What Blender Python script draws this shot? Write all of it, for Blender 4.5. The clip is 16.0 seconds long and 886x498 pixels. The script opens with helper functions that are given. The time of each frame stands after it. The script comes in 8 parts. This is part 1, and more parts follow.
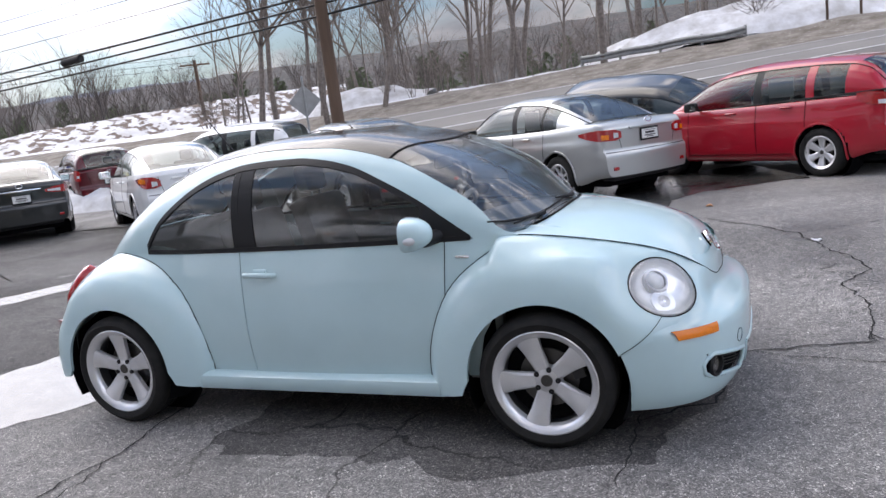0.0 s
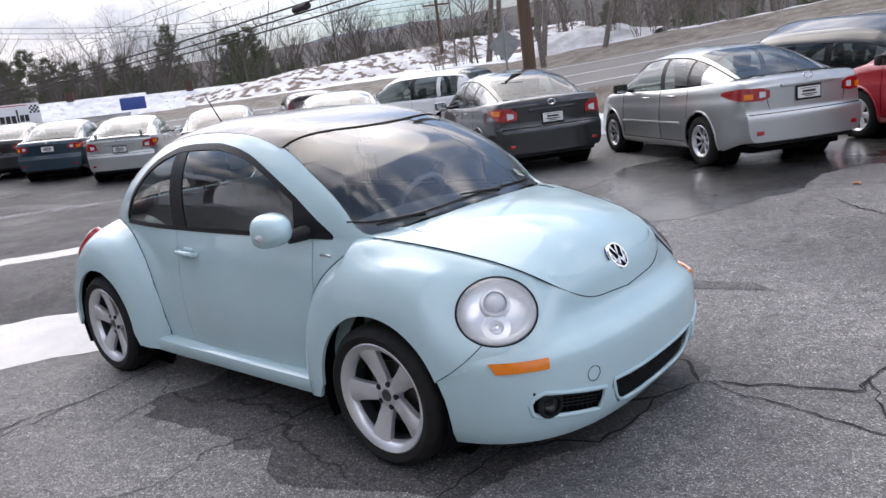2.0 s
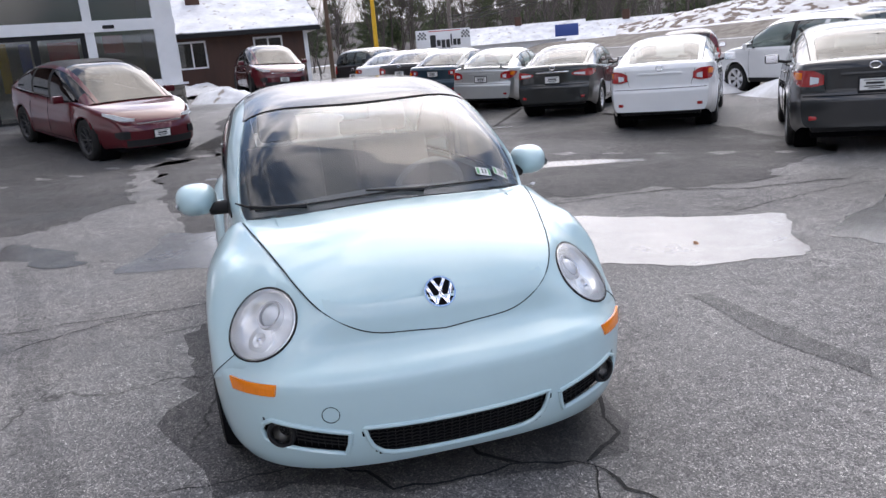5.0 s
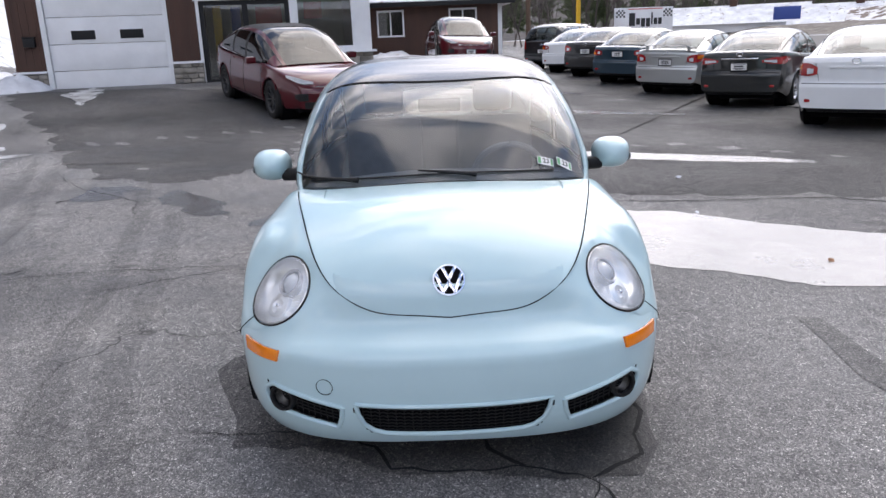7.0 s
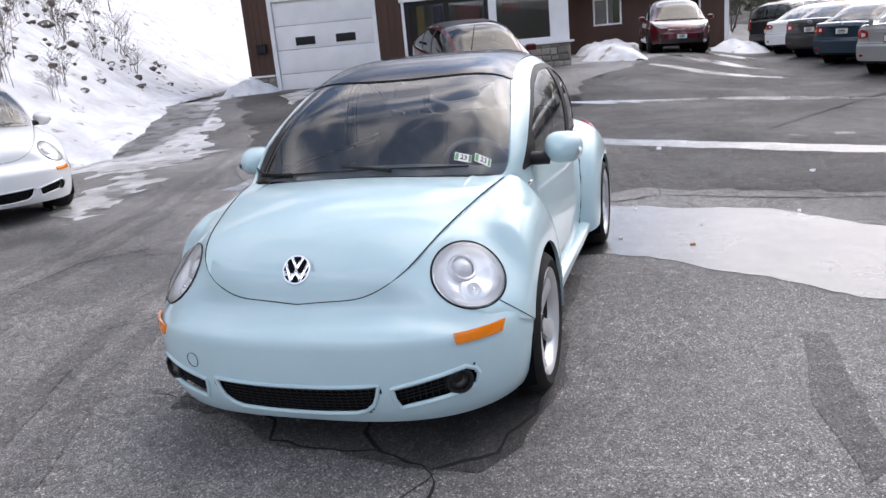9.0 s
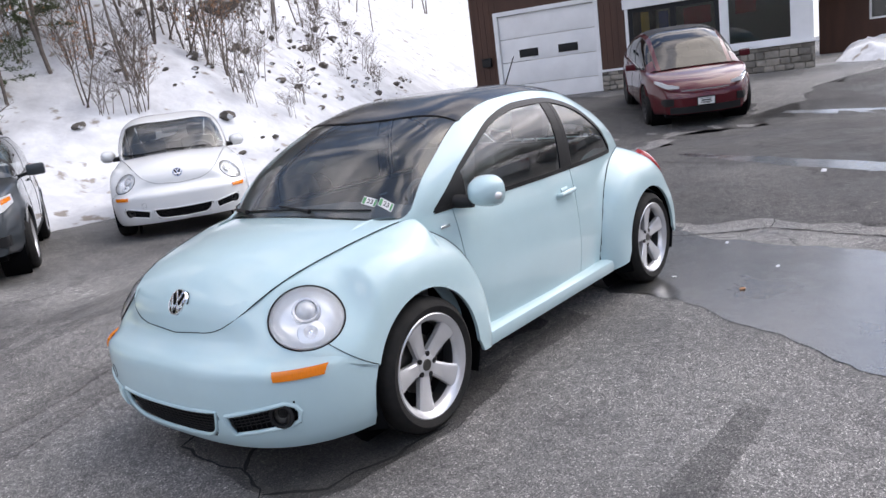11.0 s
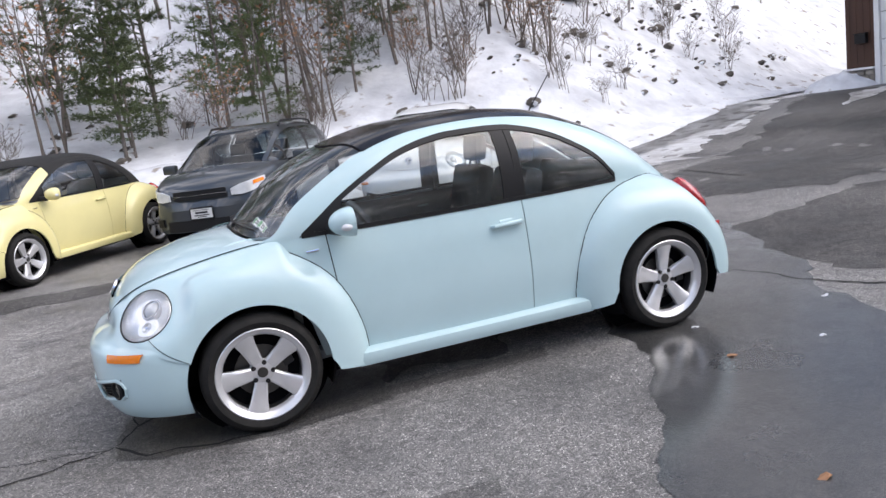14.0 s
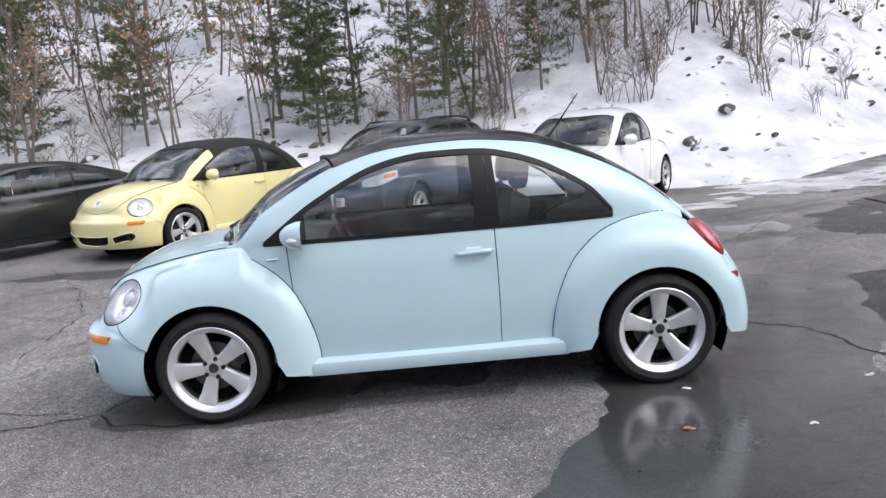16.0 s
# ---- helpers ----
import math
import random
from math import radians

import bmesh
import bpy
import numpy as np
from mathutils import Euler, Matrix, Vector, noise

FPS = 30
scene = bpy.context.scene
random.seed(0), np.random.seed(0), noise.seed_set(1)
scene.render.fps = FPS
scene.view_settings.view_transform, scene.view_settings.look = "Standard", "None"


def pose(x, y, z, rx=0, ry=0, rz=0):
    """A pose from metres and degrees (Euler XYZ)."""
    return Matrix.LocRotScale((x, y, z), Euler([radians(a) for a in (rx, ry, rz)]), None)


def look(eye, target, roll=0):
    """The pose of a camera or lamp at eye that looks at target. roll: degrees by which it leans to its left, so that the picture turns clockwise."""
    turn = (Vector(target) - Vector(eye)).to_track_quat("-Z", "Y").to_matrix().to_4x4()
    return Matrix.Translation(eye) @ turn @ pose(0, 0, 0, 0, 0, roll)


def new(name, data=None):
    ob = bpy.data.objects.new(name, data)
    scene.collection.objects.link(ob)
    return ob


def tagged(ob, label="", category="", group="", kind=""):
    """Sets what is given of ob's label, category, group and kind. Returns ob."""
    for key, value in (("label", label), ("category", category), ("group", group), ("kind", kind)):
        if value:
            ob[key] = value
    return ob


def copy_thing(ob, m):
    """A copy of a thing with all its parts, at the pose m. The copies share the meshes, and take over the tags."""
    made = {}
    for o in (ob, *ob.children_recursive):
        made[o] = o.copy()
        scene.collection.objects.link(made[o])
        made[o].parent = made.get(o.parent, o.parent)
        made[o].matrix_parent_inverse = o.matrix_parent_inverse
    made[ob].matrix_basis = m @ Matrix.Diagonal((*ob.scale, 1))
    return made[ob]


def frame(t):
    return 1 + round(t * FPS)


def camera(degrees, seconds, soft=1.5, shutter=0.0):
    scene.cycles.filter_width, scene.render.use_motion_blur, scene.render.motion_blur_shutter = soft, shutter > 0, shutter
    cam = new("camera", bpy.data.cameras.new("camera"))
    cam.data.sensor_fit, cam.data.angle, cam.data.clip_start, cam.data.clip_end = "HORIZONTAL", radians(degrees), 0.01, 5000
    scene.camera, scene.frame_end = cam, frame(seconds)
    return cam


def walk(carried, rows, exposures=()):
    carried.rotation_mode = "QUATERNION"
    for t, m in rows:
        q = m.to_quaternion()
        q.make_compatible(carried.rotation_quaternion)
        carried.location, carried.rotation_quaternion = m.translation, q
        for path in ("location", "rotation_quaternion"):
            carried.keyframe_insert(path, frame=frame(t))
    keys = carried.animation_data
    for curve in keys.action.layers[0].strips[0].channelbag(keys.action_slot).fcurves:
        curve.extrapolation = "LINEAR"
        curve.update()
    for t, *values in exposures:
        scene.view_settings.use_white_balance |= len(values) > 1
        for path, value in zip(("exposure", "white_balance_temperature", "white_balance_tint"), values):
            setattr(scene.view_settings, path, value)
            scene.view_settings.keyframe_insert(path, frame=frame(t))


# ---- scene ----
cam = camera(60.5, 16.0)
PATH = [
    (0, (2.183, -3.94, 1.553), (1.401, -2.134, 1.199), -6.9),
    (0.5, (2.588, -3.73, 1.561), (1.663, -1.997, 1.187), -6.9),
    (1, (2.9, -3.433, 1.557), (1.841, -1.782, 1.161), -6.9),
    (1.5, (3.209, -3.131, 1.568), (2.018, -1.579, 1.154), -6.9),
    (2, (3.528, -2.822, 1.591), (2.206, -1.385, 1.156), -7.0),
    (2.5, (3.737, -2.445, 1.6), (2.288, -1.143, 1.147), -6.9),
    (3, (3.997, -2.118, 1.605), (2.433, -0.965, 1.132), -6.5),
    (3.2, (4.085, -1.99, 1.632), (2.477, -0.901, 1.151), -6.3),
    (5.3, (4.571, -0.445, 1.604), (2.676, -0.049, 1.103), -4.2),
    (5.5, (4.601, -0.322, 1.591), (2.695, 0.015, 1.087), -3.7),
    (6, (4.621, -0.124, 1.604), (2.7, 0.084, 1.092), -2.6),
    (6.5, (4.56, -0.085, 1.605), (2.633, 0.021, 1.082), -2.1),
    (7, (4.55, -0.029, 1.605), (2.622, -0.02, 1.074), -2.2),
    (7.5, (4.592, 0.199, 1.579), (2.667, 0.087, 1.048), -3.0),
    (8, (4.647, 0.596, 1.582), (2.736, 0.33, 1.054), -3.9),
    (8.5, (4.528, 0.999, 1.563), (2.649, 0.557, 1.041), -4.6),
    (9, (4.456, 1.455, 1.556), (2.624, 0.838, 1.042), -5.3),
    (9.2, (4.418, 1.648, 1.576), (2.611, 0.96, 1.066), -5.6),
    (11.3, (3.559, 3.259, 1.569), (2.112, 1.942, 1.153), -7.4),
    (11.5, (3.45, 3.428, 1.544), (2.048, 2.062, 1.134), -7.3),
    (12, (3.119, 3.76, 1.532), (1.842, 2.275, 1.129), -7.4),
    (12.5, (2.73, 4.043, 1.53), (1.591, 2.447, 1.132), -7.5),
    (13, (2.363, 4.334, 1.531), (1.38, 2.636, 1.141), -7.8),
    (13.5, (1.951, 4.497, 1.534), (1.133, 2.711, 1.159), -7.8),
    (14, (1.552, 4.726, 1.523), (0.902, 2.869, 1.167), -7.6),
    (14.5, (1.144, 4.849, 1.526), (0.663, 2.937, 1.187), -7.3),
    (15, (0.723, 4.905, 1.523), (0.404, 2.958, 1.196), -6.5),
    (15.5, (0.35, 4.996, 1.529), (0.178, 3.03, 1.209), -5.4),
    (16, (0.046, 4.924, 1.534), (-0.009, 2.949, 1.218), -4.6),
]
walk(cam, [(t, look(eye, target, roll)) for t, eye, target, roll in PATH],
     [(0, 0.66, 7800, 12), (3, 0.43, 7750, 12), (7, 0.47, 7780, 12), (9, 0.49, 7900, 12), (12.5, 0.54, 7900, 12), (16, 0.55, 7900, 12)])

# ---- light ----
world = bpy.data.worlds.new("sky_world")
scene.world = world
world.use_nodes = True
wn, wl = world.node_tree.nodes, world.node_tree.links
wn.clear()
w_out = wn.new("ShaderNodeOutputWorld")
w_bg = wn.new("ShaderNodeBackground")
w_sky = wn.new("ShaderNodeTexSky")
w_sky.sky_type = "NISHITA"
w_sky.sun_disc = False
w_sky.sun_elevation = radians(55)
w_sky.sun_rotation = radians(307)
w_tc = wn.new("ShaderNodeTexCoord")
w_map = wn.new("ShaderNodeMapping")
w_map.inputs["Scale"].default_value = (1.0, 1.0, 3.2)
w_noise = wn.new("ShaderNodeTexNoise")
w_noise.inputs["Scale"].default_value = 2.6
w_noise.inputs["Detail"].default_value = 8.0
w_noise.inputs["Roughness"].default_value = 0.58
w_ramp = wn.new("ShaderNodeValToRGB")
w_ramp.color_ramp.elements[0].position = 0.46
w_ramp.color_ramp.elements[1].position = 0.57
w_noise2 = wn.new("ShaderNodeTexNoise")
w_noise2.inputs["Scale"].default_value = 5.0
w_noise2.inputs["Detail"].default_value = 6.0
w_ramp2 = wn.new("ShaderNodeValToRGB")
w_ramp2.color_ramp.elements[0].color = (2.45, 2.8, 3.7, 1)
w_ramp2.color_ramp.elements[1].color = (5.5, 5.85, 7.1, 1)
w_ramp2.color_ramp.elements[0].position = 0.38
w_ramp2.color_ramp.elements[1].position = 0.6
w_mix = wn.new("ShaderNodeMix")
w_mix.data_type = "RGBA"
wl.new(w_tc.outputs["Generated"], w_map.inputs["Vector"])
wl.new(w_map.outputs["Vector"], w_noise.inputs["Vector"])
wl.new(w_map.outputs["Vector"], w_noise2.inputs["Vector"])
wl.new(w_noise.outputs["Fac"], w_ramp.inputs["Fac"])
wl.new(w_noise2.outputs["Fac"], w_ramp2.inputs["Fac"])
# the cloud is closed in front of the sun
w_dot2 = wn.new("ShaderNodeVectorMath")
w_dot2.operation = "DOT_PRODUCT"
w_dot2.inputs[1].default_value = Vector((-0.92, 0.33, 0.36)).normalized()
wl.new(w_tc.outputs["Generated"], w_dot2.inputs[0])
w_veil = wn.new("ShaderNodeMapRange")
w_veil.interpolation_type = "SMOOTHSTEP"
w_veil.inputs["From Min"].default_value = 0.86
w_veil.inputs["From Max"].default_value = 0.97
wl.new(w_dot2.outputs["Value"], w_veil.inputs["Value"])
w_cover = wn.new("ShaderNodeMath")
w_cover.operation = "MAXIMUM"
wl.new(w_ramp.outputs["Color"], w_cover.inputs[0])
wl.new(w_veil.outputs["Result"], w_cover.inputs[1])
wl.new(w_cover.outputs["Value"], w_mix.inputs["Factor"])
w_clear = wn.new("ShaderNodeVectorMath")
w_clear.operation = "MULTIPLY"
w_clear.inputs[1].default_value = (0.46, 0.55, 0.66)
wl.new(w_sky.outputs["Color"], w_clear.inputs[0])
wl.new(w_clear.outputs["Vector"], w_mix.inputs["A"])
wl.new(w_ramp2.outputs["Color"], w_mix.inputs["B"])
# the thin cloud shines brighter towards the veiled sun
w_dot = wn.new("ShaderNodeVectorMath")
w_dot.operation = "DOT_PRODUCT"
w_dot.inputs[1].default_value = Vector((-12, 8.5, 12.5)).normalized()
wl.new(w_tc.outputs["Generated"], w_dot.inputs[0])
w_glow = wn.new("ShaderNodeMapRange")
w_glow.interpolation_type = "SMOOTHERSTEP"
w_glow.inputs["From Min"].default_value = 0.35
w_glow.inputs["From Max"].default_value = 1.0
w_glow.inputs["To Min"].default_value = 1.0
w_glow.inputs["To Max"].default_value = 1.75
wl.new(w_dot.outputs["Value"], w_glow.inputs["Value"])
w_mul = wn.new("ShaderNodeVectorMath")
w_mul.operation = "SCALE"
wl.new(w_mix.outputs["Result"], w_mul.inputs[0])
wl.new(w_glow.outputs["Result"], w_mul.inputs["Scale"])
# an overcast sky is brighter overhead than at the horizon
w_sep = wn.new("ShaderNodeSeparateXYZ")
wl.new(w_tc.outputs["Generated"], w_sep.inputs["Vector"])
w_up = wn.new("ShaderNodeMapRange")
w_up.inputs["From Min"].default_value = 0.07
w_up.inputs["From Max"].default_value = 0.55
w_up.inputs["To Min"].default_value = 0.26
w_up.inputs["To Max"].default_value = 1.3
wl.new(w_sep.outputs["Z"], w_up.inputs["Value"])
w_mul2 = wn.new("ShaderNodeVectorMath")
w_mul2.operation = "SCALE"
wl.new(w_mul.outputs["Vector"], w_mul2.inputs[0])
wl.new(w_up.outputs["Result"], w_mul2.inputs["Scale"])
# the unseen sky ahead of the car is brightened, added to light its front
w_side = wn.new("ShaderNodeMapRange")
w_side.inputs["From Min"].default_value = 0.15
w_side.inputs["From Max"].default_value = 1.0
w_side.inputs["To Min"].default_value = 1.0
w_side.inputs["To Max"].default_value = 2.8
wl.new(w_sep.outputs["X"], w_side.inputs["Value"])
w_mul3 = wn.new("ShaderNodeVectorMath")
w_mul3.operation = "SCALE"
wl.new(w_mul2.outputs["Vector"], w_mul3.inputs[0])
wl.new(w_side.outputs["Result"], w_mul3.inputs["Scale"])
# the sun stands veiled behind thin cloud over the far end of the lot
w_lobe = wn.new("ShaderNodeMapRange")
w_lobe.interpolation_type = "SMOOTHSTEP"
w_lobe.inputs["From Min"].default_value = 0.72
w_lobe.inputs["From Max"].default_value = 1.0
w_lobe.inputs["To Min"].default_value = 1.0
w_lobe.inputs["To Max"].default_value = 2.3
wl.new(w_dot2.outputs["Value"], w_lobe.inputs["Value"])
w_mul4 = wn.new("ShaderNodeVectorMath")
w_mul4.operation = "SCALE"
wl.new(w_mul3.outputs["Vector"], w_mul4.inputs[0])
wl.new(w_lobe.outputs["Result"], w_mul4.inputs["Scale"])
wl.new(w_mul4.outputs["Vector"], w_bg.inputs["Color"])
w_bg.inputs["Strength"].default_value = 0.15
wl.new(w_bg.outputs["Background"], w_out.inputs["Surface"])

sun_data = bpy.data.lights.new("sun", "SUN")
sun_data.energy = 0.7
sun_data.angle = radians(50)
sun_data.color = (1.0, 0.98, 0.95)
sun = new("sun", sun_data)
sun.matrix_world = look((-8, 7, 15), (0, 0, 0))


# ---- materials ----
def shader(name, base=(0.5, 0.5, 0.5), rough=0.5, metal=0.0, coat=0.0, vary=0.0, scale=4.0, bump=0.0, bump_scale=60.0,
           second=None, spots=None, emit=0.0, spec=0.5, coord="Object", stretch=(1, 1, 1), rand=0.0, detail=6.0):
    """One surface: base colour, slow variation to a second colour, fine spots, relief."""
    m = bpy.data.materials.new(name)
    m.use_nodes = True
    n, l = m.node_tree.nodes, m.node_tree.links
    b = n["Principled BSDF"]
    b.inputs["Roughness"].default_value = rough
    b.inputs["Metallic"].default_value = metal
    b.inputs["Coat Weight"].default_value = coat
    b.inputs["Coat Roughness"].default_value = 0.03
    b.inputs["Specular IOR Level"].default_value = spec
    b.inputs["Base Color"].default_value = (*base, 1)
    tc = n.new("ShaderNodeTexCoord")
    mp = n.new("ShaderNodeMapping")
    mp.inputs["Scale"].default_value = stretch
    l.new(tc.outputs[coord], mp.inputs["Vector"])
    col = None
    if vary > 0 or second:
        t1 = n.new("ShaderNodeTexNoise")
        t1.inputs["Scale"].default_value = scale
        t1.inputs["Detail"].default_value = detail
        t1.inputs["Roughness"].default_value = 0.6
        l.new(mp.outputs["Vector"], t1.inputs["Vector"])
        r1 = n.new("ShaderNodeValToRGB")
        r1.color_ramp.elements[0].position = 0.35
        r1.color_ramp.elements[1].position = 0.65
        other = second or tuple(c * (1 - vary) for c in base)
        r1.color_ramp.elements[0].color = (*other, 1)
        r1.color_ramp.elements[1].color = (*base, 1)
        l.new(t1.outputs["Fac"], r1.inputs["Fac"])
        col = r1.outputs["Color"]
    if spots:
        colour, s_scale, low, high = spots
        t2 = n.new("ShaderNodeTexNoise")
        t2.inputs["Scale"].default_value = s_scale
        t2.inputs["Detail"].default_value = 3.0
        l.new(mp.outputs["Vector"], t2.inputs["Vector"])
        r2 = n.new("ShaderNodeValToRGB")
        r2.color_ramp.elements[0].position = low
        r2.color_ramp.elements[1].position = high
        mx = n.new("ShaderNodeMix")
        mx.data_type = "RGBA"
        l.new(t2.outputs["Fac"], r2.inputs["Fac"])
        l.new(r2.outputs["Color"], mx.inputs["Factor"])
        if col:
            l.new(col, mx.inputs["A"])
        else:
            mx.inputs["A"].default_value = (*base, 1)
        mx.inputs["B"].default_value = (*colour, 1)
        col = mx.outputs["Result"]
    if rand > 0:
        oi = n.new("ShaderNodeObjectInfo")
        hv = n.new("ShaderNodeHueSaturation")
        mr = n.new("ShaderNodeMapRange")
        mr.inputs["To Min"].default_value = 1 - rand
        mr.inputs["To Max"].default_value = 1 + rand
        l.new(oi.outputs["Random"], mr.inputs["Value"])
        l.new(mr.outputs["Result"], hv.inputs["Value"])
        if col:
            l.new(col, hv.inputs["Color"])
        else:
            hv.inputs["Color"].default_value = (*base, 1)
        col = hv.outputs["Color"]
    if col:
        l.new(col, b.inputs["Base Color"])
    if bump > 0:
        t3 = n.new("ShaderNodeTexNoise")
        t3.inputs["Scale"].default_value = bump_scale
        t3.inputs["Detail"].default_value = 4.0
        l.new(mp.outputs["Vector"], t3.inputs["Vector"])
        bp = n.new("ShaderNodeBump")
        bp.inputs["Strength"].default_value = min(1.0, bump)
        bp.inputs["Distance"].default_value = 0.02
        l.new(t3.outputs["Fac"], bp.inputs["Height"])
        l.new(bp.outputs["Normal"], b.inputs["Normal"])
    if emit > 0:
        b.inputs["Emission Color"].default_value = (*base, 1)
        b.inputs["Emission Strength"].default_value = emit
    return m


def glass(name, tint=(0.75, 0.8, 0.8), gloss=1.0, rough=0.0, ior=1.5, dust_haze=0.0):
    """A thin pane: tinted see-through with a mirror coat that grows at grazing angles, and a pale film for dust and
    painted haze.
    """
    m = bpy.data.materials.new(name)
    m.use_nodes = True
    n, l = m.node_tree.nodes, m.node_tree.links
    n.clear()
    out = n.new("ShaderNodeOutputMaterial")
    tr = n.new("ShaderNodeBsdfTransparent")
    tr.inputs["Color"].default_value = (*tint, 1)
    gl = n.new("ShaderNodeBsdfGlossy")
    gl.inputs["Roughness"].default_value = rough
    gl.inputs["Color"].default_value = (gloss, gloss, gloss, 1)
    fr = n.new("ShaderNodeFresnel")
    fr.inputs["IOR"].default_value = ior
    mx = n.new("ShaderNodeMixShader")
    l.new(fr.outputs["Fac"], mx.inputs["Fac"])
    l.new(tr.outputs["BSDF"], mx.inputs[1])
    l.new(gl.outputs["BSDF"], mx.inputs[2])
    last = mx
    if dust_haze:
        tc = n.new("ShaderNodeTexCoord")
        t = n.new("ShaderNodeTexNoise")
        t.inputs["Scale"].default_value = 3.0
        t.inputs["Detail"].default_value = 5.0
        l.new(tc.outputs["Object"], t.inputs["Vector"])
        amount = n.new("ShaderNodeMapRange")
        amount.inputs["From Min"].default_value = 0.35
        amount.inputs["From Max"].default_value = 0.65
        amount.inputs["To Min"].default_value = dust_haze * 0.5
        amount.inputs["To Max"].default_value = dust_haze * 1.4
        l.new(t.outputs["Fac"], amount.inputs["Value"])
        # pale diffuse share: some dust, and haze painted over the pane
        df = n.new("ShaderNodeBsdfDiffuse")
        df.inputs["Color"].default_value = (0.72, 0.75, 0.76, 1)
        last = n.new("ShaderNodeMixShader")
        l.new(amount.outputs["Result"], last.inputs["Fac"])
        l.new(mx.outputs["Shader"], last.inputs[1])
        l.new(df.outputs["BSDF"], last.inputs[2])
    l.new(last.outputs["Shader"], out.inputs["Surface"])
    return m


def paint(name, base, flake=0.0, rough=0.35):
    return shader(name, base, rough, flake, coat=1.0, vary=0.06, scale=2.0, spec=0.15)


M_BLACK = shader("black_plastic", (0.010, 0.010, 0.011), 0.5, bump=0.1, bump_scale=400, spec=0.3)
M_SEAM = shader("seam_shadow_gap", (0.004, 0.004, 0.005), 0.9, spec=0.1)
M_RUBBER = shader("tyre_rubber", (0.014, 0.014, 0.014), 0.75, vary=0.4, scale=14, second=(0.022, 0.021, 0.020), bump=0.25, bump_scale=160, spec=0.2)
M_RIM = shader("silver_alloy", (0.70, 0.70, 0.71), 0.26, 0.55, vary=0.08, scale=9)
M_DARKMETAL = shader("dark_metal", (0.05, 0.05, 0.052), 0.5, 0.6)
M_DISC = shader("brake_disc_steel", (0.10, 0.097, 0.093), 0.4, 0.9)
M_CHROME = shader("chrome", (0.85, 0.85, 0.87), 0.08, 1.0)
M_ORANGE = shader("amber_lens", (0.95, 0.23, 0.004), 0.2, coat=0.8, vary=0.12, scale=40, stretch=(1, 8, 1))
M_REDLENS = shader("red_lens", (0.42, 0.012, 0.014), 0.18, coat=0.9, vary=0.3, scale=30)
M_WHITELENS = shader("clear_lamp_lens", (0.7, 0.72, 0.74), 0.12, coat=1.0, vary=0.2, scale=12)
M_GLASS = glass("window_glass", (0.86, 0.89, 0.88), ior=1.8, dust_haze=0.025)
M_GLASSMID = glass("tinted_window_glass", (0.36, 0.41, 0.41), ior=1.5)
M_GLASSBLACK = glass("privacy_glass", (0.05, 0.055, 0.06), ior=1.6)
M_GLASSDARK = glass("dark_window_glass", (0.22, 0.25, 0.25), ior=1.8)
M_LENS = glass("lamp_glass", (0.99, 0.99, 0.99), ior=1.4)
M_SEAT = shader("grey_seat_leather", (0.25, 0.262, 0.268), 0.6, vary=0.2, scale=12, bump=0.2, bump_scale=150)
M_REFLECT = shader("lamp_reflector", (0.92, 0.93, 0.93), 0.22, 0.45)
M_DASH = shader("dashboard_plastic", (0.26, 0.275, 0.28), 0.6, bump=0.15, bump_scale=300)
M_PLATE = shader("white_plate", (0.72, 0.72, 0.7), 0.4, vary=0.05, scale=20)
M_LABELGREEN = shader("green_print", (0.10, 0.32, 0.14), 0.5)
M_INK = shader("black_print", (0.02, 0.02, 0.02), 0.5)
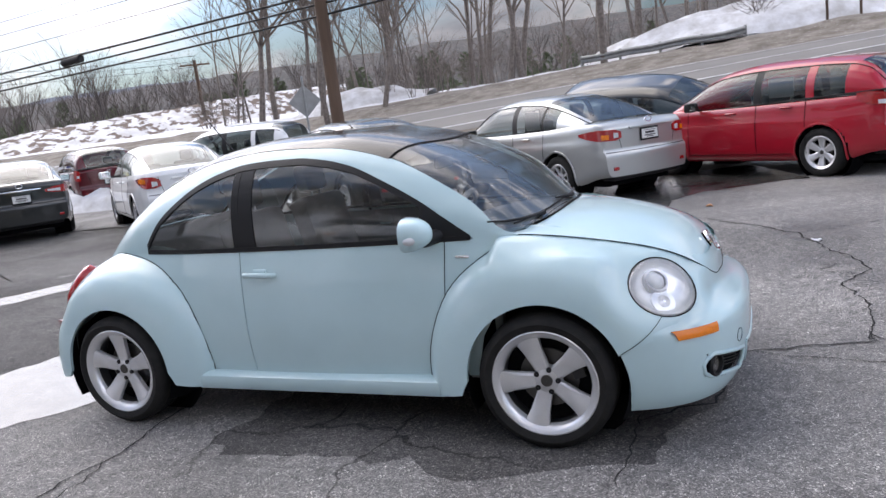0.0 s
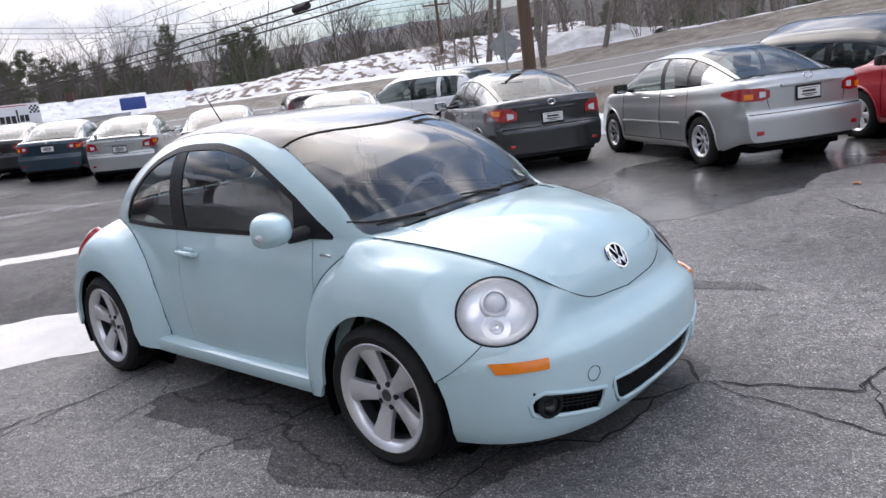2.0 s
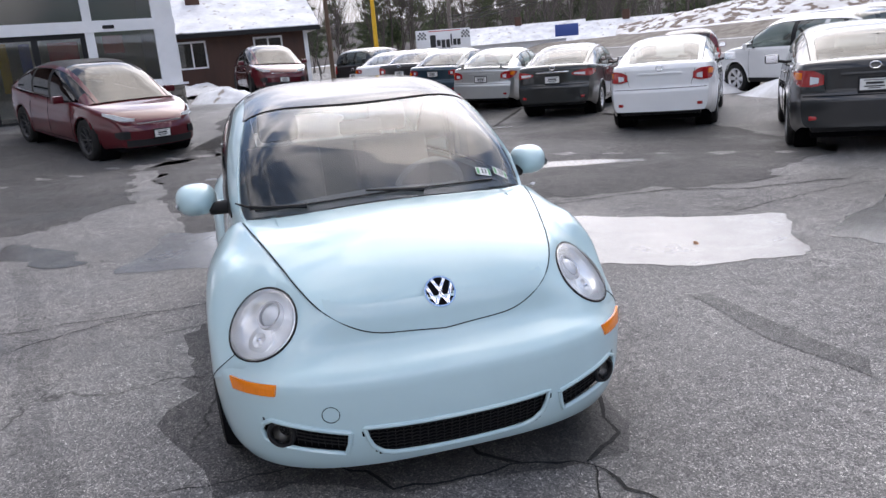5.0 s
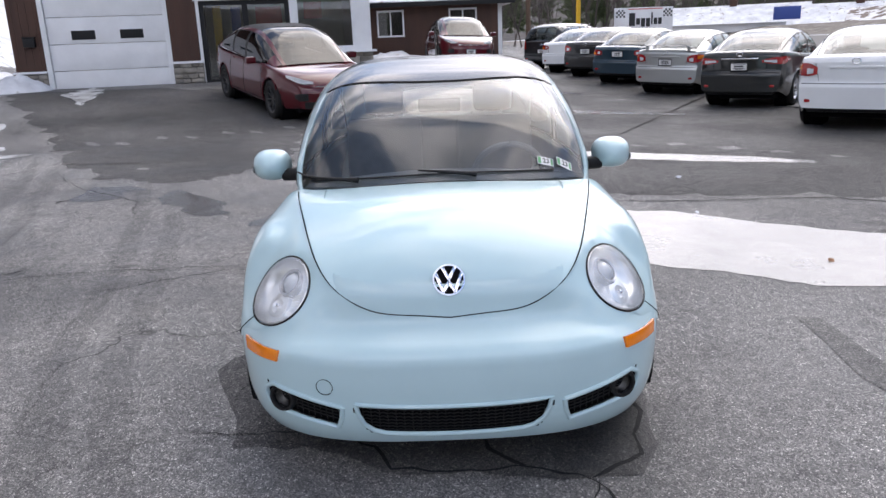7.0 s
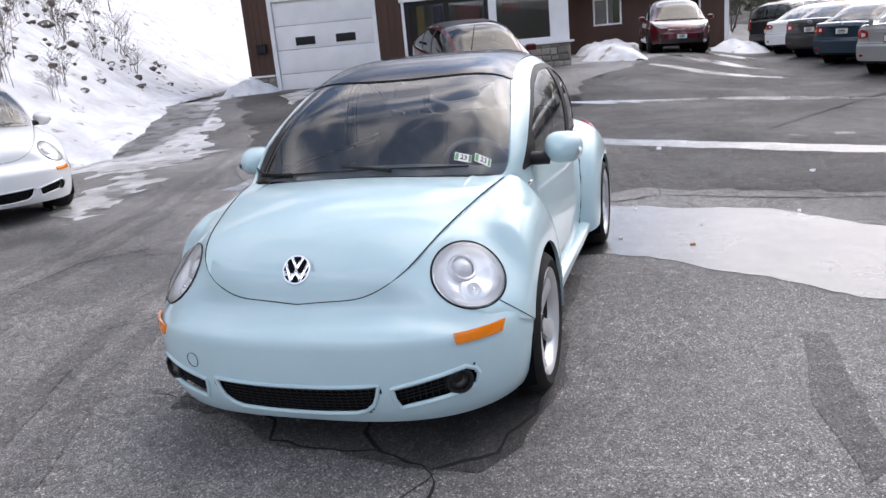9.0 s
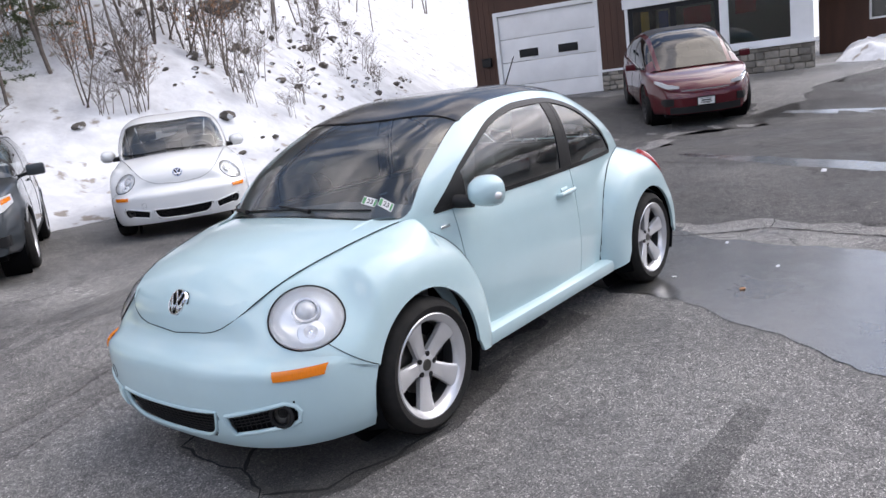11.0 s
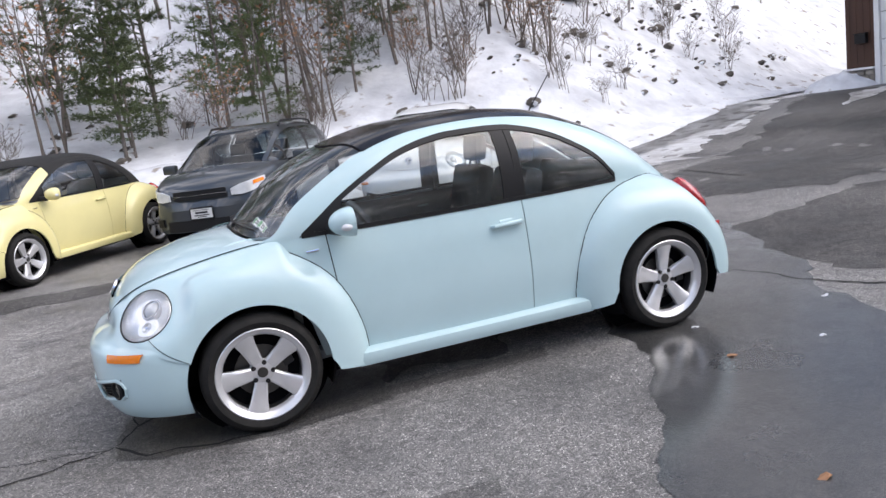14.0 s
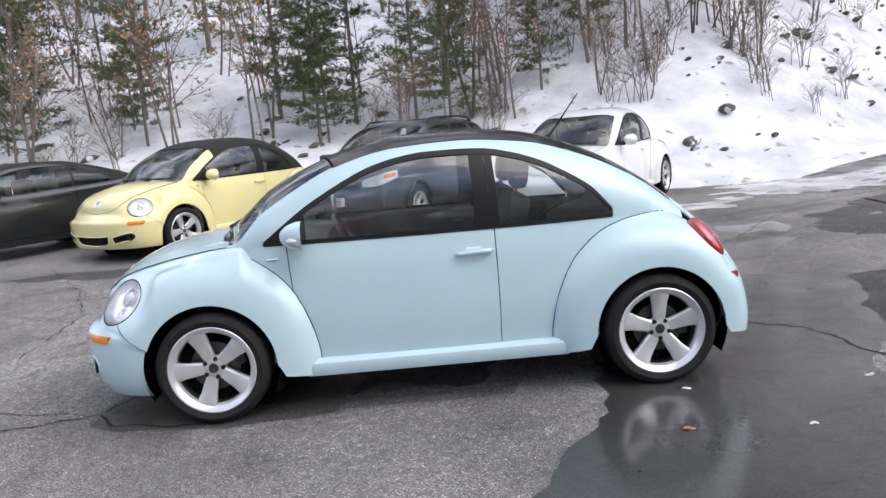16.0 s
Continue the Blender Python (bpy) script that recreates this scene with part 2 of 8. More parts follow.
def asphalt_shader(name, dark, mid, pale, gloss_range=(0.42, 0.8), relief=0.6, spec=0.22):
    """Old asphalt: slow stains, traffic-worn streaks, pale grit and pits."""
    m = bpy.data.materials.new(name)
    m.use_nodes = True
    n, l = m.node_tree.nodes, m.node_tree.links
    b = n["Principled BSDF"]
    tc = n.new("ShaderNodeTexCoord")

    def layer(scale, detail, rough, stretch=(1, 1, 1), turn=0.0):
        mp = n.new("ShaderNodeMapping")
        mp.vector_type = "TEXTURE"
        mp.inputs["Scale"].default_value = [1 / v for v in stretch]
        mp.inputs["Rotation"].default_value = (0, 0, turn)
        t = n.new("ShaderNodeTexNoise")
        t.inputs["Scale"].default_value = scale
        t.inputs["Detail"].default_value = detail
        t.inputs["Roughness"].default_value = rough
        l.new(tc.outputs["Object"], mp.inputs["Vector"])
        l.new(mp.outputs["Vector"], t.inputs["Vector"])
        return t.outputs["Fac"]

    def ramp(fac, stops):
        r = n.new("ShaderNodeValToRGB")
        r.color_ramp.elements[0].position, r.color_ramp.elements[0].color = stops[0][0], (*stops[0][1], 1)
        r.color_ramp.elements[1].position, r.color_ramp.elements[1].color = stops[-1][0], (*stops[-1][1], 1)
        for p, c in stops[1:-1]:
            r.color_ramp.elements.new(p).color = (*c, 1)
        l.new(fac, r.inputs["Fac"])
        return r.outputs["Color"]

    def mix(kind, fac, a, c):
        x = n.new("ShaderNodeMix")
        x.data_type, x.blend_type = "RGBA", kind
        if isinstance(fac, float):
            x.inputs["Factor"].default_value = fac
        else:
            l.new(fac, x.inputs["Factor"])
        l.new(a, x.inputs["A"])
        l.new(c, x.inputs["B"])
        return x.outputs["Result"]
    def stones(scale, stops):
        """One grey for each pebble of the aggregate."""
        v = n.new("ShaderNodeTexVoronoi")
        v.inputs["Scale"].default_value = scale
        l.new(tc.outputs["Object"], v.inputs["Vector"])
        sep = n.new("ShaderNodeSeparateColor")
        l.new(v.outputs["Color"], sep.inputs["Color"])
        return ramp(sep.outputs["Red"], stops)
    base = ramp(layer(0.45, 8, 0.6), [(0.34, dark), (0.5, mid), (0.66, pale)])
    streak = ramp(layer(1.1, 6, 0.65, (0.3, 1.5, 1), 0.32), [(0.36, (0.86, 0.86, 0.87)), (0.5, (1, 1, 1)), (0.64, (1.06, 1.06, 1.05))])
    col = mix("MULTIPLY", 0.8, base, streak)
    blot = ramp(layer(2.6, 7, 0.72), [(0.33, (0.66, 0.66, 0.67)), (0.43, (1, 1, 1)), (0.7, (1.08, 1.08, 1.08))])
    col = mix("MULTIPLY", 0.9, col, blot)
    wear = ramp(layer(13, 5, 0.7), [(0.34, (0.72, 0.72, 0.73)), (0.5, (1, 1, 1)), (0.66, (1.22, 1.21, 1.2))])
    col = mix("MULTIPLY", 0.9, col, wear)
    coarse = stones(135, [(0.0, (0.48, 0.48, 0.49)), (0.5, (0.84, 0.84, 0.84)), (0.82, (1.12, 1.11, 1.1)), (0.94, (1.7, 1.67, 1.63)), (1.0, (2.4, 2.36, 2.3))])
    col = mix("MULTIPLY", 0.85, col, coarse)
    fine = stones(260, [(0.0, (0.4, 0.4, 0.41)), (0.6, (0.95, 0.95, 0.95)), (0.9, (1.7, 1.68, 1.65)), (1.0, (2.6, 2.55, 2.5))])
    col = mix("MULTIPLY", 0.8, col, fine)
    # hairline cracks in patches, wandering
    warp = n.new("ShaderNodeTexNoise")
    warp.inputs["Scale"].default_value = 2.2
    warp.inputs["Detail"].default_value = 5.0
    l.new(tc.outputs["Object"], warp.inputs["Vector"])
    shift = n.new("ShaderNodeVectorMath")
    shift.operation = "MULTIPLY_ADD"
    shift.inputs[1].default_value = (0.55, 0.55, 0.0)
    l.new(warp.outputs["Color"], shift.inputs[0])
    l.new(tc.outputs["Object"], shift.inputs[2])
    net = n.new("ShaderNodeTexVoronoi")
    net.feature = "DISTANCE_TO_EDGE"
    net.inputs["Scale"].default_value = 0.85
    l.new(shift.outputs["Vector"], net.inputs["Vector"])
    line = ramp(net.outputs["Distance"], [(0.0, (0.2, 0.2, 0.2)), (0.004, (0.4, 0.4, 0.4)), (0.008, (1, 1, 1))])
    where = ramp(layer(0.33, 4, 0.6), [(0.52, (0, 0, 0)), (0.6, (0.85, 0.85, 0.85))])
    col = mix("MULTIPLY", where, col, line)
    l.new(col, b.inputs["Base Color"])
    gloss = ramp(layer(0.9, 6, 0.6), [(0.36, (gloss_range[0],) * 3), (0.58, (gloss_range[1],) * 3)])
    b.inputs["Specular IOR Level"].default_value = spec
    l.new(gloss, b.inputs["Roughness"])
    bp = n.new("ShaderNodeBump")
    bp.inputs["Strength"].default_value = relief
    bp.inputs["Distance"].default_value = 0.012
    l.new(layer(95, 5, 0.7), bp.inputs["Height"])
    l.new(bp.outputs["Normal"], b.inputs["Normal"])
    # water lies nearly level over the grain, barely rippled
    film = n.new("ShaderNodeBump")
    film.inputs["Strength"].default_value = 0.12
    film.inputs["Distance"].default_value = 0.01
    l.new(layer(38, 3, 0.6), film.inputs["Height"])
    l.new(film.outputs["Normal"], b.inputs["Coat Normal"])
    return m


M_ASPHALT = asphalt_shader("worn_asphalt", (0.095, 0.094, 0.092), (0.185, 0.181, 0.177), (0.26, 0.254, 0.247))
M_RUBBLE = shader("snowy_rubble", (0.74, 0.75, 0.77), 0.8, vary=0.3, scale=0.8, second=(0.5, 0.48, 0.47), spots=((0.13, 0.09, 0.07), 1.3, 0.50, 0.56), bump=0.3, bump_scale=3)
M_WET = asphalt_shader("wet_asphalt", (0.022, 0.022, 0.023), (0.036, 0.036, 0.036), (0.056, 0.055, 0.054), (0.22, 0.5), 0.5, 0.4)
M_WET.node_tree.nodes["Principled BSDF"].inputs["Coat Weight"].default_value = 1.0
M_WET.node_tree.nodes["Principled BSDF"].inputs["Coat IOR"].default_value = 1.45
M_WET.node_tree.nodes["Principled BSDF"].inputs["Coat Roughness"].default_value = 0.12
# damp parts of the lot; also the colour of the shade painted under the coupe
M_DAMP_SHADE = asphalt_shader("damp_shaded_asphalt", (0.05, 0.05, 0.05), (0.085, 0.083, 0.082), (0.13, 0.127, 0.125), (0.5, 0.8), 0.6, 0.12)
M_TRACK = asphalt_shader("rolled_asphalt", (0.08, 0.079, 0.078), (0.15, 0.147, 0.144), (0.22, 0.215, 0.21))
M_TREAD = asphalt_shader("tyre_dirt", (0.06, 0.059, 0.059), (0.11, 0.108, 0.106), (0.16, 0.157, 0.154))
M_CRACK = shader("crack_filler", (0.008, 0.008, 0.008), 0.85, bump=0.4, bump_scale=80)
M_SNOW = shader("old_snow", (0.76, 0.775, 0.80), 0.7, vary=0.1, scale=1.1, second=(0.52, 0.53, 0.555), spots=((0.30, 0.265, 0.235), 2.6, 0.63, 0.70), bump=0.9, bump_scale=5)
M_DIRTSNOW = shader("dirty_snow", (0.74, 0.75, 0.77), 0.75, vary=0.3, scale=1.3, second=(0.45, 0.44, 0.43), bump=0.6, bump_scale=9)
M_ICE = shader("grey_ice", (0.62, 0.625, 0.63), 0.3, vary=0.3, scale=1.7, second=(0.25, 0.24, 0.23), spots=((0.12, 0.11, 0.10), 3.0, 0.57, 0.63), bump=0.35, bump_scale=30)
M_BROWN = shader("brown_stained_boards", (0.075, 0.030, 0.017), 0.6, vary=0.3, scale=2.2, stretch=(1, 1, 0.15), bump=0.2, bump_scale=40)
M_WHITE = shader("white_paint", (0.82, 0.82, 0.82), 0.45, vary=0.06, scale=1.4, second=(0.74, 0.74, 0.74))
M_STONE = shader("field_stone", (0.30, 0.27, 0.23), 0.8, vary=0.3, scale=5, bump=0.5, bump_scale=25, rand=0.35)
M_MORTAR = shader("mortar", (0.22, 0.20, 0.18), 0.9, bump=0.5, bump_scale=60)
M_BARK = shader("grey_bark", (0.24, 0.205, 0.18), 0.9, vary=0.4, scale=8, second=(0.12, 0.10, 0.088), bump=0.5, bump_scale=30)
M_FARWOOD = shader("far_bare_wood", (0.10, 0.082, 0.072), 1.0, vary=0.4, scale=0.3, second=(0.06, 0.05, 0.045))
M_TWIG = shader("bare_twigs", (0.18, 0.148, 0.127), 0.9, vary=0.3, scale=4, rand=0.25)
M_NEEDLE = shader("pine_needles", (0.12, 0.155, 0.062), 0.75, vary=0.5, scale=1.6, second=(0.05, 0.07, 0.032), rand=0.35)
M_DRYLEAF = shader("dry_beech_leaves", (0.42, 0.21, 0.11), 0.8, vary=0.4, scale=3, rand=0.3)
M_WOODPOLE = shader("weathered_pole_wood", (0.12, 0.075, 0.05), 0.85, vary=0.4, scale=3, stretch=(1, 1, 0.1), bump=0.4, bump_scale=30)
M_WIRE = shader("black_cable", (0.01, 0.01, 0.01), 0.7)
M_ROCK = shader("dark_rock", (0.13, 0.112, 0.095), 0.9, vary=0.5, scale=5, spots=((0.7, 0.71, 0.73), 4.0, 0.55, 0.6), bump=0.8, bump_scale=10, rand=0.4)
M_VERGE = shader("winter_verge", (0.24, 0.215, 0.185), 0.95, vary=0.4, scale=1.5, second=(0.11, 0.09, 0.07), spots=((0.42, 0.40, 0.37), 9.0, 0.6, 0.75), bump=0.8, bump_scale=14)
M_ROAD = shader("road_asphalt", (0.185, 0.175, 0.165), 0.85, vary=0.2, scale=0.4, bump=0.3, bump_scale=60)
M_HILL = shader("wooded_hill", (0.075, 0.062, 0.057), 1.0, vary=0.5, scale=0.05, second=(0.035, 0.037, 0.034), spots=((0.13, 0.112, 0.103), 0.4, 0.5, 0.7), bump=1.0, bump_scale=0.5)
M_GALV = shader("galvanised_steel", (0.35, 0.36, 0.36), 0.5, 0.8, vary=0.2, scale=5)
M_CREAM = shader("cream_siding", (0.62, 0.58, 0.48), 0.6, vary=0.1, scale=2)
M_YELLOW = shader("yellow_paint", (0.75, 0.42, 0.02), 0.5, vary=0.1, scale=3)
M_REDPRINT = shader("red_print", (0.55, 0.03, 0.03), 0.5)
M_BLUEPRINT = shader("blue_print", (0.03, 0.07, 0.28), 0.5)


# ---- mesh helpers ----
def smoothstep(a, b, u):
    t = min(1.0, max(0.0, (u - a) / (b - a)))
    return t * t * (3 - 2 * t)


def lerp(a, b, t):
    return a + (b - a) * t


def curve_at(points):
    """A smooth function through (x, value) points (monotone cubic)."""
    pts = sorted(points)
    xs, ys = [p[0] for p in pts], [p[1] for p in pts]
    d = [(ys[i + 1] - ys[i]) / (xs[i + 1] - xs[i]) for i in range(len(xs) - 1)]
    m = [d[0]] + [0.0 if d[i - 1] * d[i] <= 0 else 2 * d[i - 1] * d[i] / (d[i - 1] + d[i]) for i in range(1, len(d))] + [d[-1]]

    def f(x):
        if x <= xs[0]:
            return ys[0]
        if x >= xs[-1]:
            return ys[-1]
        i = next(k for k in range(len(xs) - 1) if x <= xs[k + 1])
        h = xs[i + 1] - xs[i]
        t = (x - xs[i]) / h
        return (ys[i] * (2 * t ** 3 - 3 * t * t + 1) + h * m[i] * (t ** 3 - 2 * t * t + t)
                + ys[i + 1] * (3 * t * t - 2 * t ** 3) + h * m[i + 1] * (t ** 3 - t * t))
    return f


def smooth_all(bm, angle=40):
    bm.normal_update()
    for f in bm.faces:
        f.smooth = True
    for e in bm.edges:
        if len(e.link_faces) == 2 and e.calc_face_angle(0.0) > radians(angle):
            e.smooth = False


def mesh_of(name, bm, material, angle=40):
    smooth_all(bm, angle)
    me = bpy.data.meshes.new(name)
    bm.to_mesh(me)
    bm.free()
    me.materials.append(material)
    return me


def part(name, bm, material, parent=None, label="", angle=40):
    ob = new(name, mesh_of(name, bm, material, angle))
    ob.parent = parent
    return tagged(ob, label)


def thing(name, label, category, group="", kind=""):
    ob = new(name)
    return tagged(ob, label, category, group, kind)


def solo(name, bm, material, label, category, group="", kind="", angle=40):
    return tagged(part(name, bm, material, None, "", angle), label, category, group, kind)


def box(bm, x0, x1, y0, y1, z0, z1, bevel=0.0, m=None):
    vs = [bm.verts.new((x, y, z)) for x in (x0, x1) for y in (y0, y1) for z in (z0, z1)]
    fs = [bm.faces.new([vs[i] for i in q]) for q in ((0, 1, 3, 2), (4, 6, 7, 5), (0, 4, 5, 1), (2, 3, 7, 6), (0, 2, 6, 4), (1, 5, 7, 3))]
    if m is not None:
        for v in vs:
            v.co = m @ v.co
    if bevel > 0:
        es = list({e for f in fs for e in f.edges})
        bmesh.ops.bevel(bm, geom=es, offset=bevel, segments=2, profile=0.6, affect="EDGES")
    return bm


def tube(bm, pts, radii, sides=6, cap=True):
    """A tapered tube along points."""
    pts = [Vector(p) for p in pts]
    if not isinstance(radii, (list, tuple)):
        radii = [radii] * len(pts)
    rings = []
    ref = None
    for i, p in enumerate(pts):
        d = (pts[min(i + 1, len(pts) - 1)] - pts[max(i - 1, 0)]).normalized()
        if ref is None:
            ref = d.orthogonal().normalized()
        a = (ref - d * ref.dot(d))
        a = a.normalized() if a.length > 1e-6 else d.orthogonal().normalized()
        ref = a
        b = d.cross(a)
        rings.append([bm.verts.new(p + (a * math.cos(t) + b * math.sin(t)) * radii[i]) for t in (2 * math.pi * k / sides for k in range(sides))])
    for r, s in zip(rings, rings[1:]):
        for k in range(sides):
            bm.faces.new((r[k], r[(k + 1) % sides], s[(k + 1) % sides], s[k]))
    if cap:
        bm.faces.new(rings[0][::-1])
        bm.faces.new(rings[-1])
    return bm


def lathe(bm, profile, sides=40, m=Matrix.Identity(4), closed=False):
    """Turn (radius, height) points round the local y axis."""
    rings = []
    for r, h in profile:
        rings.append([bm.verts.new(m @ Vector((r * math.cos(t), h, r * math.sin(t)))) for t in (2 * math.pi * k / sides for k in range(sides))])
    pairs = list(zip(rings, rings[1:]))
    if closed:
        pairs.append((rings[-1], rings[0]))
    for r, s in pairs:
        for k in range(sides):
            bm.faces.new((r[k], r[(k + 1) % sides], s[(k + 1) % sides], s[k]))
    return bm


def disc_fill(bm, ring_pts):
    bm.faces.new([bm.verts.new(p) for p in ring_pts])
    return bm


def grid_mesh(bm, rows):
    """Faces between equal rows of points."""
    vs = [[bm.verts.new(p) for p in row] for row in rows]
    for a, b in zip(vs, vs[1:]):
        for i in range(len(a) - 1):
            q = [a[i], a[i + 1], b[i + 1], b[i]]
            try:
                bm.faces.new(q)
            except ValueError:
                pass
    return vs


def rim_in(bm, depth):
    """Turn the open edges of a panel inwards, so that it shows thickness."""
    bm.normal_update()
    norm = {v: v.normal.copy() for v in bm.verts}
    edges = [e for e in bm.edges if e.is_boundary]
    made = bmesh.ops.extrude_edge_only(bm, edges=edges)["geom"]
    near = {}
    for v in norm:
        near[tuple(round(c, 6) for c in v.co)] = norm[v]
    for v in made:
        if isinstance(v, bmesh.types.BMVert):
            v.co -= near.get(tuple(round(c, 6) for c in v.co), Vector((0, 0, 1))) * depth


# ---- ground ----
BANK_EDGE = curve_at([(-60, -34), (-30, -19.5), (-16, -13.4), (-10.5, -11.0), (-6, -9.2), (-3, -9.4), (3, -9.7), (12, -9.9), (60, -10.5)])


def lot_z(x, y):
    r = math.hypot(x, y)
    z = 0.12 * min(1, max(0, (r - 2.5) / 4.0))
    u = -x - 0.5 * y
    return z + 0.60 * min(1, max(0, (u - 11.0) / 7.0)) * (1 - 0.62 * smoothstep(0.5, 4.5, y))


def road_z(x, y):
    xx = max(x, -17.0 + 0.15 * (x + 17.0))
    return lerp(1.5 + 0.07 * xx, 2.15 + 0.05 * xx, (y - 14.8) / 8.7)


def ground_z(x, y):
    z = lot_z(x, y)
    d = BANK_EDGE(x) - y
    if d > 0:
        steep = lerp(0.36, 0.72, 1 - smoothstep(-7.0, 1.0, x))
        lump = noise.noise((x * 0.55, y * 0.55, 0.0)) * 0.22 + noise.noise((x * 1.9, y * 1.9, 3.0)) * 0.07
        berm = 0.55 * math.exp(-((d - 1.3) / 0.9) ** 2) * smoothstep(-4.0, 0.0, x)
        rise = steep * d if d < 7 else steep * 7 + (d - 7) * lerp(0.62, 0.5, smoothstep(-10, 10, x))
        z += min(rise, 30 + 0.1 * d) + berm + lump * min(1.0, d * 1.2)
    if y > 12.3:
        s = smoothstep(12.3, 14.8, y)
        if y < 23.5:
            z = lerp(z, road_z(x, y), s)
        else:
            t = smoothstep(23.5, 28.5, y)
            up = 0.75
            z = road_z(x, 23.5) + up * t
            far = max(0.0, y - 28.5)
            z += 0.045 * min(far, 30)
            z += 0.15 * noise.noise((x * 0.5, y * 0.5, 7.0)) * smoothstep(24, 27, y)
    return z


def sheet(name, xs, ys, material, label, category, lift=0.0, keep=None):
    bm = bmesh.new()
    vs = {}
    for i, x in enumerate(xs):
        for j, y in enumerate(ys):
            vs[i, j] = bm.verts.new((x, y, ground_z(x, y) + lift))
    for i in range(len(xs) - 1):
        for j in range(len(ys) - 1):
            cx, cy = (xs[i] + xs[i + 1]) / 2, (ys[j] + ys[j + 1]) / 2
            bm.faces.new((vs[i, j], vs[i + 1, j], vs[i + 1, j + 1], vs[i, j + 1]))
    return bm


def steps(a, b, n):
    return [a + (b - a) * i / n for i in range(n + 1)]


GX = sorted(set([-900, -500, -300, -180, -120, -90] + steps(-70, -34, 18) + steps(-33, 16, 98) + steps(17, 40, 12) + [55, 80, 120, 200, 400, 900]))
GY = sorted(set([-900, -400, -200, -120, -90] + steps(-70, -30, 20) + steps(-29, -8, 56) + steps(-7.5, 10.5, 36) + steps(10.8, 32, 60) + [34, 37, 41, 46, 52, 60, 75, 100, 150, 250, 450, 900]))
bm = sheet("ground", GX, GY, None, "", "")
ground = tagged(part("ground", bm, M_ASPHALT), "cracked grey asphalt car lot with snow banks and road verges", "ground", "", "structure")
for m_extra in (M_SNOW, M_VERGE, M_ROAD):
    ground.data.materials.append(m_extra)
for f in ground.data.polygons:
    c = f.center
    edge = BANK_EDGE(c.x) - c.y
    if edge > 0.0:
        f.material_index = 1
    elif c.y > 12.0:
        if c.y < 14.4:
            f.material_index = 2
        elif c.y < 23.6:
            f.material_index = 3
        elif c.y < 28.0:
            f.material_index = 2
        else:
            f.material_index = 1


# ---- the round-backed coupe and its two relatives ----
def outward(bm, centre):
    bm.normal_update()
    if sum((f.calc_center_median() - centre).dot(f.normal) * f.calc_area() for f in bm.faces) < 0:
        bmesh.ops.reverse_faces(bm, faces=bm.faces[:])


def resample(pts, n):
    pts = [Vector((p[0], p[1])) for p in pts]
    acc = [0.0]
    for a, b in zip(pts, pts[1:]):
        acc.append(acc[-1] + (b - a).length)
    res = []
    for i in range(n + 1):
        d = acc[-1] * i / n
        k = next((j for j in range(len(acc) - 1) if d <= acc[j + 1] + 1e-9), len(acc) - 2)
        t = (d - acc[k]) / max(1e-9, acc[k + 1] - acc[k])
        res.append(pts[k].lerp(pts[k + 1], t))
    return res


def sheet_between(lo, hi, n, m, place, depth=0.012, centre=Vector((0, 0, 0.6)), even=False):
    """A curved panel between two plane outlines, laid on a surface by place(u, v)."""
    a, b = (lo, hi) if even else (resample(lo, n), resample(hi, n))
    bm = bmesh.new()
    grid_mesh(bm, [[place(*(p[0] + (q[0] - p[0]) * j / m, p[1] + (q[1] - p[1]) * j / m)) for j in range(m + 1)] for p, q in zip(a, b)])
    bmesh.ops.remove_doubles(bm, verts=bm.verts[:], dist=1e-5)
    outward(bm, centre)
    if depth:
        rim_in(bm, depth)
    return bm


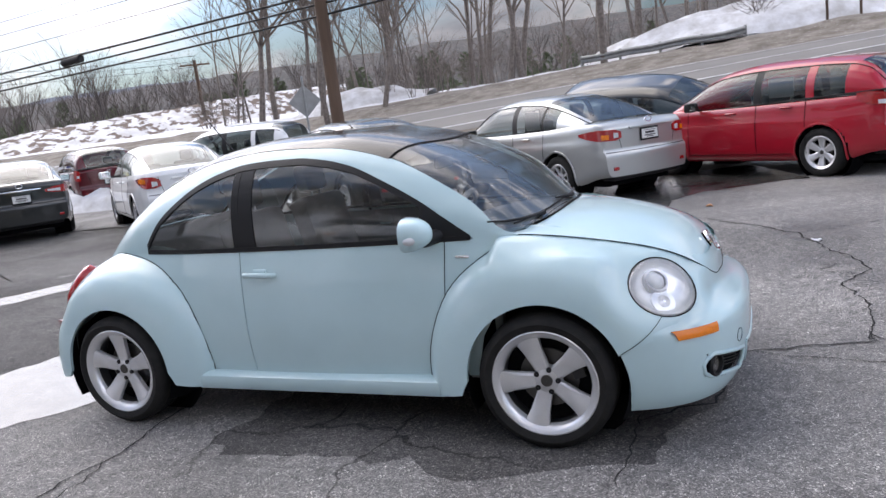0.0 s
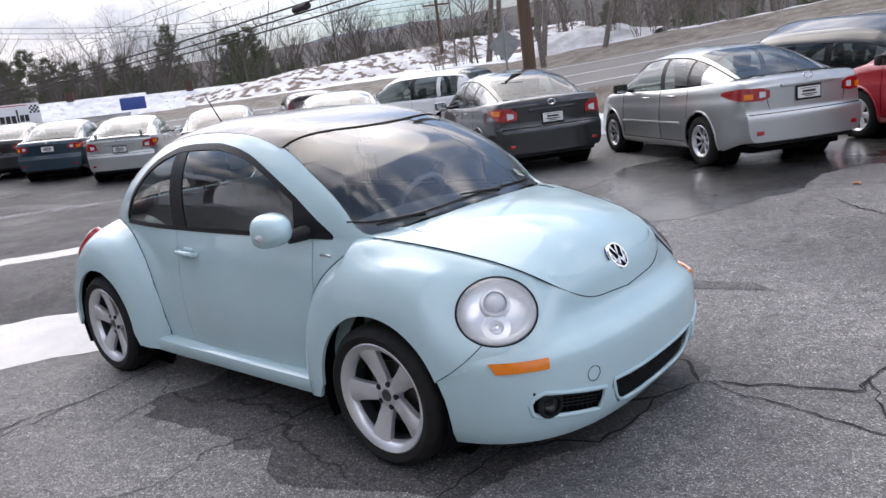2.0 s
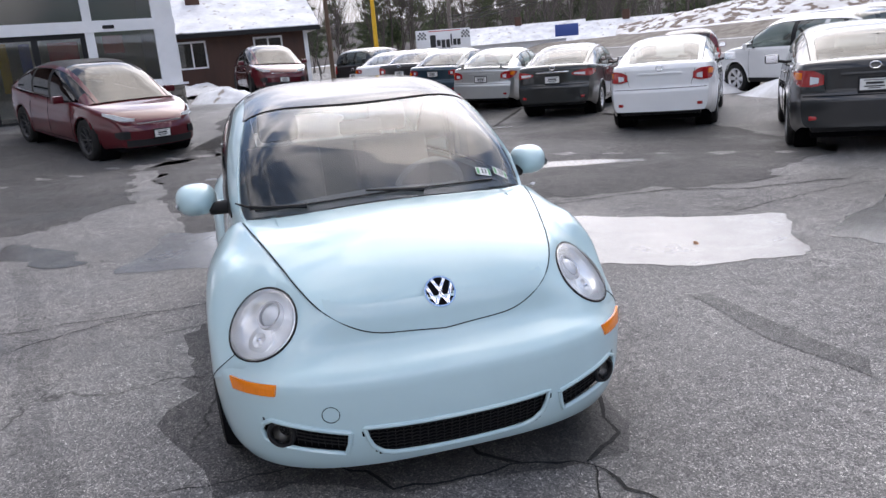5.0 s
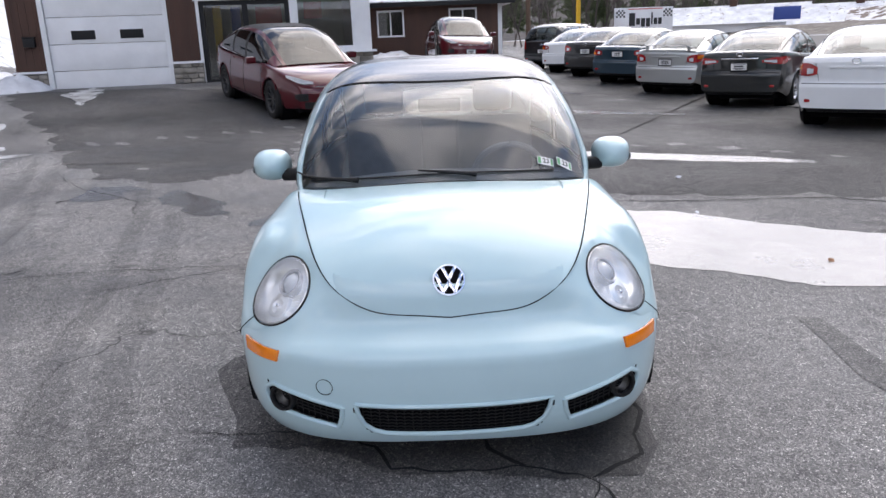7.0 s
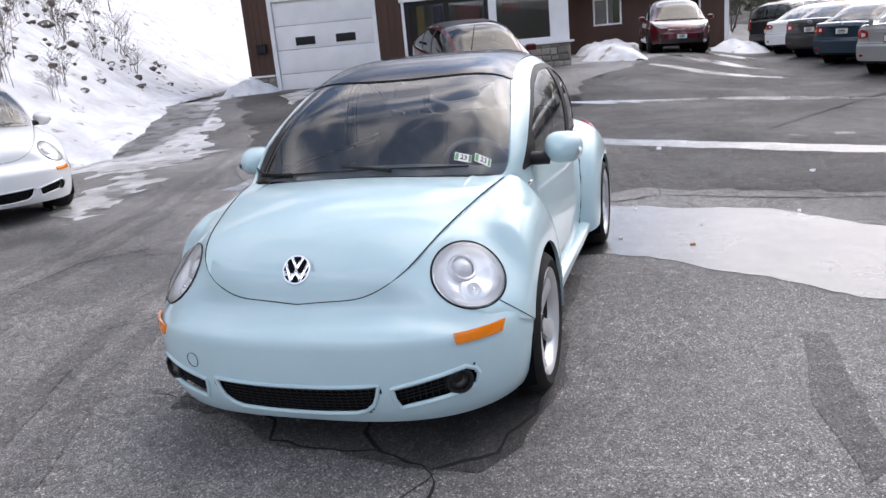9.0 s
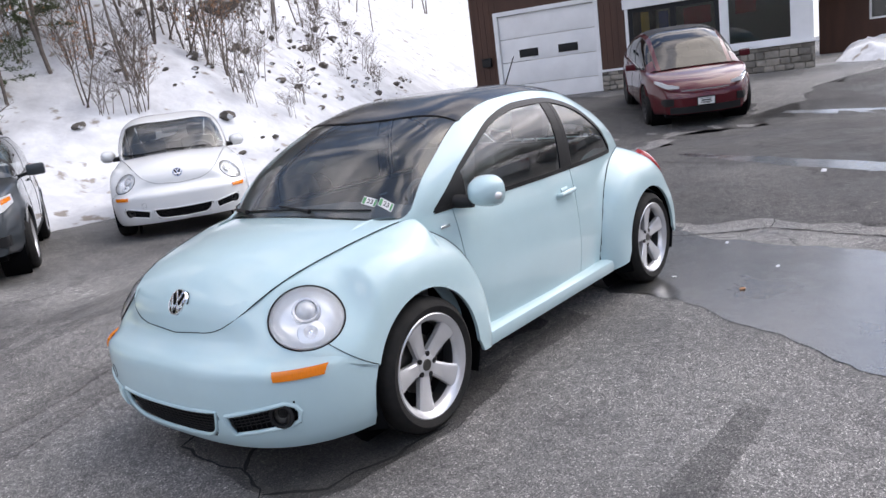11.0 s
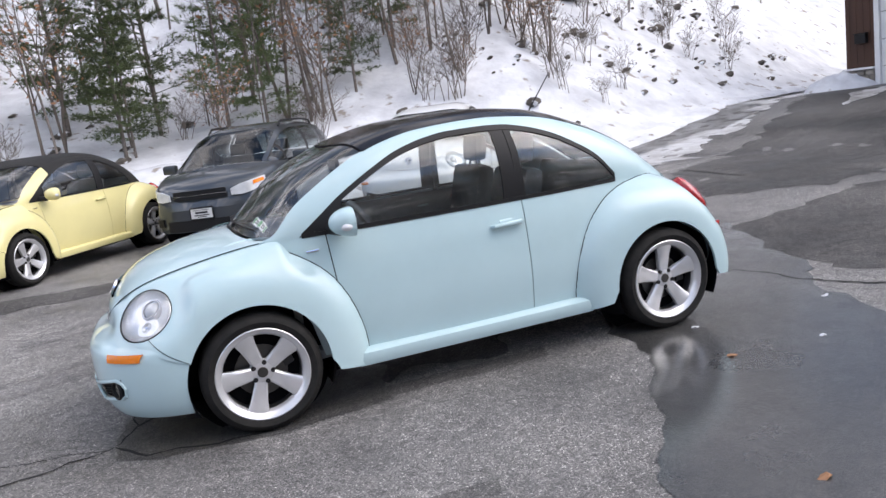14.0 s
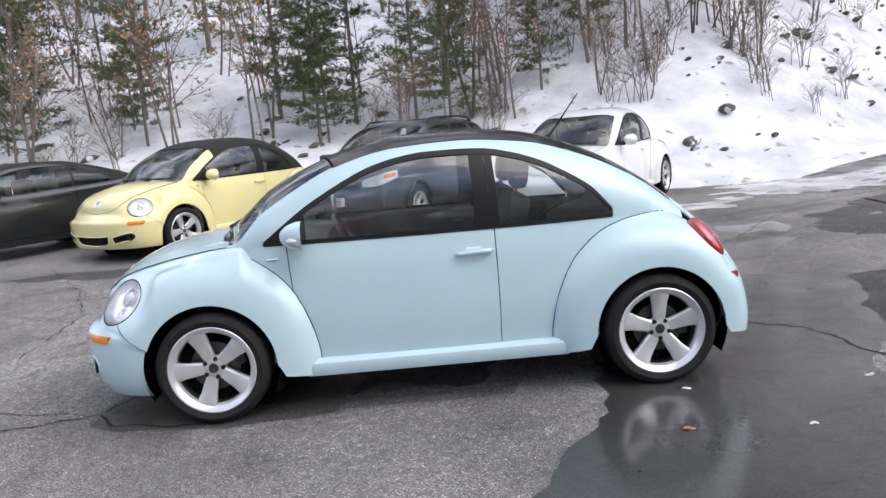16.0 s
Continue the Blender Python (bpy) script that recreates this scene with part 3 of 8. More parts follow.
def wheel(parent, x, y, z, r, width, side, spokes, rim_r, rim_mat, turn=0.0, style="five", bolt=True):
    """Tyre, rim, spokes, cap and brake disc on one hub; side: +1 left, -1 right."""
    w = new("wheel")
    w.parent = parent
    w.matrix_local = Matrix.Translation((x, y, z)) @ (pose(0, 0, 0) if side > 0 else pose(0, 0, 0, 0, 0, 180)) @ Matrix.Rotation(turn, 4, "Y")
    h = width / 2
    bm = bmesh.new()
    lathe(bm, [(rim_r - 0.01, -h * 0.8), (rim_r + 0.012, -h * 0.95), (rim_r + 0.5 * (r - rim_r), -h * 1.04), (r - 0.022, -h * 0.93), (r - 0.004, -h * 0.72),
               (r, -h * 0.3), (r - 0.006, -h * 0.27), (r - 0.006, -h * 0.22), (r, -h * 0.2), (r, h * 0.2), (r - 0.006, h * 0.22), (r - 0.006, h * 0.27), (r, h * 0.3),
               (r - 0.004, h * 0.72), (r - 0.022, h * 0.93), (rim_r + 0.5 * (r - rim_r), h * 1.04), (rim_r + 0.012, h * 0.95), (rim_r - 0.01, h * 0.8)], 48)
    part("tyre", bm, M_RUBBER, w, "black rubber tyre")
    bm = bmesh.new()
    lathe(bm, [(rim_r - 0.034, h * 0.5), (rim_r - 0.03, h * 0.68), (rim_r - 0.024, h * 0.78), (rim_r - 0.008, h * 0.9), (rim_r + 0.004, h * 0.96), (rim_r + 0.009, h * 0.93), (rim_r + 0.009, h * 0.8)], 48)
    part("rim", bm, rim_mat, w)
    bm = bmesh.new()
    lathe(bm, [(rim_r - 0.03, -h * 0.8), (rim_r - 0.035, h * 0.3), (rim_r - 0.034, h * 0.5)], 40)
    part("rim_barrel", bm, M_DARKMETAL, w)
    # near-black disc added as the shade seen between the spokes
    bm = bmesh.new()
    lathe(bm, [(0.001, -h * 0.04), (rim_r - 0.03, -h * 0.04)], 32)
    part("spoke_gap_shade", bm, M_SEAM, w)
    bm = bmesh.new()
    lathe(bm, [(0.05, h * 0.08), (rim_r * 0.58, h * 0.08), (rim_r * 0.58, 0.0)], 32)
    part("brake_disc", bm, M_DISC, w)
    part("brake_caliper", box(bmesh.new(), -rim_r * 0.72, -rim_r * 0.46, -h * 0.02, h * 0.2, -rim_r * 0.22, rim_r * 0.3, 0.012), M_DARKMETAL, w)
    hub_y = h * 0.52
    for k in range(spokes):
        a = 2 * math.pi * k / spokes + math.pi / 2
        bm = bmesh.new()
        rows = []
        for t in (0.0, 0.3, 0.65, 1.0):
            rr = lerp(0.03, rim_r - 0.02, t)
            if style == "five":
                hw = lerp(0.030, 0.050, t) if t < 0.9 else 0.058
            else:
                hw = lerp(0.012, 0.017, t)
            yy = lerp(hub_y, h * 0.78, t ** 1.5)
            row = []
            for u, dy in ((-1.0, -0.03), (-1.0, -0.006), (-0.72, 0.0), (0.72, 0.0), (1.0, -0.006), (1.0, -0.03)):
                row.append(Vector((rr * math.cos(a) - u * hw * math.sin(a), yy + dy, rr * math.sin(a) + u * hw * math.cos(a))))
            rows.append(row)
        grid_mesh(bm, rows)
        part("spoke", bm, rim_mat, w, angle=25)
    bm = bmesh.new()
    lathe(bm, [(0.001, hub_y + 0.004), (0.05, hub_y + 0.004), (0.066, hub_y - 0.004), (0.07, hub_y - 0.03)], 28)
    part("hub", bm, rim_mat, w)
    bm = bmesh.new()
    lathe(bm, [(0.001, hub_y + 0.008), (0.026, hub_y + 0.008), (0.029, hub_y + 0.003)], 24)
    part("hub_cap", bm, M_DISC, w, "dark round hub cap")
    if bolt:
        for k in range(5):
            a = 2 * math.pi * (k + 0.5) / 5 + math.pi / 2
            bm = bmesh.new()
            lathe(bm, [(0.001, hub_y + 0.0065), (0.0125, hub_y + 0.0065), (0.0125, hub_y - 0.006)], 12, Matrix.Translation((0.053 * math.cos(a), 0, 0.053 * math.sin(a))))
            part("bolt_hole", bm, M_BLACK, w)
    return w


def text_bm(words, size, m):
    """Flat raised lettering in the built-in font."""
    cu = bpy.data.curves.new("lettering", "FONT")
    cu.body, cu.size, cu.extrude = words, size, 0.002
    cu.align_x, cu.align_y = "CENTER", "CENTER"
    ob = bpy.data.objects.new("lettering", cu)
    scene.collection.objects.link(ob)
    bpy.context.view_layer.update()
    me = bpy.data.meshes.new_from_object(ob)
    bm = bmesh.new()
    bm.from_mesh(me)
    bpy.data.objects.remove(ob)
    bpy.data.curves.remove(cu)
    bpy.data.meshes.remove(me)
    bm.transform(m)
    return bm


def plate(parent, m, frame_mat=M_BLACK, bars=True):
    """A dealer plate: dark frame, white field, print bars; m: x right, y up, z out."""
    p = part("licence_plate", box(bmesh.new(), -0.16, 0.16, -0.085, 0.085, 0, 0.012, 0.004, m), frame_mat, parent, "white dealer plate in a dark frame")
    part("plate_field", box(bmesh.new(), -0.145, 0.145, -0.062, 0.062, 0.012, 0.015, 0, m), M_PLATE, p)
    if bars:
        for w, h, c in ((0.17, 0.026, 0.012), (0.2, 0.014, -0.022), (0.12, 0.01, -0.043), (0.22, 0.007, 0.045)):
            part("print_bar", box(bmesh.new(), -w / 2, w / 2, c - h / 2, c + h / 2, 0.0151, 0.0165, 0, m), M_INK, p)
    return p


B_H = curve_at([(1.34, 0.93), (1.25, 1.002), (1.14, 1.09), (1.05, 1.16), (0.9, 1.268), (0.67, 1.375), (0.45, 1.45), (0.15, 1.503), (-0.2, 1.513), (-0.57, 1.477), (-0.93, 1.365),
                (-1.29, 1.164), (-1.54, 0.965), (-1.69, 0.83), (-1.85, 0.64), (-1.95, 0.45)])
B_W = curve_at([(1.34, 0.60), (1.25, 0.625), (1.12, 0.662), (1.05, 0.68), (0.9, 0.706), (0.5, 0.732), (0, 0.742), (-0.5, 0.73), (-1.05, 0.665), (-1.4, 0.575), (-1.7, 0.49), (-1.95, 0.42)])
B_ZB = curve_at([(-1.2, 0.96), (-1.4, 0.87), (-1.54, 0.78), (-1.7, 0.63), (-1.95, 0.3), (0.9, 0.96), (1.05, 0.93), (1.25, 0.89)])
B_Q = curve_at([(0.12, 0.96), (0.3, 1.022), (0.55, 1.052), (0.8, 1.034), (0.96, 1.0)])
B_K = curve_at([(0.14, 0.90), (0.17, 0.935), (0.25, 0.978), (0.35, 0.997), (0.45, 1.003), (0.53, 1.0), (0.56, 0.983), (0.585, 0.94), (0.61, 0.9), (0.632, 0.88), (0.655, 0.873), (0.713, 0.861), (0.755, 0.84), (0.812, 0.786), (0.845, 0.744), (0.88, 0.68)])
B_RHO = curve_at([(-20, 0.60), (0, 0.63), (25, 0.64), (40, 0.628), (55, 0.64), (75, 0.638), (90, 0.632), (105, 0.645), (120, 0.662), (135, 0.668), (150, 0.66), (180, 0.645), (200, 0.64)])
B_HOOD = curve_at([(0.95, 0.985), (1.1, 0.995), (1.2, 0.997), (1.35, 0.99), (1.48, 0.974), (1.6, 0.948), (1.72, 0.908), (1.82, 0.857), (1.9, 0.788), (1.94, 0.728), (1.96, 0.677), (1.975, 0.628)])
B_ARCH = curve_at([(0.93, 0.962), (0.80, 1.058), (0.69, 1.137), (0.475, 1.258), (0.31, 1.332), (0.15, 1.373), (-0.005, 1.392), (-0.17, 1.394), (-0.33, 1.387), (-0.49, 1.355), (-0.65, 1.299), (-0.81, 1.213), (-0.935, 1.127), (-1.06, 0.985)])
B_EDGE = curve_at([(1.25, 0.60), (1.12, 0.652), (1.05, 0.668), (0.95, 0.658), (0.8, 0.636), (0.5, 0.582), (0, 0.555), (-0.5, 0.545), (-1.0, 0.525), (-1.4, 0.49), (-1.6, 0.46)])


B_RX = curve_at([(0.14, 0.775), (0.22, 0.79), (0.32, 0.80), (0.5, 0.80), (0.58, 0.782), (0.66, 0.772), (0.88, 0.77)])


def b_round(x):
    """The section gets rounder towards the foot of the windscreen."""
    return lerp(4.8, 2.9, smoothstep(0.95, 1.22, x))


LAMP_RU, LAMP_RV = 0.156, 0.141


def b_side(x, z):
    zb, h = B_ZB(x), B_H(x)
    if z <= zb:
        return B_W(x) * B_Q(z + 0.96 - zb)
    t = min(0.9999, (z - zb) / max(0.02, h - zb))
    return B_W(x) * (1 - t ** 2.4) ** (1 / b_round(x))


def b_top(x, y):
    zb, h = B_ZB(x), B_H(x)
    return zb + (h - zb) * max(0.0, 1 - (abs(y) / B_W(x)) ** b_round(x)) ** (1 / 2.4)


def b_hood(x, y):
    return B_HOOD(x) - lerp(0.06, 0.22, smoothstep(1.0, 1.65, x)) * y * y


def b_swell(deg):
    """How the wing's inner shoulder sinks beside the lamp and rises to the bonnet further back."""
    return lerp(-0.25, 0.26, smoothstep(50, 90, deg))


def b_fender_point(cx, flip, th, ph, s):
    """A point of the round wing: th round the wheel, ph from its flank inwards."""
    y = 0.45 + 0.412 * max(0.0, math.cos(ph)) ** 0.8
    rho = B_RHO(math.degrees(th)) * math.sin(ph) ** (2 / 6.5)
    if y < 0.72:
        rho *= 1 + b_swell(math.degrees(th)) * (0.72 - y)
    if flip < 0:
        # the tail's corner is rounded off
        rho *= 1 - 0.085 * (1 - smoothstep(8, 75, math.degrees(th))) * smoothstep(0.66, 0.98, math.sin(ph) ** (2 / 6.5))
    return Vector((cx + flip * rho * math.cos(th), s * y, 0.317 + rho * math.sin(th)))


def b_front_solid(p):
    """Inside the front wing or the bumper body."""
    y = abs(p.y)
    dx, dz = p.x - 1.254, p.z - 0.317
    if y < 0.861:
        c = max(0.0, (y - 0.45) / 0.412) ** 1.25
        r = B_RHO(math.degrees(math.atan2(dz, dx))) * (1 - c * c) ** (1 / 6.5)
        if y < 0.72:
            r *= 1 + b_swell(math.degrees(math.atan2(dz, dx))) * (0.72 - y)
        if math.hypot(dx, dz) < r:
            return True
    if 0.14 < p.z < 0.88 and p.x > 1.3:
        k = B_K(p.z)
        return ((p.x - 1.3) / (B_RX(p.z) * k)) ** 3 + (y / (0.865 * k)) ** 3 < 1
    return False


def b_lamp_ring(ru, rv, n=72):
    """The headlamp's oval outline in lamp coordinates, bowed back a little at its sides."""
    return [Vector((ru * math.cos(2 * math.pi * i / n), rv * math.sin(2 * math.pi * i / n), -0.012 * math.cos(2 * math.pi * i / n) ** 2)) for i in range(n)]


def b_seat(p, frames, sink=0.0):
    """The body swells out to carry the round lamp."""
    for m4 in frames:
        q = m4.inverted() @ p
        e = math.hypot(q.x / LAMP_RU, q.y / LAMP_RV)
        if e < 2.1 and abs(q.z) < 0.2:
            want = -0.012 * (q.x / LAMP_RU) ** 2 / max(1.0, e) - 0.045 * max(0.0, e - 1.0) ** 1.6 - sink
            w = (1 - smoothstep(1.06, 2.05, e)) * (1 - smoothstep(0.09, 0.19, abs(q.z - want)))
            q.z = lerp(q.z, want, w)
            p = m4 @ q
    return p


HOOD_EDGE = [(0.98, 0.674), (1.1, 0.664), (1.25, 0.638), (1.45, 0.59), (1.6, 0.553), (1.72, 0.522), (1.8, 0.496), (1.885, 0.45), (1.925, 0.40), (1.955, 0.315), (1.966, 0.22), (1.972, 0.1), (1.975, 0.0)]
for _ in range(3):
    HOOD_EDGE = HOOD_EDGE[:1] + [q for a, b in zip(HOOD_EDGE, HOOD_EDGE[1:]) for q in ((a[0] * 0.75 + b[0] * 0.25, a[1] * 0.75 + b[1] * 0.25), (a[0] * 0.25 + b[0] * 0.75, a[1] * 0.25 + b[1] * 0.75))] + HOOD_EDGE[-1:]
HOOD_EDGE_Y = curve_at(HOOD_EDGE)


def b_shoulder(p, frames):
    """Wing and nose rise to lie flush with the bonnet's edge."""
    y, ey = abs(p.y), HOOD_EDGE_Y(p.x)
    if not 1.0 < p.x < 1.88:
        return p
    d = y - ey
    if d > 0:
        want = b_hood(p.x, ey) - 0.002 - 0.3 * d - 2.2 * d * d
        w = 1 - smoothstep(0.03, 0.17, d)
    else:
        want = b_hood(p.x, y) - 0.002 - 0.016 * min(1.0, -d / 0.02)
        w = 1 - smoothstep(0.06, 0.14, -d)
    w *= (1 - smoothstep(0.11, 0.2, abs(want - p.z))) * (1 - smoothstep(1.80, 1.88, p.x)) * smoothstep(1.0, 1.06, p.x)
    for m4 in frames:
        q = m4.inverted() @ p
        w *= smoothstep(1.0, 1.3, math.hypot(q.x / LAMP_RU, q.y / LAMP_RV)) if abs(q.z) < 0.2 else 1.0
    return Vector((p.x, p.y, lerp(p.z, want, w)))


def b_cut(bm, frames, ru, rv):
    """Cut oval holes: rim points slide onto the oval, what lies inside goes."""
    for m4 in frames:
        inv = m4.inverted()
        for v in bm.verts:
            q = inv @ v.co
            e = math.hypot(q.x / ru, q.y / rv)
            if abs(q.z) < 0.2 and abs(e - 1) < 0.055:
                v.co = m4 @ Vector((q.x / e, q.y / e, q.z))
        gone = []
        for f in bm.faces:
            q = inv @ f.calc_center_median()
            if (q.x / ru) ** 2 + (q.y / rv) ** 2 < 1 and abs(q.z) < 0.2:
                gone.append(f)
        bmesh.ops.delete(bm, geom=gone, context="FACES")


def b_fender(cx, flip, s, a0, a1, holes=()):
    bm = bmesh.new()
    rows = []
    n, m = (130, 46) if holes else (90, 34)
    for i in range(n + 1):
        th = radians(lerp(a0, a1, i / n))
        opening = 0.364 + 0.25 * max(0.0, -math.sin(th))
        ph0 = math.asin(min(1.0, (opening / B_RHO(math.degrees(th))) ** 3.25))
        row = []
        for j in range(m + 1):
            ph = lerp(ph0, radians(84), (j / m) ** 1.15)
            row.append(b_fender_point(cx, flip, th, ph, s))
        first = row[0]
        row.insert(0, Vector((first.x, first.y - s * 0.018, first.z)))
        rows.append(row)
    grid_mesh(bm, rows)
    outward(bm, Vector((cx, s * 0.5, 0.35)))
    if holes:
        for v in bm.verts:
            v.co = b_shoulder(b_seat(v.co.copy(), holes), holes)
    b_cut(bm, holes, LAMP_RU, LAMP_RV)
    return bm


def b_crease(cx, flip, s, a0, a1, inner):
    """Where the wing meets the body: first point going inwards at which the body stands higher."""
    pts = []
    for i in range(81):
        th = radians(lerp(a0, a1, i / 80))
        last = before = None
        for j in range(60):
            ph = lerp(radians(14), radians(84), j / 59)
            p = b_fender_point(cx, flip, th, ph, s)
            if inner(p):
                last = p.lerp(before, 0.5) if before else p
                break
            before = p
        if last:
            pts.append(last)
    return pts


def round_coupe(label, paint_mat, roof_mat, soft=False, detail=True, with_plate=False, seat_mat=M_SEAT, group=""):
    car = thing("coupe_car" if not soft else "convertible_car", label, "car", group)
    mid = Vector((0, 0, 0.6))
    rail_mat = paint_mat
    # hood
    edge = HOOD_EDGE
    left = resample(edge, 70)
    back = curve_at([(-0.7, 1.02), (-0.66, 1.09), (-0.6, 1.145), (-0.5, 1.19), (-0.25, 1.235), (0, 1.245), (0.25, 1.235), (0.5, 1.19), (0.6, 1.145), (0.66, 1.09), (0.7, 1.02)])
    bm = bmesh.new()
    rows = []
    for i in range(41):
        v = i / 40 * 2 - 1
        e = resample(edge, 90)
        k = abs(v)
        y_target = 0.664 * v
        row = []
        x_front = 1.975
        best = [p for p in e]
        x_front = next((lerp(best[q].x, best[q + 1].x, (best[q].y - abs(y_target)) / max(1e-6, best[q].y - best[q + 1].y)) for q in range(len(best) - 1) if best[q].y >= abs(y_target) >= best[q + 1].y), 1.02)
        xb = min(back(y_target), x_front - 0.002)
        for j in range(37):
            x = lerp(xb, x_front, 1 - (1 - j / 36) ** 1.25)
            z = b_hood(x, y_target) + 0.004
            row.append(Vector((x, y_target, z)))
        rows.append(row)
    grid_mesh(bm, rows)
    outward(bm, mid)
    rim_in(bm, 0.03)
    hood = part("hood", bm, paint_mat, car)
    # dark joint round the hood
    ring = []
    for p in [p for p in left if p.x > 1.13]:
        q = Vector((p.x + 0.003, p.y + 0.004 * min(1.0, p.y / 0.05), 1.05))
        while q.z > 0.5 and not b_front_solid(q):
            q.z -= 0.001
        ring.append(Vector((q.x, q.y, lerp(b_hood(p.x, p.y) + 0.002, max(q.z + 0.0005, b_hood(p.x, p.y) + 0.001), smoothstep(1.8, 1.88, p.x)))))
    for _ in range(12):
        ring = ring[:1] + [(a + b * 2 + c) / 4 for a, b, c in zip(ring, ring[1:], ring[2:])] + ring[-1:]
    for s in (1, -1):
        part("hood_joint", tube(bmesh.new(), [Vector((p.x, s * p.y, p.z)) for p in ring], 0.0022, 6), M_SEAM, car)
    # cowl
    bm = bmesh.new()
    grid_mesh(bm, [[Vector((back(y) + 0.02 - 0.018 * j, y, b_hood(back(y), y) - 0.010 + 0.003 * j)) for j in range(4)] for y in steps(-0.61, 0.61, 30)])
    part("cowl", bm, M_BLACK, car, "black plastic cowl below the windscreen")
    # windscreen, roof, rear glass
    ws = lambda y: 0.605 - 0.30 * (abs(y) / 0.57) ** 2.2 * 0.35
    def top_sheet(xa, xb, wid, lift, n=30, m=24, depth=0.01):
        bm = bmesh.new()
        grid_mesh(bm, [[Vector((lerp(xa(v * wid(0)), xb(v * wid(0)), i / n), v * wid(lerp(xa(0), xb(0), i / n)),
                                b_top(lerp(xa(v * wid(0)), xb(v * wid(0)), i / n), v * wid(lerp(xa(0), xb(0), i / n))) + lift)) for v in steps(-1, 1, m)] for i in range(n + 1)])
        outward(bm, mid)
        if depth:
            rim_in(bm, depth)
        return bm
    wsb = lambda y: back(y) - 0.012

    def b_glass(x, y):
        """The windscreen: the roof line, drawn down to the hood at its foot."""
        xb, xt = wsb(y), ws(y)
        k = min(1.0, max(0.0, (xb - x) / (xb - xt)))
        return b_top(x, y) - max(0.0, b_top(xb, y) - b_hood(xb, y) - 0.004) * (1 - k) ** 3
    bm = bmesh.new()
    rows = []
    for v in steps(-1, 1, 28):
        row = []
        for i in range(31):
            x = lerp(wsb(v * 0.655), ws(v * 0.565), i / 30)
            y = v * (B_EDGE(x) - 0.004)
            row.append(Vector((x, y, b_glass(x, y))))
        rows.append(row)
    grid_mesh(bm, rows)
    outward(bm, mid)
    part("windscreen", bm, M_GLASS, car, "curved clear windscreen")
    if detail:
        # two inspection labels behind the glass, with a readable year
        for k in range(2):
            yc = 0.468 + 0.088 * k
            at = Vector((1.115 - 0.016 * k, yc, b_glass(1.115 - 0.016 * k, yc) + 0.002))
            ax = Vector((-0.015, 0.08, b_glass(1.06, yc + 0.04) - b_glass(1.06, yc - 0.04))).normalized()
            up = Vector((-0.1, 0, b_glass(1.02, yc) - b_glass(1.12, yc))).normalized()
            ml = Matrix((ax, up, ax.cross(up))).transposed().to_4x4()
            ml.translation = at
            lb = part("inspection_label", box(bmesh.new(), -0.04, 0.04, -0.022, 0.022, 0, 0.0012, 0, ml), M_PLATE, car, "white inspection label with green edge and year")
            part("label_edge", box(bmesh.new(), -0.037, -0.022, -0.018, 0.018, 0.0013, 0.0019, 0, ml), M_LABELGREEN, lb)
            part("label_edge", box(bmesh.new(), 0.026, 0.036, -0.018, 0.018, 0.0013, 0.0019, 0, ml), M_LABELGREEN, lb)
            part("label_print", text_bm("23", 0.034, ml @ Matrix.Translation((0.003, 0, 0.0013))), M_INK, lb)
    bm = bmesh.new()
    grid_mesh(bm, [[Vector((ws(v * 0.565) + d, v * B_EDGE(0.55), b_top(ws(v * 0.565) + d, v * B_EDGE(0.55)) + 0.002)) for v in steps(-1, 1, 24)] for d in (-0.02, 0.012)])
    part("roof_joint", bm, M_SEAM, car)
    part("roof", top_sheet(lambda y: ws(y) - 0.008, lambda y: -0.82, lambda x: B_EDGE(x) - 0.003, 0.003, 40, 24), roof_mat, car,
         "black folding fabric roof" if soft else "")
    part("rear_window", top_sheet(lambda y: -0.83, lambda y: -1.44, lambda x: B_EDGE(x) - 0.012, 0.002, 24, 18), roof_mat if soft else M_GLASSDARK, car, "" if soft else "dark curved rear window")
    part("tailgate", top_sheet(lambda y: -1.45, lambda y: -1.9, lambda x: B_EDGE(x) + 0.01, 0.002, 20, 18), paint_mat, car)
    if detail:
        part("aerial", tube(bmesh.new(), [(-0.80, 0, 1.405), (-0.84, 0, 1.435), (-1.03, 0, 1.68)], [0.022, 0.006, 0.003], 8), M_BLACK, car, "short black roof aerial")
    # front bumper
    def bump_pt(z, a, s, ry=0.865, x0=1.3):
        k = B_K(z)
        return Vector((x0 + B_RX(z) * k * max(0.0, math.cos(a)) ** (2 / 3), s * ry * k * max(0.0, math.sin(a)) ** (2 / 3), z))
    def grille_zone(p):
        y, z = abs(p.y), p.z
        main = y < 0.356 - 0.55 * max(0, 0.333 - z) - 0.6 * max(0, 0.254 - z) and 0.226 + 0.16 * y * y < z < 0.350 + 0.10 * y * y
        sideg = 0.398 + 0.2 * (0.335 - z) < y < 0.69 and 0.256 + 0.18 * (y - 0.4) < z < 0.348 + 0.21 * (y - 0.4)
        return main or sideg
    bm = bmesh.new()
    zs = steps(0.186, 0.54, 52) + steps(0.547, 0.88, 44)
    rows = []
    for z in zs:
        row = []
        xa = 1.254 + (math.sqrt(max(0.0, 0.372 ** 2 - (z - 0.317) ** 2)) if abs(z - 0.317) < 0.36 else 0.09)
        c = max(0.02, min(0.98, (xa - 1.3) / (B_RX(z) * B_K(z))))
        a_max = math.acos(c ** 1.5)
        for t in steps(-1, 1, 190):
            a = abs(t) * a_max
            row.append(bump_pt(z, a, 1 if t >= 0 else -1))
        rows.append(row)
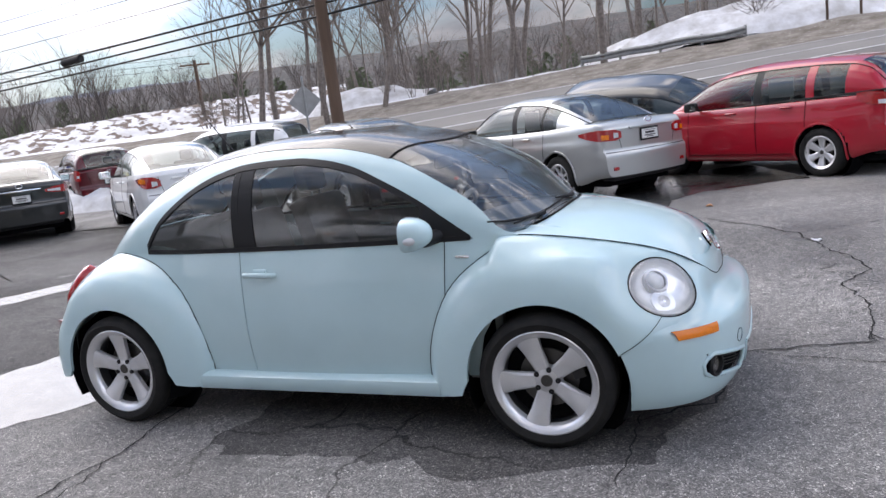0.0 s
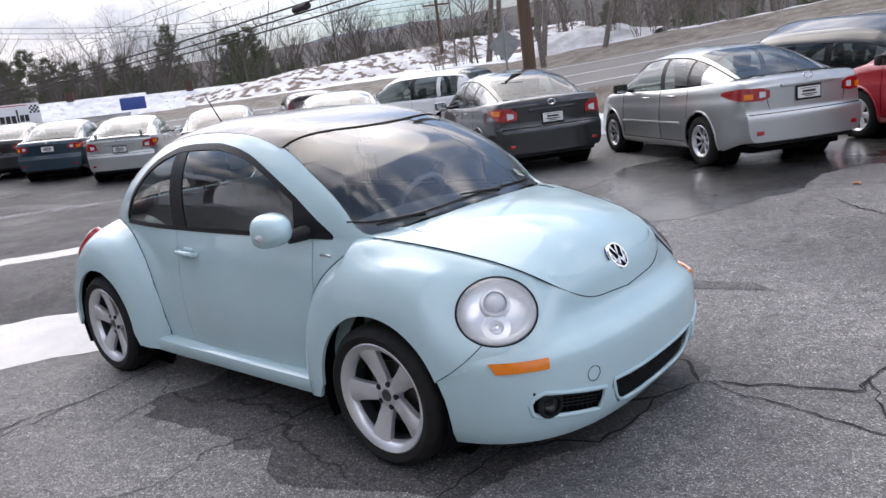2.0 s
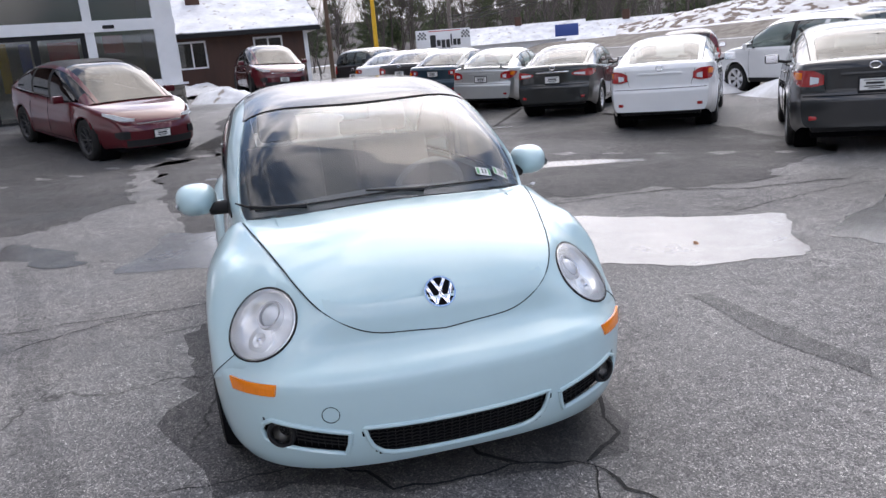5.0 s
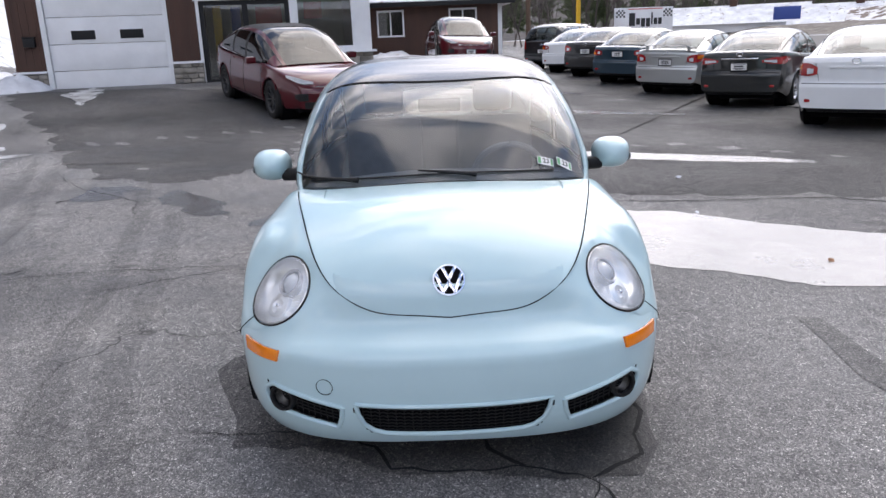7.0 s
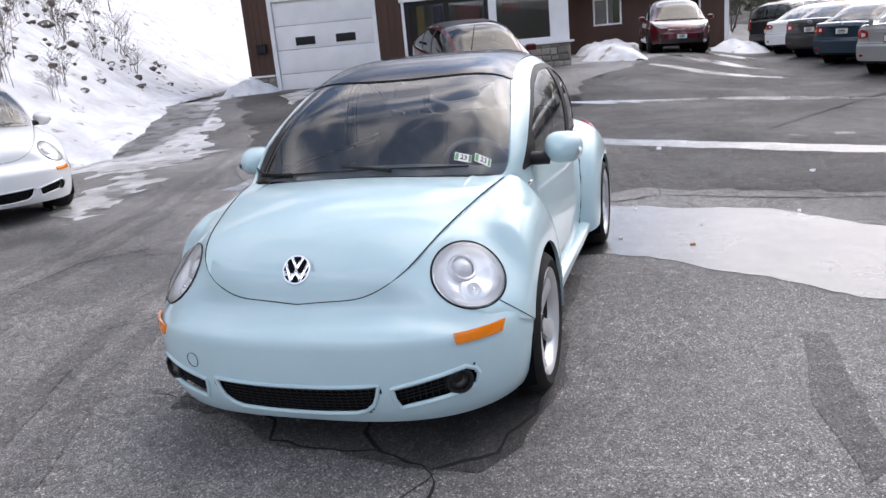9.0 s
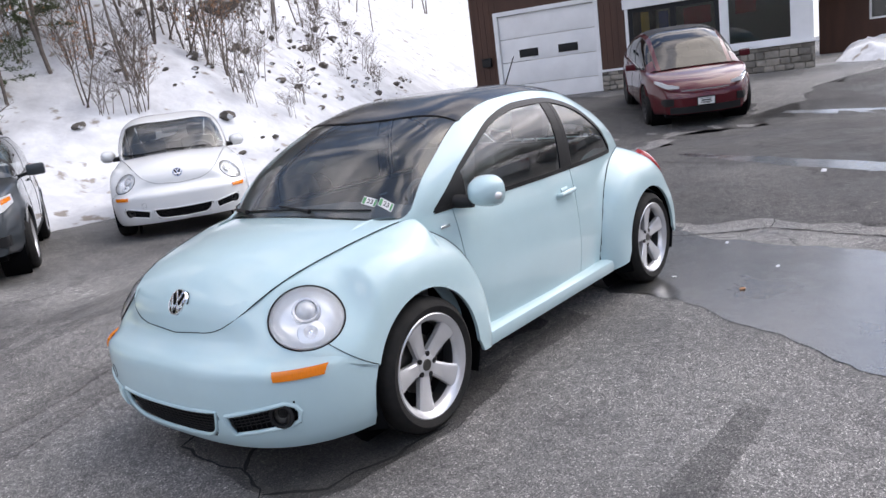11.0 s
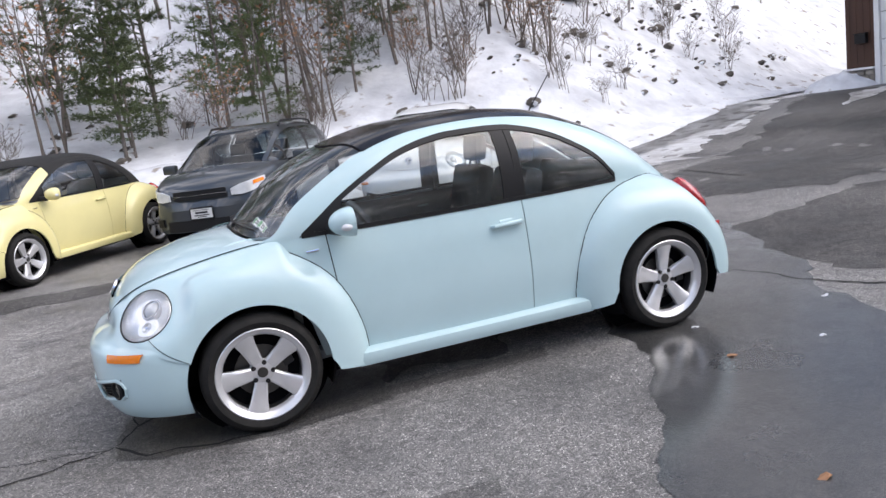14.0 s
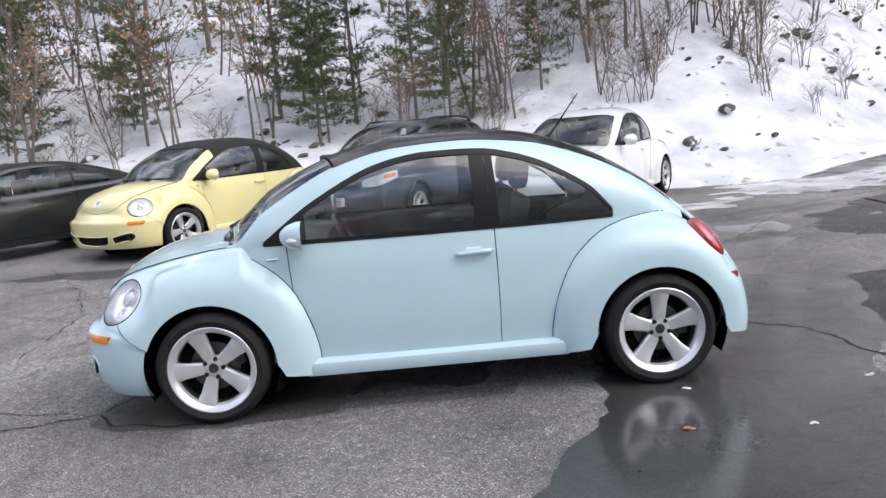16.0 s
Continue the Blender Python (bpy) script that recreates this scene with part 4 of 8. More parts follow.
    grid_mesh(bm, rows)
    outward(bm, Vector((1.0, 0, 0.4)))
    lamp_frames = {}
    for s in (1, -1):
        n_l = Vector((0.527, s * 0.583, 0.618)).normalized()
        u_l = Vector((-s * 0.742, 0.670, 0)).normalized()
        v_l = n_l.cross(u_l)
        if v_l.z < 0:
            v_l = -v_l
        base = Vector((1.768, s * 0.651, 0.702))
        m4 = Matrix((u_l, v_l, n_l)).transposed().to_4x4()
        m4.translation = base
        lamp_frames[s] = m4
    bmesh.ops.delete(bm, geom=[f for f in bm.faces if grille_zone(f.calc_center_median())], context="FACES")
    for v in bm.verts:
        v.co = b_shoulder(b_seat(v.co.copy(), [lamp_frames[s] for s in (1, -1)], 0.003), [lamp_frames[s] for s in (1, -1)]) - Vector((0, 0, 0.0015))
    under = [f for f in bm.faces if f.calc_center_median().z > 0.55 and abs(f.calc_center_median().y) < HOOD_EDGE_Y(f.calc_center_median().x + 0.03) - 0.012]
    bmesh.ops.delete(bm, geom=under, context="FACES")
    b_cut(bm, [lamp_frames[s] for s in (1, -1)], LAMP_RU, LAMP_RV)
    bumper = part("front_bumper", bm, paint_mat, car)
    # lips of the air intakes, mesh behind them
    def a_of_y(y, z):
        return math.asin(min(1.0, (abs(y) / (0.865 * B_K(z)))) ** 1.5)
    def on_bumper(y, z, off=0.0):
        p = bump_pt(z, a_of_y(y, z), 1 if y >= 0 else -1)
        return p + Vector((off, 0, 0))
    main_loop = [(y, 0.350 + 0.10 * y * y) for y in steps(-0.352, 0.352, 24)] + [(0.342, 0.318), (0.325, 0.279), (0.29, 0.249)] + [(y, 0.226 + 0.16 * y * y) for y in steps(0.25, -0.25, 20)] + [(-0.29, 0.249), (-0.325, 0.279), (-0.342, 0.318), (-0.352, 0.3624)]
    part("intake_lip", tube(bmesh.new(), [on_bumper(y, z, -0.001) for y, z in main_loop], 0.009, 8), paint_mat, bumper)
    part("intake_mesh", sheet_between([(y, 0.20 + 0.16 * y * y) for y in steps(-0.36, 0.36, 20)], [(y, 0.368 + 0.10 * y * y) for y in steps(-0.36, 0.36, 20)], 20, 3, lambda y, z: on_bumper(y, z, -0.03), 0), M_SEAM, bumper)
    bm = bmesh.new()
    for i in range(9):
        zc = 0.238 + i * 0.0148
        tube(bm, [on_bumper(y, zc + 0.13 * y * y + (0.0025 if k % 2 else -0.0025), -0.016) for k, y in enumerate(steps(-0.33, 0.33, 44))], 0.0026, 4, False)
    for y in steps(-0.33, 0.33, 22):
        tube(bm, [on_bumper(y, 0.226 + 0.16 * y * y, -0.018), on_bumper(y, 0.350 + 0.1 * y * y, -0.018)], 0.0022, 4, False)
    tagged(part("intake_grille", bm, M_BLACK, bumper, "black honeycomb mesh"), kind="stuff")
    for s in (1, -1):
        loop = [(s * y, 0.348 + 0.21 * (y - 0.4)) for y in steps(0.398, 0.66, 10)] + [(s * 0.69, 0.385), (s * 0.70, 0.36), (s * 0.69, 0.32)] + [(s * y, 0.256 + 0.18 * (y - 0.4)) for y in steps(0.665, 0.42, 10)] + [(s * 0.405, 0.30), (s * 0.398, 0.348)]
        part("intake_lip", tube(bmesh.new(), [on_bumper(y, z, -0.001) for y, z in loop], 0.010, 8), paint_mat, bumper)
        part("intake_mesh", sheet_between([(s * y, 0.25 + 0.20 * (y - 0.4)) for y in steps(0.39, 0.69, 12)], [(s * y, 0.36 + 0.22 * (y - 0.4)) for y in steps(0.39, 0.69, 12)], 12, 3, lambda y, z: on_bumper(y, z, -0.035), 0), M_SEAM, bumper)
        bm = bmesh.new()
        for i in range(6):
            tube(bm, [on_bumper(s * y, 0.284 + i * 0.0145 + 0.21 * (y - 0.4), -0.02) for y in steps(0.41, 0.58, 10)], 0.0026, 4, False)
        for y in steps(0.42, 0.58, 7):
            tube(bm, [on_bumper(s * y, 0.265 + 0.2 * (y - 0.4), -0.022), on_bumper(s * y, 0.345 + 0.22 * (y - 0.4), -0.022)], 0.0022, 4, False)
        part("intake_grille", bm, M_BLACK, bumper)
        fog = on_bumper(s * 0.632, 0.346, -0.012)
        mf = look(fog, fog + Vector((-1, -s * 0.45, 0))) @ pose(0, 0, 0, 90)
        bm = bmesh.new()
        lathe(bm, [(0.050, -0.02), (0.056, 0.004), (0.05, 0.013), (0.041, 0.012), (0.038, 0.0)], 24, mf)
        fl = part("fog_lamp", bm, M_BLACK, bumper, "round fog lamp in a black ring")
        bm = bmesh.new()
        lathe(bm, [(0.001, 0.006), (0.02, 0.004), (0.038, 0.0)], 24, mf)
        part("lens", bm, M_LENS, fl)
        bm = bmesh.new()
        lathe(bm, [(0.001, -0.028), (0.02, -0.022), (0.038, -0.004)], 24, mf)
        part("reflector", bm, M_DISC, fl)
        # amber marker
        part("turn_signal", sheet_between([(s * y, 0.498) for y in steps(0.635, 0.775, 8)], [(s * y, 0.540) for y in steps(0.628, 0.782, 8)], 10, 3,
                                          lambda y, z: bump_pt(z, a_of_y(y, z), 1 if y >= 0 else -1) + Vector((0.006, (0.006 if y > 0 else -0.006), 0)), 0.012, Vector((1.0, 0, 0.45))), M_ORANGE, bumper, "long amber turn signal")
    part("tow_cover", tube(bmesh.new(), [on_bumper(-0.46 + 0.03 * math.cos(a), 0.425 + 0.03 * math.sin(a), 0.001) for a in steps(0, 2 * math.pi, 24)], 0.0014, 4), M_SEAM, bumper)
    # wings, their joints, lamps
    for s in (1, -1):
        m4 = lamp_frames[s]
        fender = part("front_wing", b_fender(1.254, 1, s, 22, 190, [m4]), paint_mat, car)
        rear = part("rear_wing", b_fender(-1.254, -1, s, -6, 190), paint_mat, car)
        pts = b_crease(1.254, 1, s, 108, 192, lambda p: abs(p.y) < b_side(p.x, p.z))
        if len(pts) > 3:
            part("wing_joint", tube(bmesh.new(), pts, 0.0032, 6), M_SEAM, car)
        pts = b_crease(-1.254, -1, s, 80, 192, lambda p: abs(p.y) < b_side(p.x, p.z))
        if len(pts) > 3:
            part("wing_joint", tube(bmesh.new(), pts, 0.0032, 6), M_SEAM, car)
        seam = [b_seat(b_fender_point(1.254, 1, radians(22.5 + 7 * t), lerp(math.asin((0.37 / 0.64) ** 3.25), radians(52), t), s), [m4]) + Vector((0.001, s * 0.001, 0)) for t in steps(0, 1, 16)]
        part("wing_joint", tube(bmesh.new(), [p for p in seam if math.hypot((m4.inverted() @ p).x / LAMP_RU, (m4.inverted() @ p).y / LAMP_RV) > 1.0], 0.0016, 5), M_SEAM, car)
        # headlamp
        lamp = new("headlamp")
        lamp.parent = car
        tagged(lamp, "large oval headlamp with clear lens")
        ring = b_lamp_ring(LAMP_RU, LAMP_RV)

        def oval(scales):
            """Closed shells from the ring inwards: (share of the oval, share of the ring's warp, rise)."""
            bm_ = bmesh.new()
            grid_mesh(bm_, [[m4 @ Vector((p.x * k, p.y * k, p.z * w + zc_ring * (1 - w) + up)) for p in ring + ring[:1]] for k, w, up in scales])
            bmesh.ops.remove_doubles(bm_, verts=bm_.verts[:], dist=1e-5)
            return bm_
        zc_ring = sum(p.z for p in ring) / len(ring)
        part("gasket", oval([(1.05, 1, -0.02), (1.038, 1, 0.0), (1.02, 1, 0.003), (1.0, 1, 0.001), (0.985, 1, -0.012)]), M_BLACK, lamp, "thin black rubber gasket")
        part("bezel", oval([(0.99, 1, -0.002), (0.965, 1, 0.001), (0.93, 1, -0.003), (0.90, 0.95, -0.012)]), M_REFLECT, lamp, "bright silver bezel")
        part("reflector", oval([(0.90, 0.95, -0.012), (0.84, 0.9, -0.022), (0.7, 0.7, -0.034), (0.4, 0.3, -0.042), (0.02, 0, -0.045)]), M_REFLECT, lamp)
        at = m4 @ Matrix.Translation((0, 0.045, zc_ring - 0.032)) @ pose(0, 0, 0, -90)
        bm = bmesh.new()
        lathe(bm, [(0.044, 0.03), (0.046, -0.012), (0.055, -0.014), (0.060, 0.0), (0.066, 0.03)], 32, at)
        part("projector_ring", bm, M_RIM, lamp)
        bm = bmesh.new()
        lathe(bm, [(0.001, -0.024), (0.018, -0.022), (0.034, -0.013), (0.045, 0.004)], 28, at)
        part("projector_lens", bm, M_WHITELENS, lamp)
        bm = bmesh.new()
        lathe(bm, [(0.014, 0.012), (0.03, -0.004), (0.055, 0.0), (0.066, 0.03)], 28, m4 @ Matrix.Translation((s * 0.008, -0.055, zc_ring - 0.03)) @ pose(0, 0, 0, -90))
        part("lower_bowl", bm, M_REFLECT, lamp)
        bm = bmesh.new()
        lathe(bm, [(0.001, -0.012), (0.008, -0.01), (0.014, 0.0), (0.015, 0.02)], 14, m4 @ Matrix.Translation((s * 0.008, -0.055, zc_ring - 0.03)) @ pose(0, 0, 0, -90))
        part("bulb_cap", bm, M_CHROME, lamp)
        part("lens", oval([(0.985, 1, 0.002), (0.95, 1, 0.009), (0.85, 0.9, 0.019), (0.65, 0.6, 0.03), (0.4, 0.3, 0.037), (0.02, 0, 0.04)]), M_LENS, lamp)
        # tail lamp
        n_t = Vector((-0.66, s * 0.42, 0.62)).normalized()
        u_t = Vector((0, 0, 1)).cross(n_t).normalized()
        mt = Matrix((u_t, n_t.cross(u_t), n_t)).transposed().to_4x4()
        mt.translation = Vector((-1.568, s * 0.712, 0.80))
        bm = bmesh.new()
        lathe(bm, [(1.0, 0.02), (0.97, -0.012), (0.8, -0.026), (0.4, -0.036), (0.001, -0.04)], 32, mt @ Matrix.Diagonal((0.082, 0.138, 1.2, 1)) @ pose(0, 0, 0, -90))
        part("tail_lamp", bm, M_REDLENS, car, "oval red tail lamp")
        part("side_reflector", box(bmesh.new(), -0.042, 0.042, -0.012, 0.010, -0.02, 0.02, 0.004, Matrix.Translation((-1.675, s * 0.797, 0.59)) @ pose(0, 0, 0, 0, 0, s * 22)), M_REDLENS, car, "small red side reflector")
        # wheel housing
        for cx in (1.254, -1.254):
            bm = bmesh.new()
            lathe(bm, [(0.405, 0.0), (0.405, 0.16), (0.372, 0.248)] if s > 0 else [(0.405, 0.0), (0.405, -0.16), (0.372, -0.248)], 40, Matrix.Translation((cx, s * 0.60, 0.33)))
            gone = [f for f in bm.faces if f.calc_center_median().z < 0.14]
            bmesh.ops.delete(bm, geom=gone, context="FACES")
            disc_fill(bm, [Vector((cx + 0.41 * math.cos(a), s * 0.60, 0.33 + 0.41 * math.sin(a))) for a in steps(0, 2 * math.pi, 30)[:-1]])
            part("wheel_housing", bm, M_SEAM, car)
        # door, quarter panels, rails, windows
        sidep = lambda x, z, o=0.0: Vector((x, s * (b_side(x, z) + o), z))
        front = [(0.675, 0.30), (0.70, 0.42), (0.735, 0.56), (0.775, 0.67), (0.782, 0.75), (0.79, 0.86), (0.795, 0.958)]
        rear_e = [(-0.361, 0.30), (-0.364, 0.5), (-0.364, 0.7), (-0.362, 0.958)]
        door = part("door", sheet_between(rear_e, front, 20, 26, lambda x, z: sidep(x, z, 0.0), 0.012), paint_mat, car)
        part("quarter_panel", sheet_between([(-0.366, 0.30), (-0.370, 0.6), (-0.368, 0.96)], [(-0.85, 0.30), (-0.9, 0.56), (-1.3, 0.958)], 16, 24, lambda x, z: sidep(x, z, 0.0), 0.012), paint_mat, car)
        part("front_panel", sheet_between([(0.681, 0.30), (0.706, 0.42), (0.741, 0.56), (0.781, 0.67), (0.788, 0.75), (0.796, 0.86), (0.801, 0.962)], [(0.9, 0.30), (0.95, 0.5), (1.1, 0.745), (1.1, 0.81), (1.14, 0.962)], 24, 12, lambda x, z: sidep(x, z, 0.0), 0.012), paint_mat, car)
        part("door_joint", sheet_between([(-0.37, 0.28), (-0.372, 0.97)], [(-0.345, 0.28), (-0.345, 0.97)], 14, 1, lambda x, z: sidep(x, z, -0.006), 0), M_SEAM, car)
        part("door_joint", sheet_between([(0.66, 0.28), (0.73, 0.56), (0.77, 0.67), (0.785, 0.97)], [(0.69, 0.28), (0.755, 0.56), (0.795, 0.67), (0.81, 0.97)], 14, 1, lambda x, z: sidep(x, z, -0.006), 0), M_SEAM, car)
        # rail: from the foot of the windscreen over the roof to the tail
        xs = steps(1.15, -1.06, 64)
        lo = [(x, max(B_ARCH(x) + 0.012, 0.958)) if x < 0.93 else (x, 0.958 - 0.5 * max(0.0, x - 1.09)) for x in xs]
        hi = [(x, max(b_top(x, B_EDGE(x)), lo_[1] + 0.004)) for x, lo_ in zip(xs, lo)]
        if soft:
            part("windscreen_pillar", sheet_between(lo[:20], hi[:20], 19, 8, lambda x, z: sidep(x, z, 0.001), 0.014, even=True), paint_mat, car)
            part("roof_rail", sheet_between(lo[19:], hi[19:], 41, 8, lambda x, z: sidep(x, z, 0.004), 0.014, even=True), roof_mat, car)
        else:
            part("roof_rail", sheet_between(lo, hi, 64, 8, lambda x, z: sidep(x, z, 0.001), 0.014, even=True), rail_mat, car)
        xs = steps(-1.055, -1.5, 16)
        part("rear_pillar", sheet_between([(x, 0.958 if x > -1.3 else B_ZB(x) - 0.1) for x in xs], [(x, b_top(x, B_EDGE(x))) for x in xs], 16, 10, lambda x, z: sidep(x, z, 0.001), 0.014, even=True), roof_mat if soft else paint_mat, car)
        # glass and its black frame
        xs = steps(0.925, -1.05, 70)
        part("window_frame", sheet_between([(x, max(0.96, B_ARCH(x) - 0.017)) for x in xs], [(x, max(0.962, B_ARCH(x) + 0.014)) for x in xs], 70, 2, lambda x, z: sidep(x, z, 0.003), 0.01, even=True), M_BLACK, car)
        part("belt_strip", sheet_between([(x, 0.955) for x in xs], [(x, min(0.978, max(0.957, B_ARCH(x)))) for x in xs], 70, 2, lambda x, z: sidep(x, z, 0.004), 0.01, even=True), M_BLACK, car)
        xs = steps(0.69, -0.262, 30)
        part("door_window", sheet_between([(x, 0.975) for x in xs], [(x, B_ARCH(x) - 0.012) for x in xs], 30, 14, lambda x, z: sidep(x, z, -0.004), 0, even=True), M_GLASS, car, "clear side window")
        xs = steps(-0.372, -1.035, 24)
        part("quarter_window", sheet_between([(x, 0.975) for x in xs], [(x, max(0.977, B_ARCH(x) - 0.012)) for x in xs], 24, 12, lambda x, z: sidep(x, z, -0.004), 0, even=True), M_GLASS, car, "clear rear side window")
        for xa, xb, o in ((-0.256, -0.338, 0.0), (-0.344, -0.385, 0.0)):
            part("door_pillar", sheet_between([(xa, 0.962), (xa - 0.004, 1.17), (xa + 0.004, B_ARCH(xa))], [(xb - 0.012, 0.962), (xb - 0.008, 1.17), (xb + 0.004, B_ARCH(xb))], 14, 3, lambda x, z: sidep(x, z, o), 0.01), M_BLACK, car, "black door pillar")
        xs = steps(0.925, 0.685, 12)
        part("mirror_triangle", sheet_between([(x, 0.96) for x in xs], [(x, max(0.962, B_ARCH(x))) for x in xs], 12, 6, lambda x, z: sidep(x, z, 0.002), 0.01, even=True), M_BLACK, car)
        # sill
        bm = bmesh.new()
        prof = [(0.74, 0.305), (0.775, 0.302), (0.80, 0.285), (0.805, 0.25), (0.79, 0.212), (0.74, 0.20)]
        grid_mesh(bm, [[Vector((x, s * (y + (0.0 if -0.66 < x < 0.66 else 0.0)), z)) for y, z in prof] for x in steps(0.735, -0.735, 24)])
        for k in (0.735, -0.735):
            disc_fill(bm, [Vector((k, s * y, z)) for y, z in prof])
        part("running_board", bm, paint_mat, car)
        # handle
        hb = bmesh.new()
        tube(hb, [sidep(-0.145, 0.832, 0.002), sidep(-0.155, 0.834, 0.024), sidep(-0.24, 0.838, 0.03), sidep(-0.325, 0.84, 0.026), sidep(-0.338, 0.84, 0.002)], [0.011, 0.0135, 0.0145, 0.0135, 0.011], 10)
        part("door_handle", hb, paint_mat, door)
        part("handle_cup", tube(bmesh.new(), [sidep(-0.20, 0.845, -0.021), sidep(-0.28, 0.847, -0.021)], 0.026, 12), paint_mat, door)
        # mirror
        mm = Matrix.Translation((0.712, s * 0.862, 1.022))
        bm = bmesh.new()
        rows = []
        for i in range(13):
            ph = lerp(0.0, math.pi / 2, i / 12)
            rows.append([mm @ Vector((-0.035 + 0.125 * math.cos(ph), 0.096 * math.sin(ph) * math.copysign(abs(math.cos(t)) ** 0.75, math.cos(t)), 0.078 * math.sin(ph) * math.copysign(abs(math.sin(t)) ** 0.8, math.sin(t)))) for t in steps(0, 2 * math.pi, 32)])
        grid_mesh(bm, rows)
        mirror = part("door_mirror", bm, paint_mat, car, "rounded door mirror in body colour")
        disc = bmesh.new()
        disc_fill(disc, [mm @ Vector((-0.036, 0.094 * math.copysign(abs(math.cos(t)) ** 0.75, math.cos(t)), 0.076 * math.copysign(abs(math.sin(t)) ** 0.8, math.sin(t)))) for t in steps(0, 2 * math.pi, 32)[:-1]])
        part("mirror_glass", disc, M_CHROME, mirror)
        part("mirror_arm", tube(bmesh.new(), [(0.765, s * 0.70, 0.985), (0.745, s * 0.745, 0.98), (0.73, s * 0.80, 0.975)], [0.036, 0.034, 0.03], 10), M_BLACK, mirror)
        bm = bmesh.new()
        lathe(bm, [(0.001, -0.012), (0.02, -0.008), (0.032, 0.0)], 16, Matrix.Translation((0.722, s * 0.948, 1.005)) @ (pose(0, 0, 0, 0, 0, 180) if s > 0 else pose(0, 0, 0)) @ Matrix.Diagonal((1.1, 1, 0.6, 1)))
        part("mirror_signal", bm, M_WHITELENS, mirror)
        part("side_badge", tube(bmesh.new(), [sidep(0.85, 0.884, 0.002), sidep(0.915, 0.881, 0.002)], [0.008, 0.008], 8), M_CHROME, car)
        # wheels
        for cx in (1.254, -1.254):
            wheel(car, cx, s * 0.752, 0.317, 0.317, 0.215, s, 5, 0.236, M_RIM, 0.35 if cx > 0 else 0.0)
        # wiper
    for ya, yb, rise in ((-0.60, -0.10, 0.0), (-0.12, 0.50, 0.008)):
        blade = [Vector((back(y) - 0.035 - rise * t, y, b_glass(back(y) - 0.035 - rise * t, y) + 0.010)) for t, y in zip(steps(0, 1, 10), steps(ya, yb, 10))]
        wp = part("wiper", tube(bmesh.new(), blade, 0.0042, 6), M_BLACK, car, "black wiper arm and blade")
        pivot = ya * 0.6 + yb * 0.4 + 0.02
        arm = [Vector((back(y) - 0.02 - 0.03 * t, y, b_glass(back(y) - 0.02 - 0.03 * t, y) + 0.022 - 0.006 * t)) for t, y in zip(steps(0, 1, 6), steps(pivot, pivot - 0.30 if ya < -0.3 else pivot - 0.26, 6))]
        part("wiper_arm", tube(bmesh.new(), arm, [0.013, 0.009, 0.008, 0.007, 0.006, 0.005, 0.004], 6), M_BLACK, wp)
    # rear bumper
    bm = bmesh.new()
    rows = []
    for z in steps(0.2, 0.78, 30):
        xa = 1.254 + (math.sqrt(max(0.0, 0.372 ** 2 - (z - 0.317) ** 2)) if abs(z - 0.317) < 0.36 else 0.09)
        k = B_K(z) * (1 - 0.10 * (1 - smoothstep(0.2, 0.42, z)))
        c = max(0.02, min(0.98, (xa - 1.3) / (0.60 * k)))
        a_max = math.acos(c ** 1.2)
        rows.append([Vector((-(1.3 + 0.60 * k * max(0, math.cos(abs(t) * a_max)) ** (2 / 2.4)), (1 if t >= 0 else -1) * 0.862 * k * max(0, math.sin(abs(t) * a_max)) ** (2 / 2.4), z)) for t in steps(-1, 1, 80)])
    grid_mesh(bm, rows)
    outward(bm, Vector((-1.0, 0, 0.4)))
    part("rear_bumper", bm, paint_mat, car)
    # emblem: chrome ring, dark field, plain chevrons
    slope = math.atan2(B_HOOD(1.90) - B_HOOD(1.945), 0.045)
    em = Matrix.Translation((1.922 + 0.016 * math.sin(slope), 0, B_HOOD(1.922) + 0.016 * math.cos(slope))) @ Matrix(((0, -math.cos(slope), math.sin(slope), 0), (1, 0, 0, 0), (0, math.sin(slope), math.cos(slope), 0), (0, 0, 0, 1)))
    bm = bmesh.new()
    lathe(bm, [(0.051, 0.004), (0.053, -0.006), (0.059, -0.006), (0.061, 0.006)], 40, em @ pose(0, 0, 0, -90))
    emblem = part("emblem", bm, M_CHROME, car, "round chrome emblem with dark field")
    bm = bmesh.new()
    lathe(bm, [(0.001, -0.002), (0.052, -0.002), (0.06, 0.03)], 32, em @ pose(0, 0, 0, -90))
    part("emblem_field", bm, M_SEAM, emblem)
    for pts in (((-0.023, 0.047), (0.0, 0.004), (0.023, 0.047)), ((-0.047, 0.024), (-0.021, -0.043), (0.0, -0.006), (0.021, -0.043), (0.047, 0.024))):
        bm = bmesh.new()
        for (ax_, ay_), (bx_, by_) in zip(pts, pts[1:]):
            ln, turn_ = math.hypot(bx_ - ax_, by_ - ay_), math.degrees(math.atan2(by_ - ay_, bx_ - ax_))
            box(bm, -0.003, ln + 0.003, -0.0058, 0.0058, 0.0, 0.0055, 0.0012, em @ pose(ax_, ay_, 0, 0, 0, turn_))
        part("emblem_bar", bm, M_CHROME, emblem)
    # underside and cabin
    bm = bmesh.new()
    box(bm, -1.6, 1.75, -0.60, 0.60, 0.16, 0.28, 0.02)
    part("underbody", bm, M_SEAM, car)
    part("floor_pan", box(bmesh.new(), -1.45, 1.0, -0.70, 0.70, 0.28, 0.33), M_DASH, car)
    part("bulkhead", box(bmesh.new(), 0.98, 1.02, -0.64, 0.64, 0.3, 0.86), M_DASH, car)
    bm = bmesh.new()
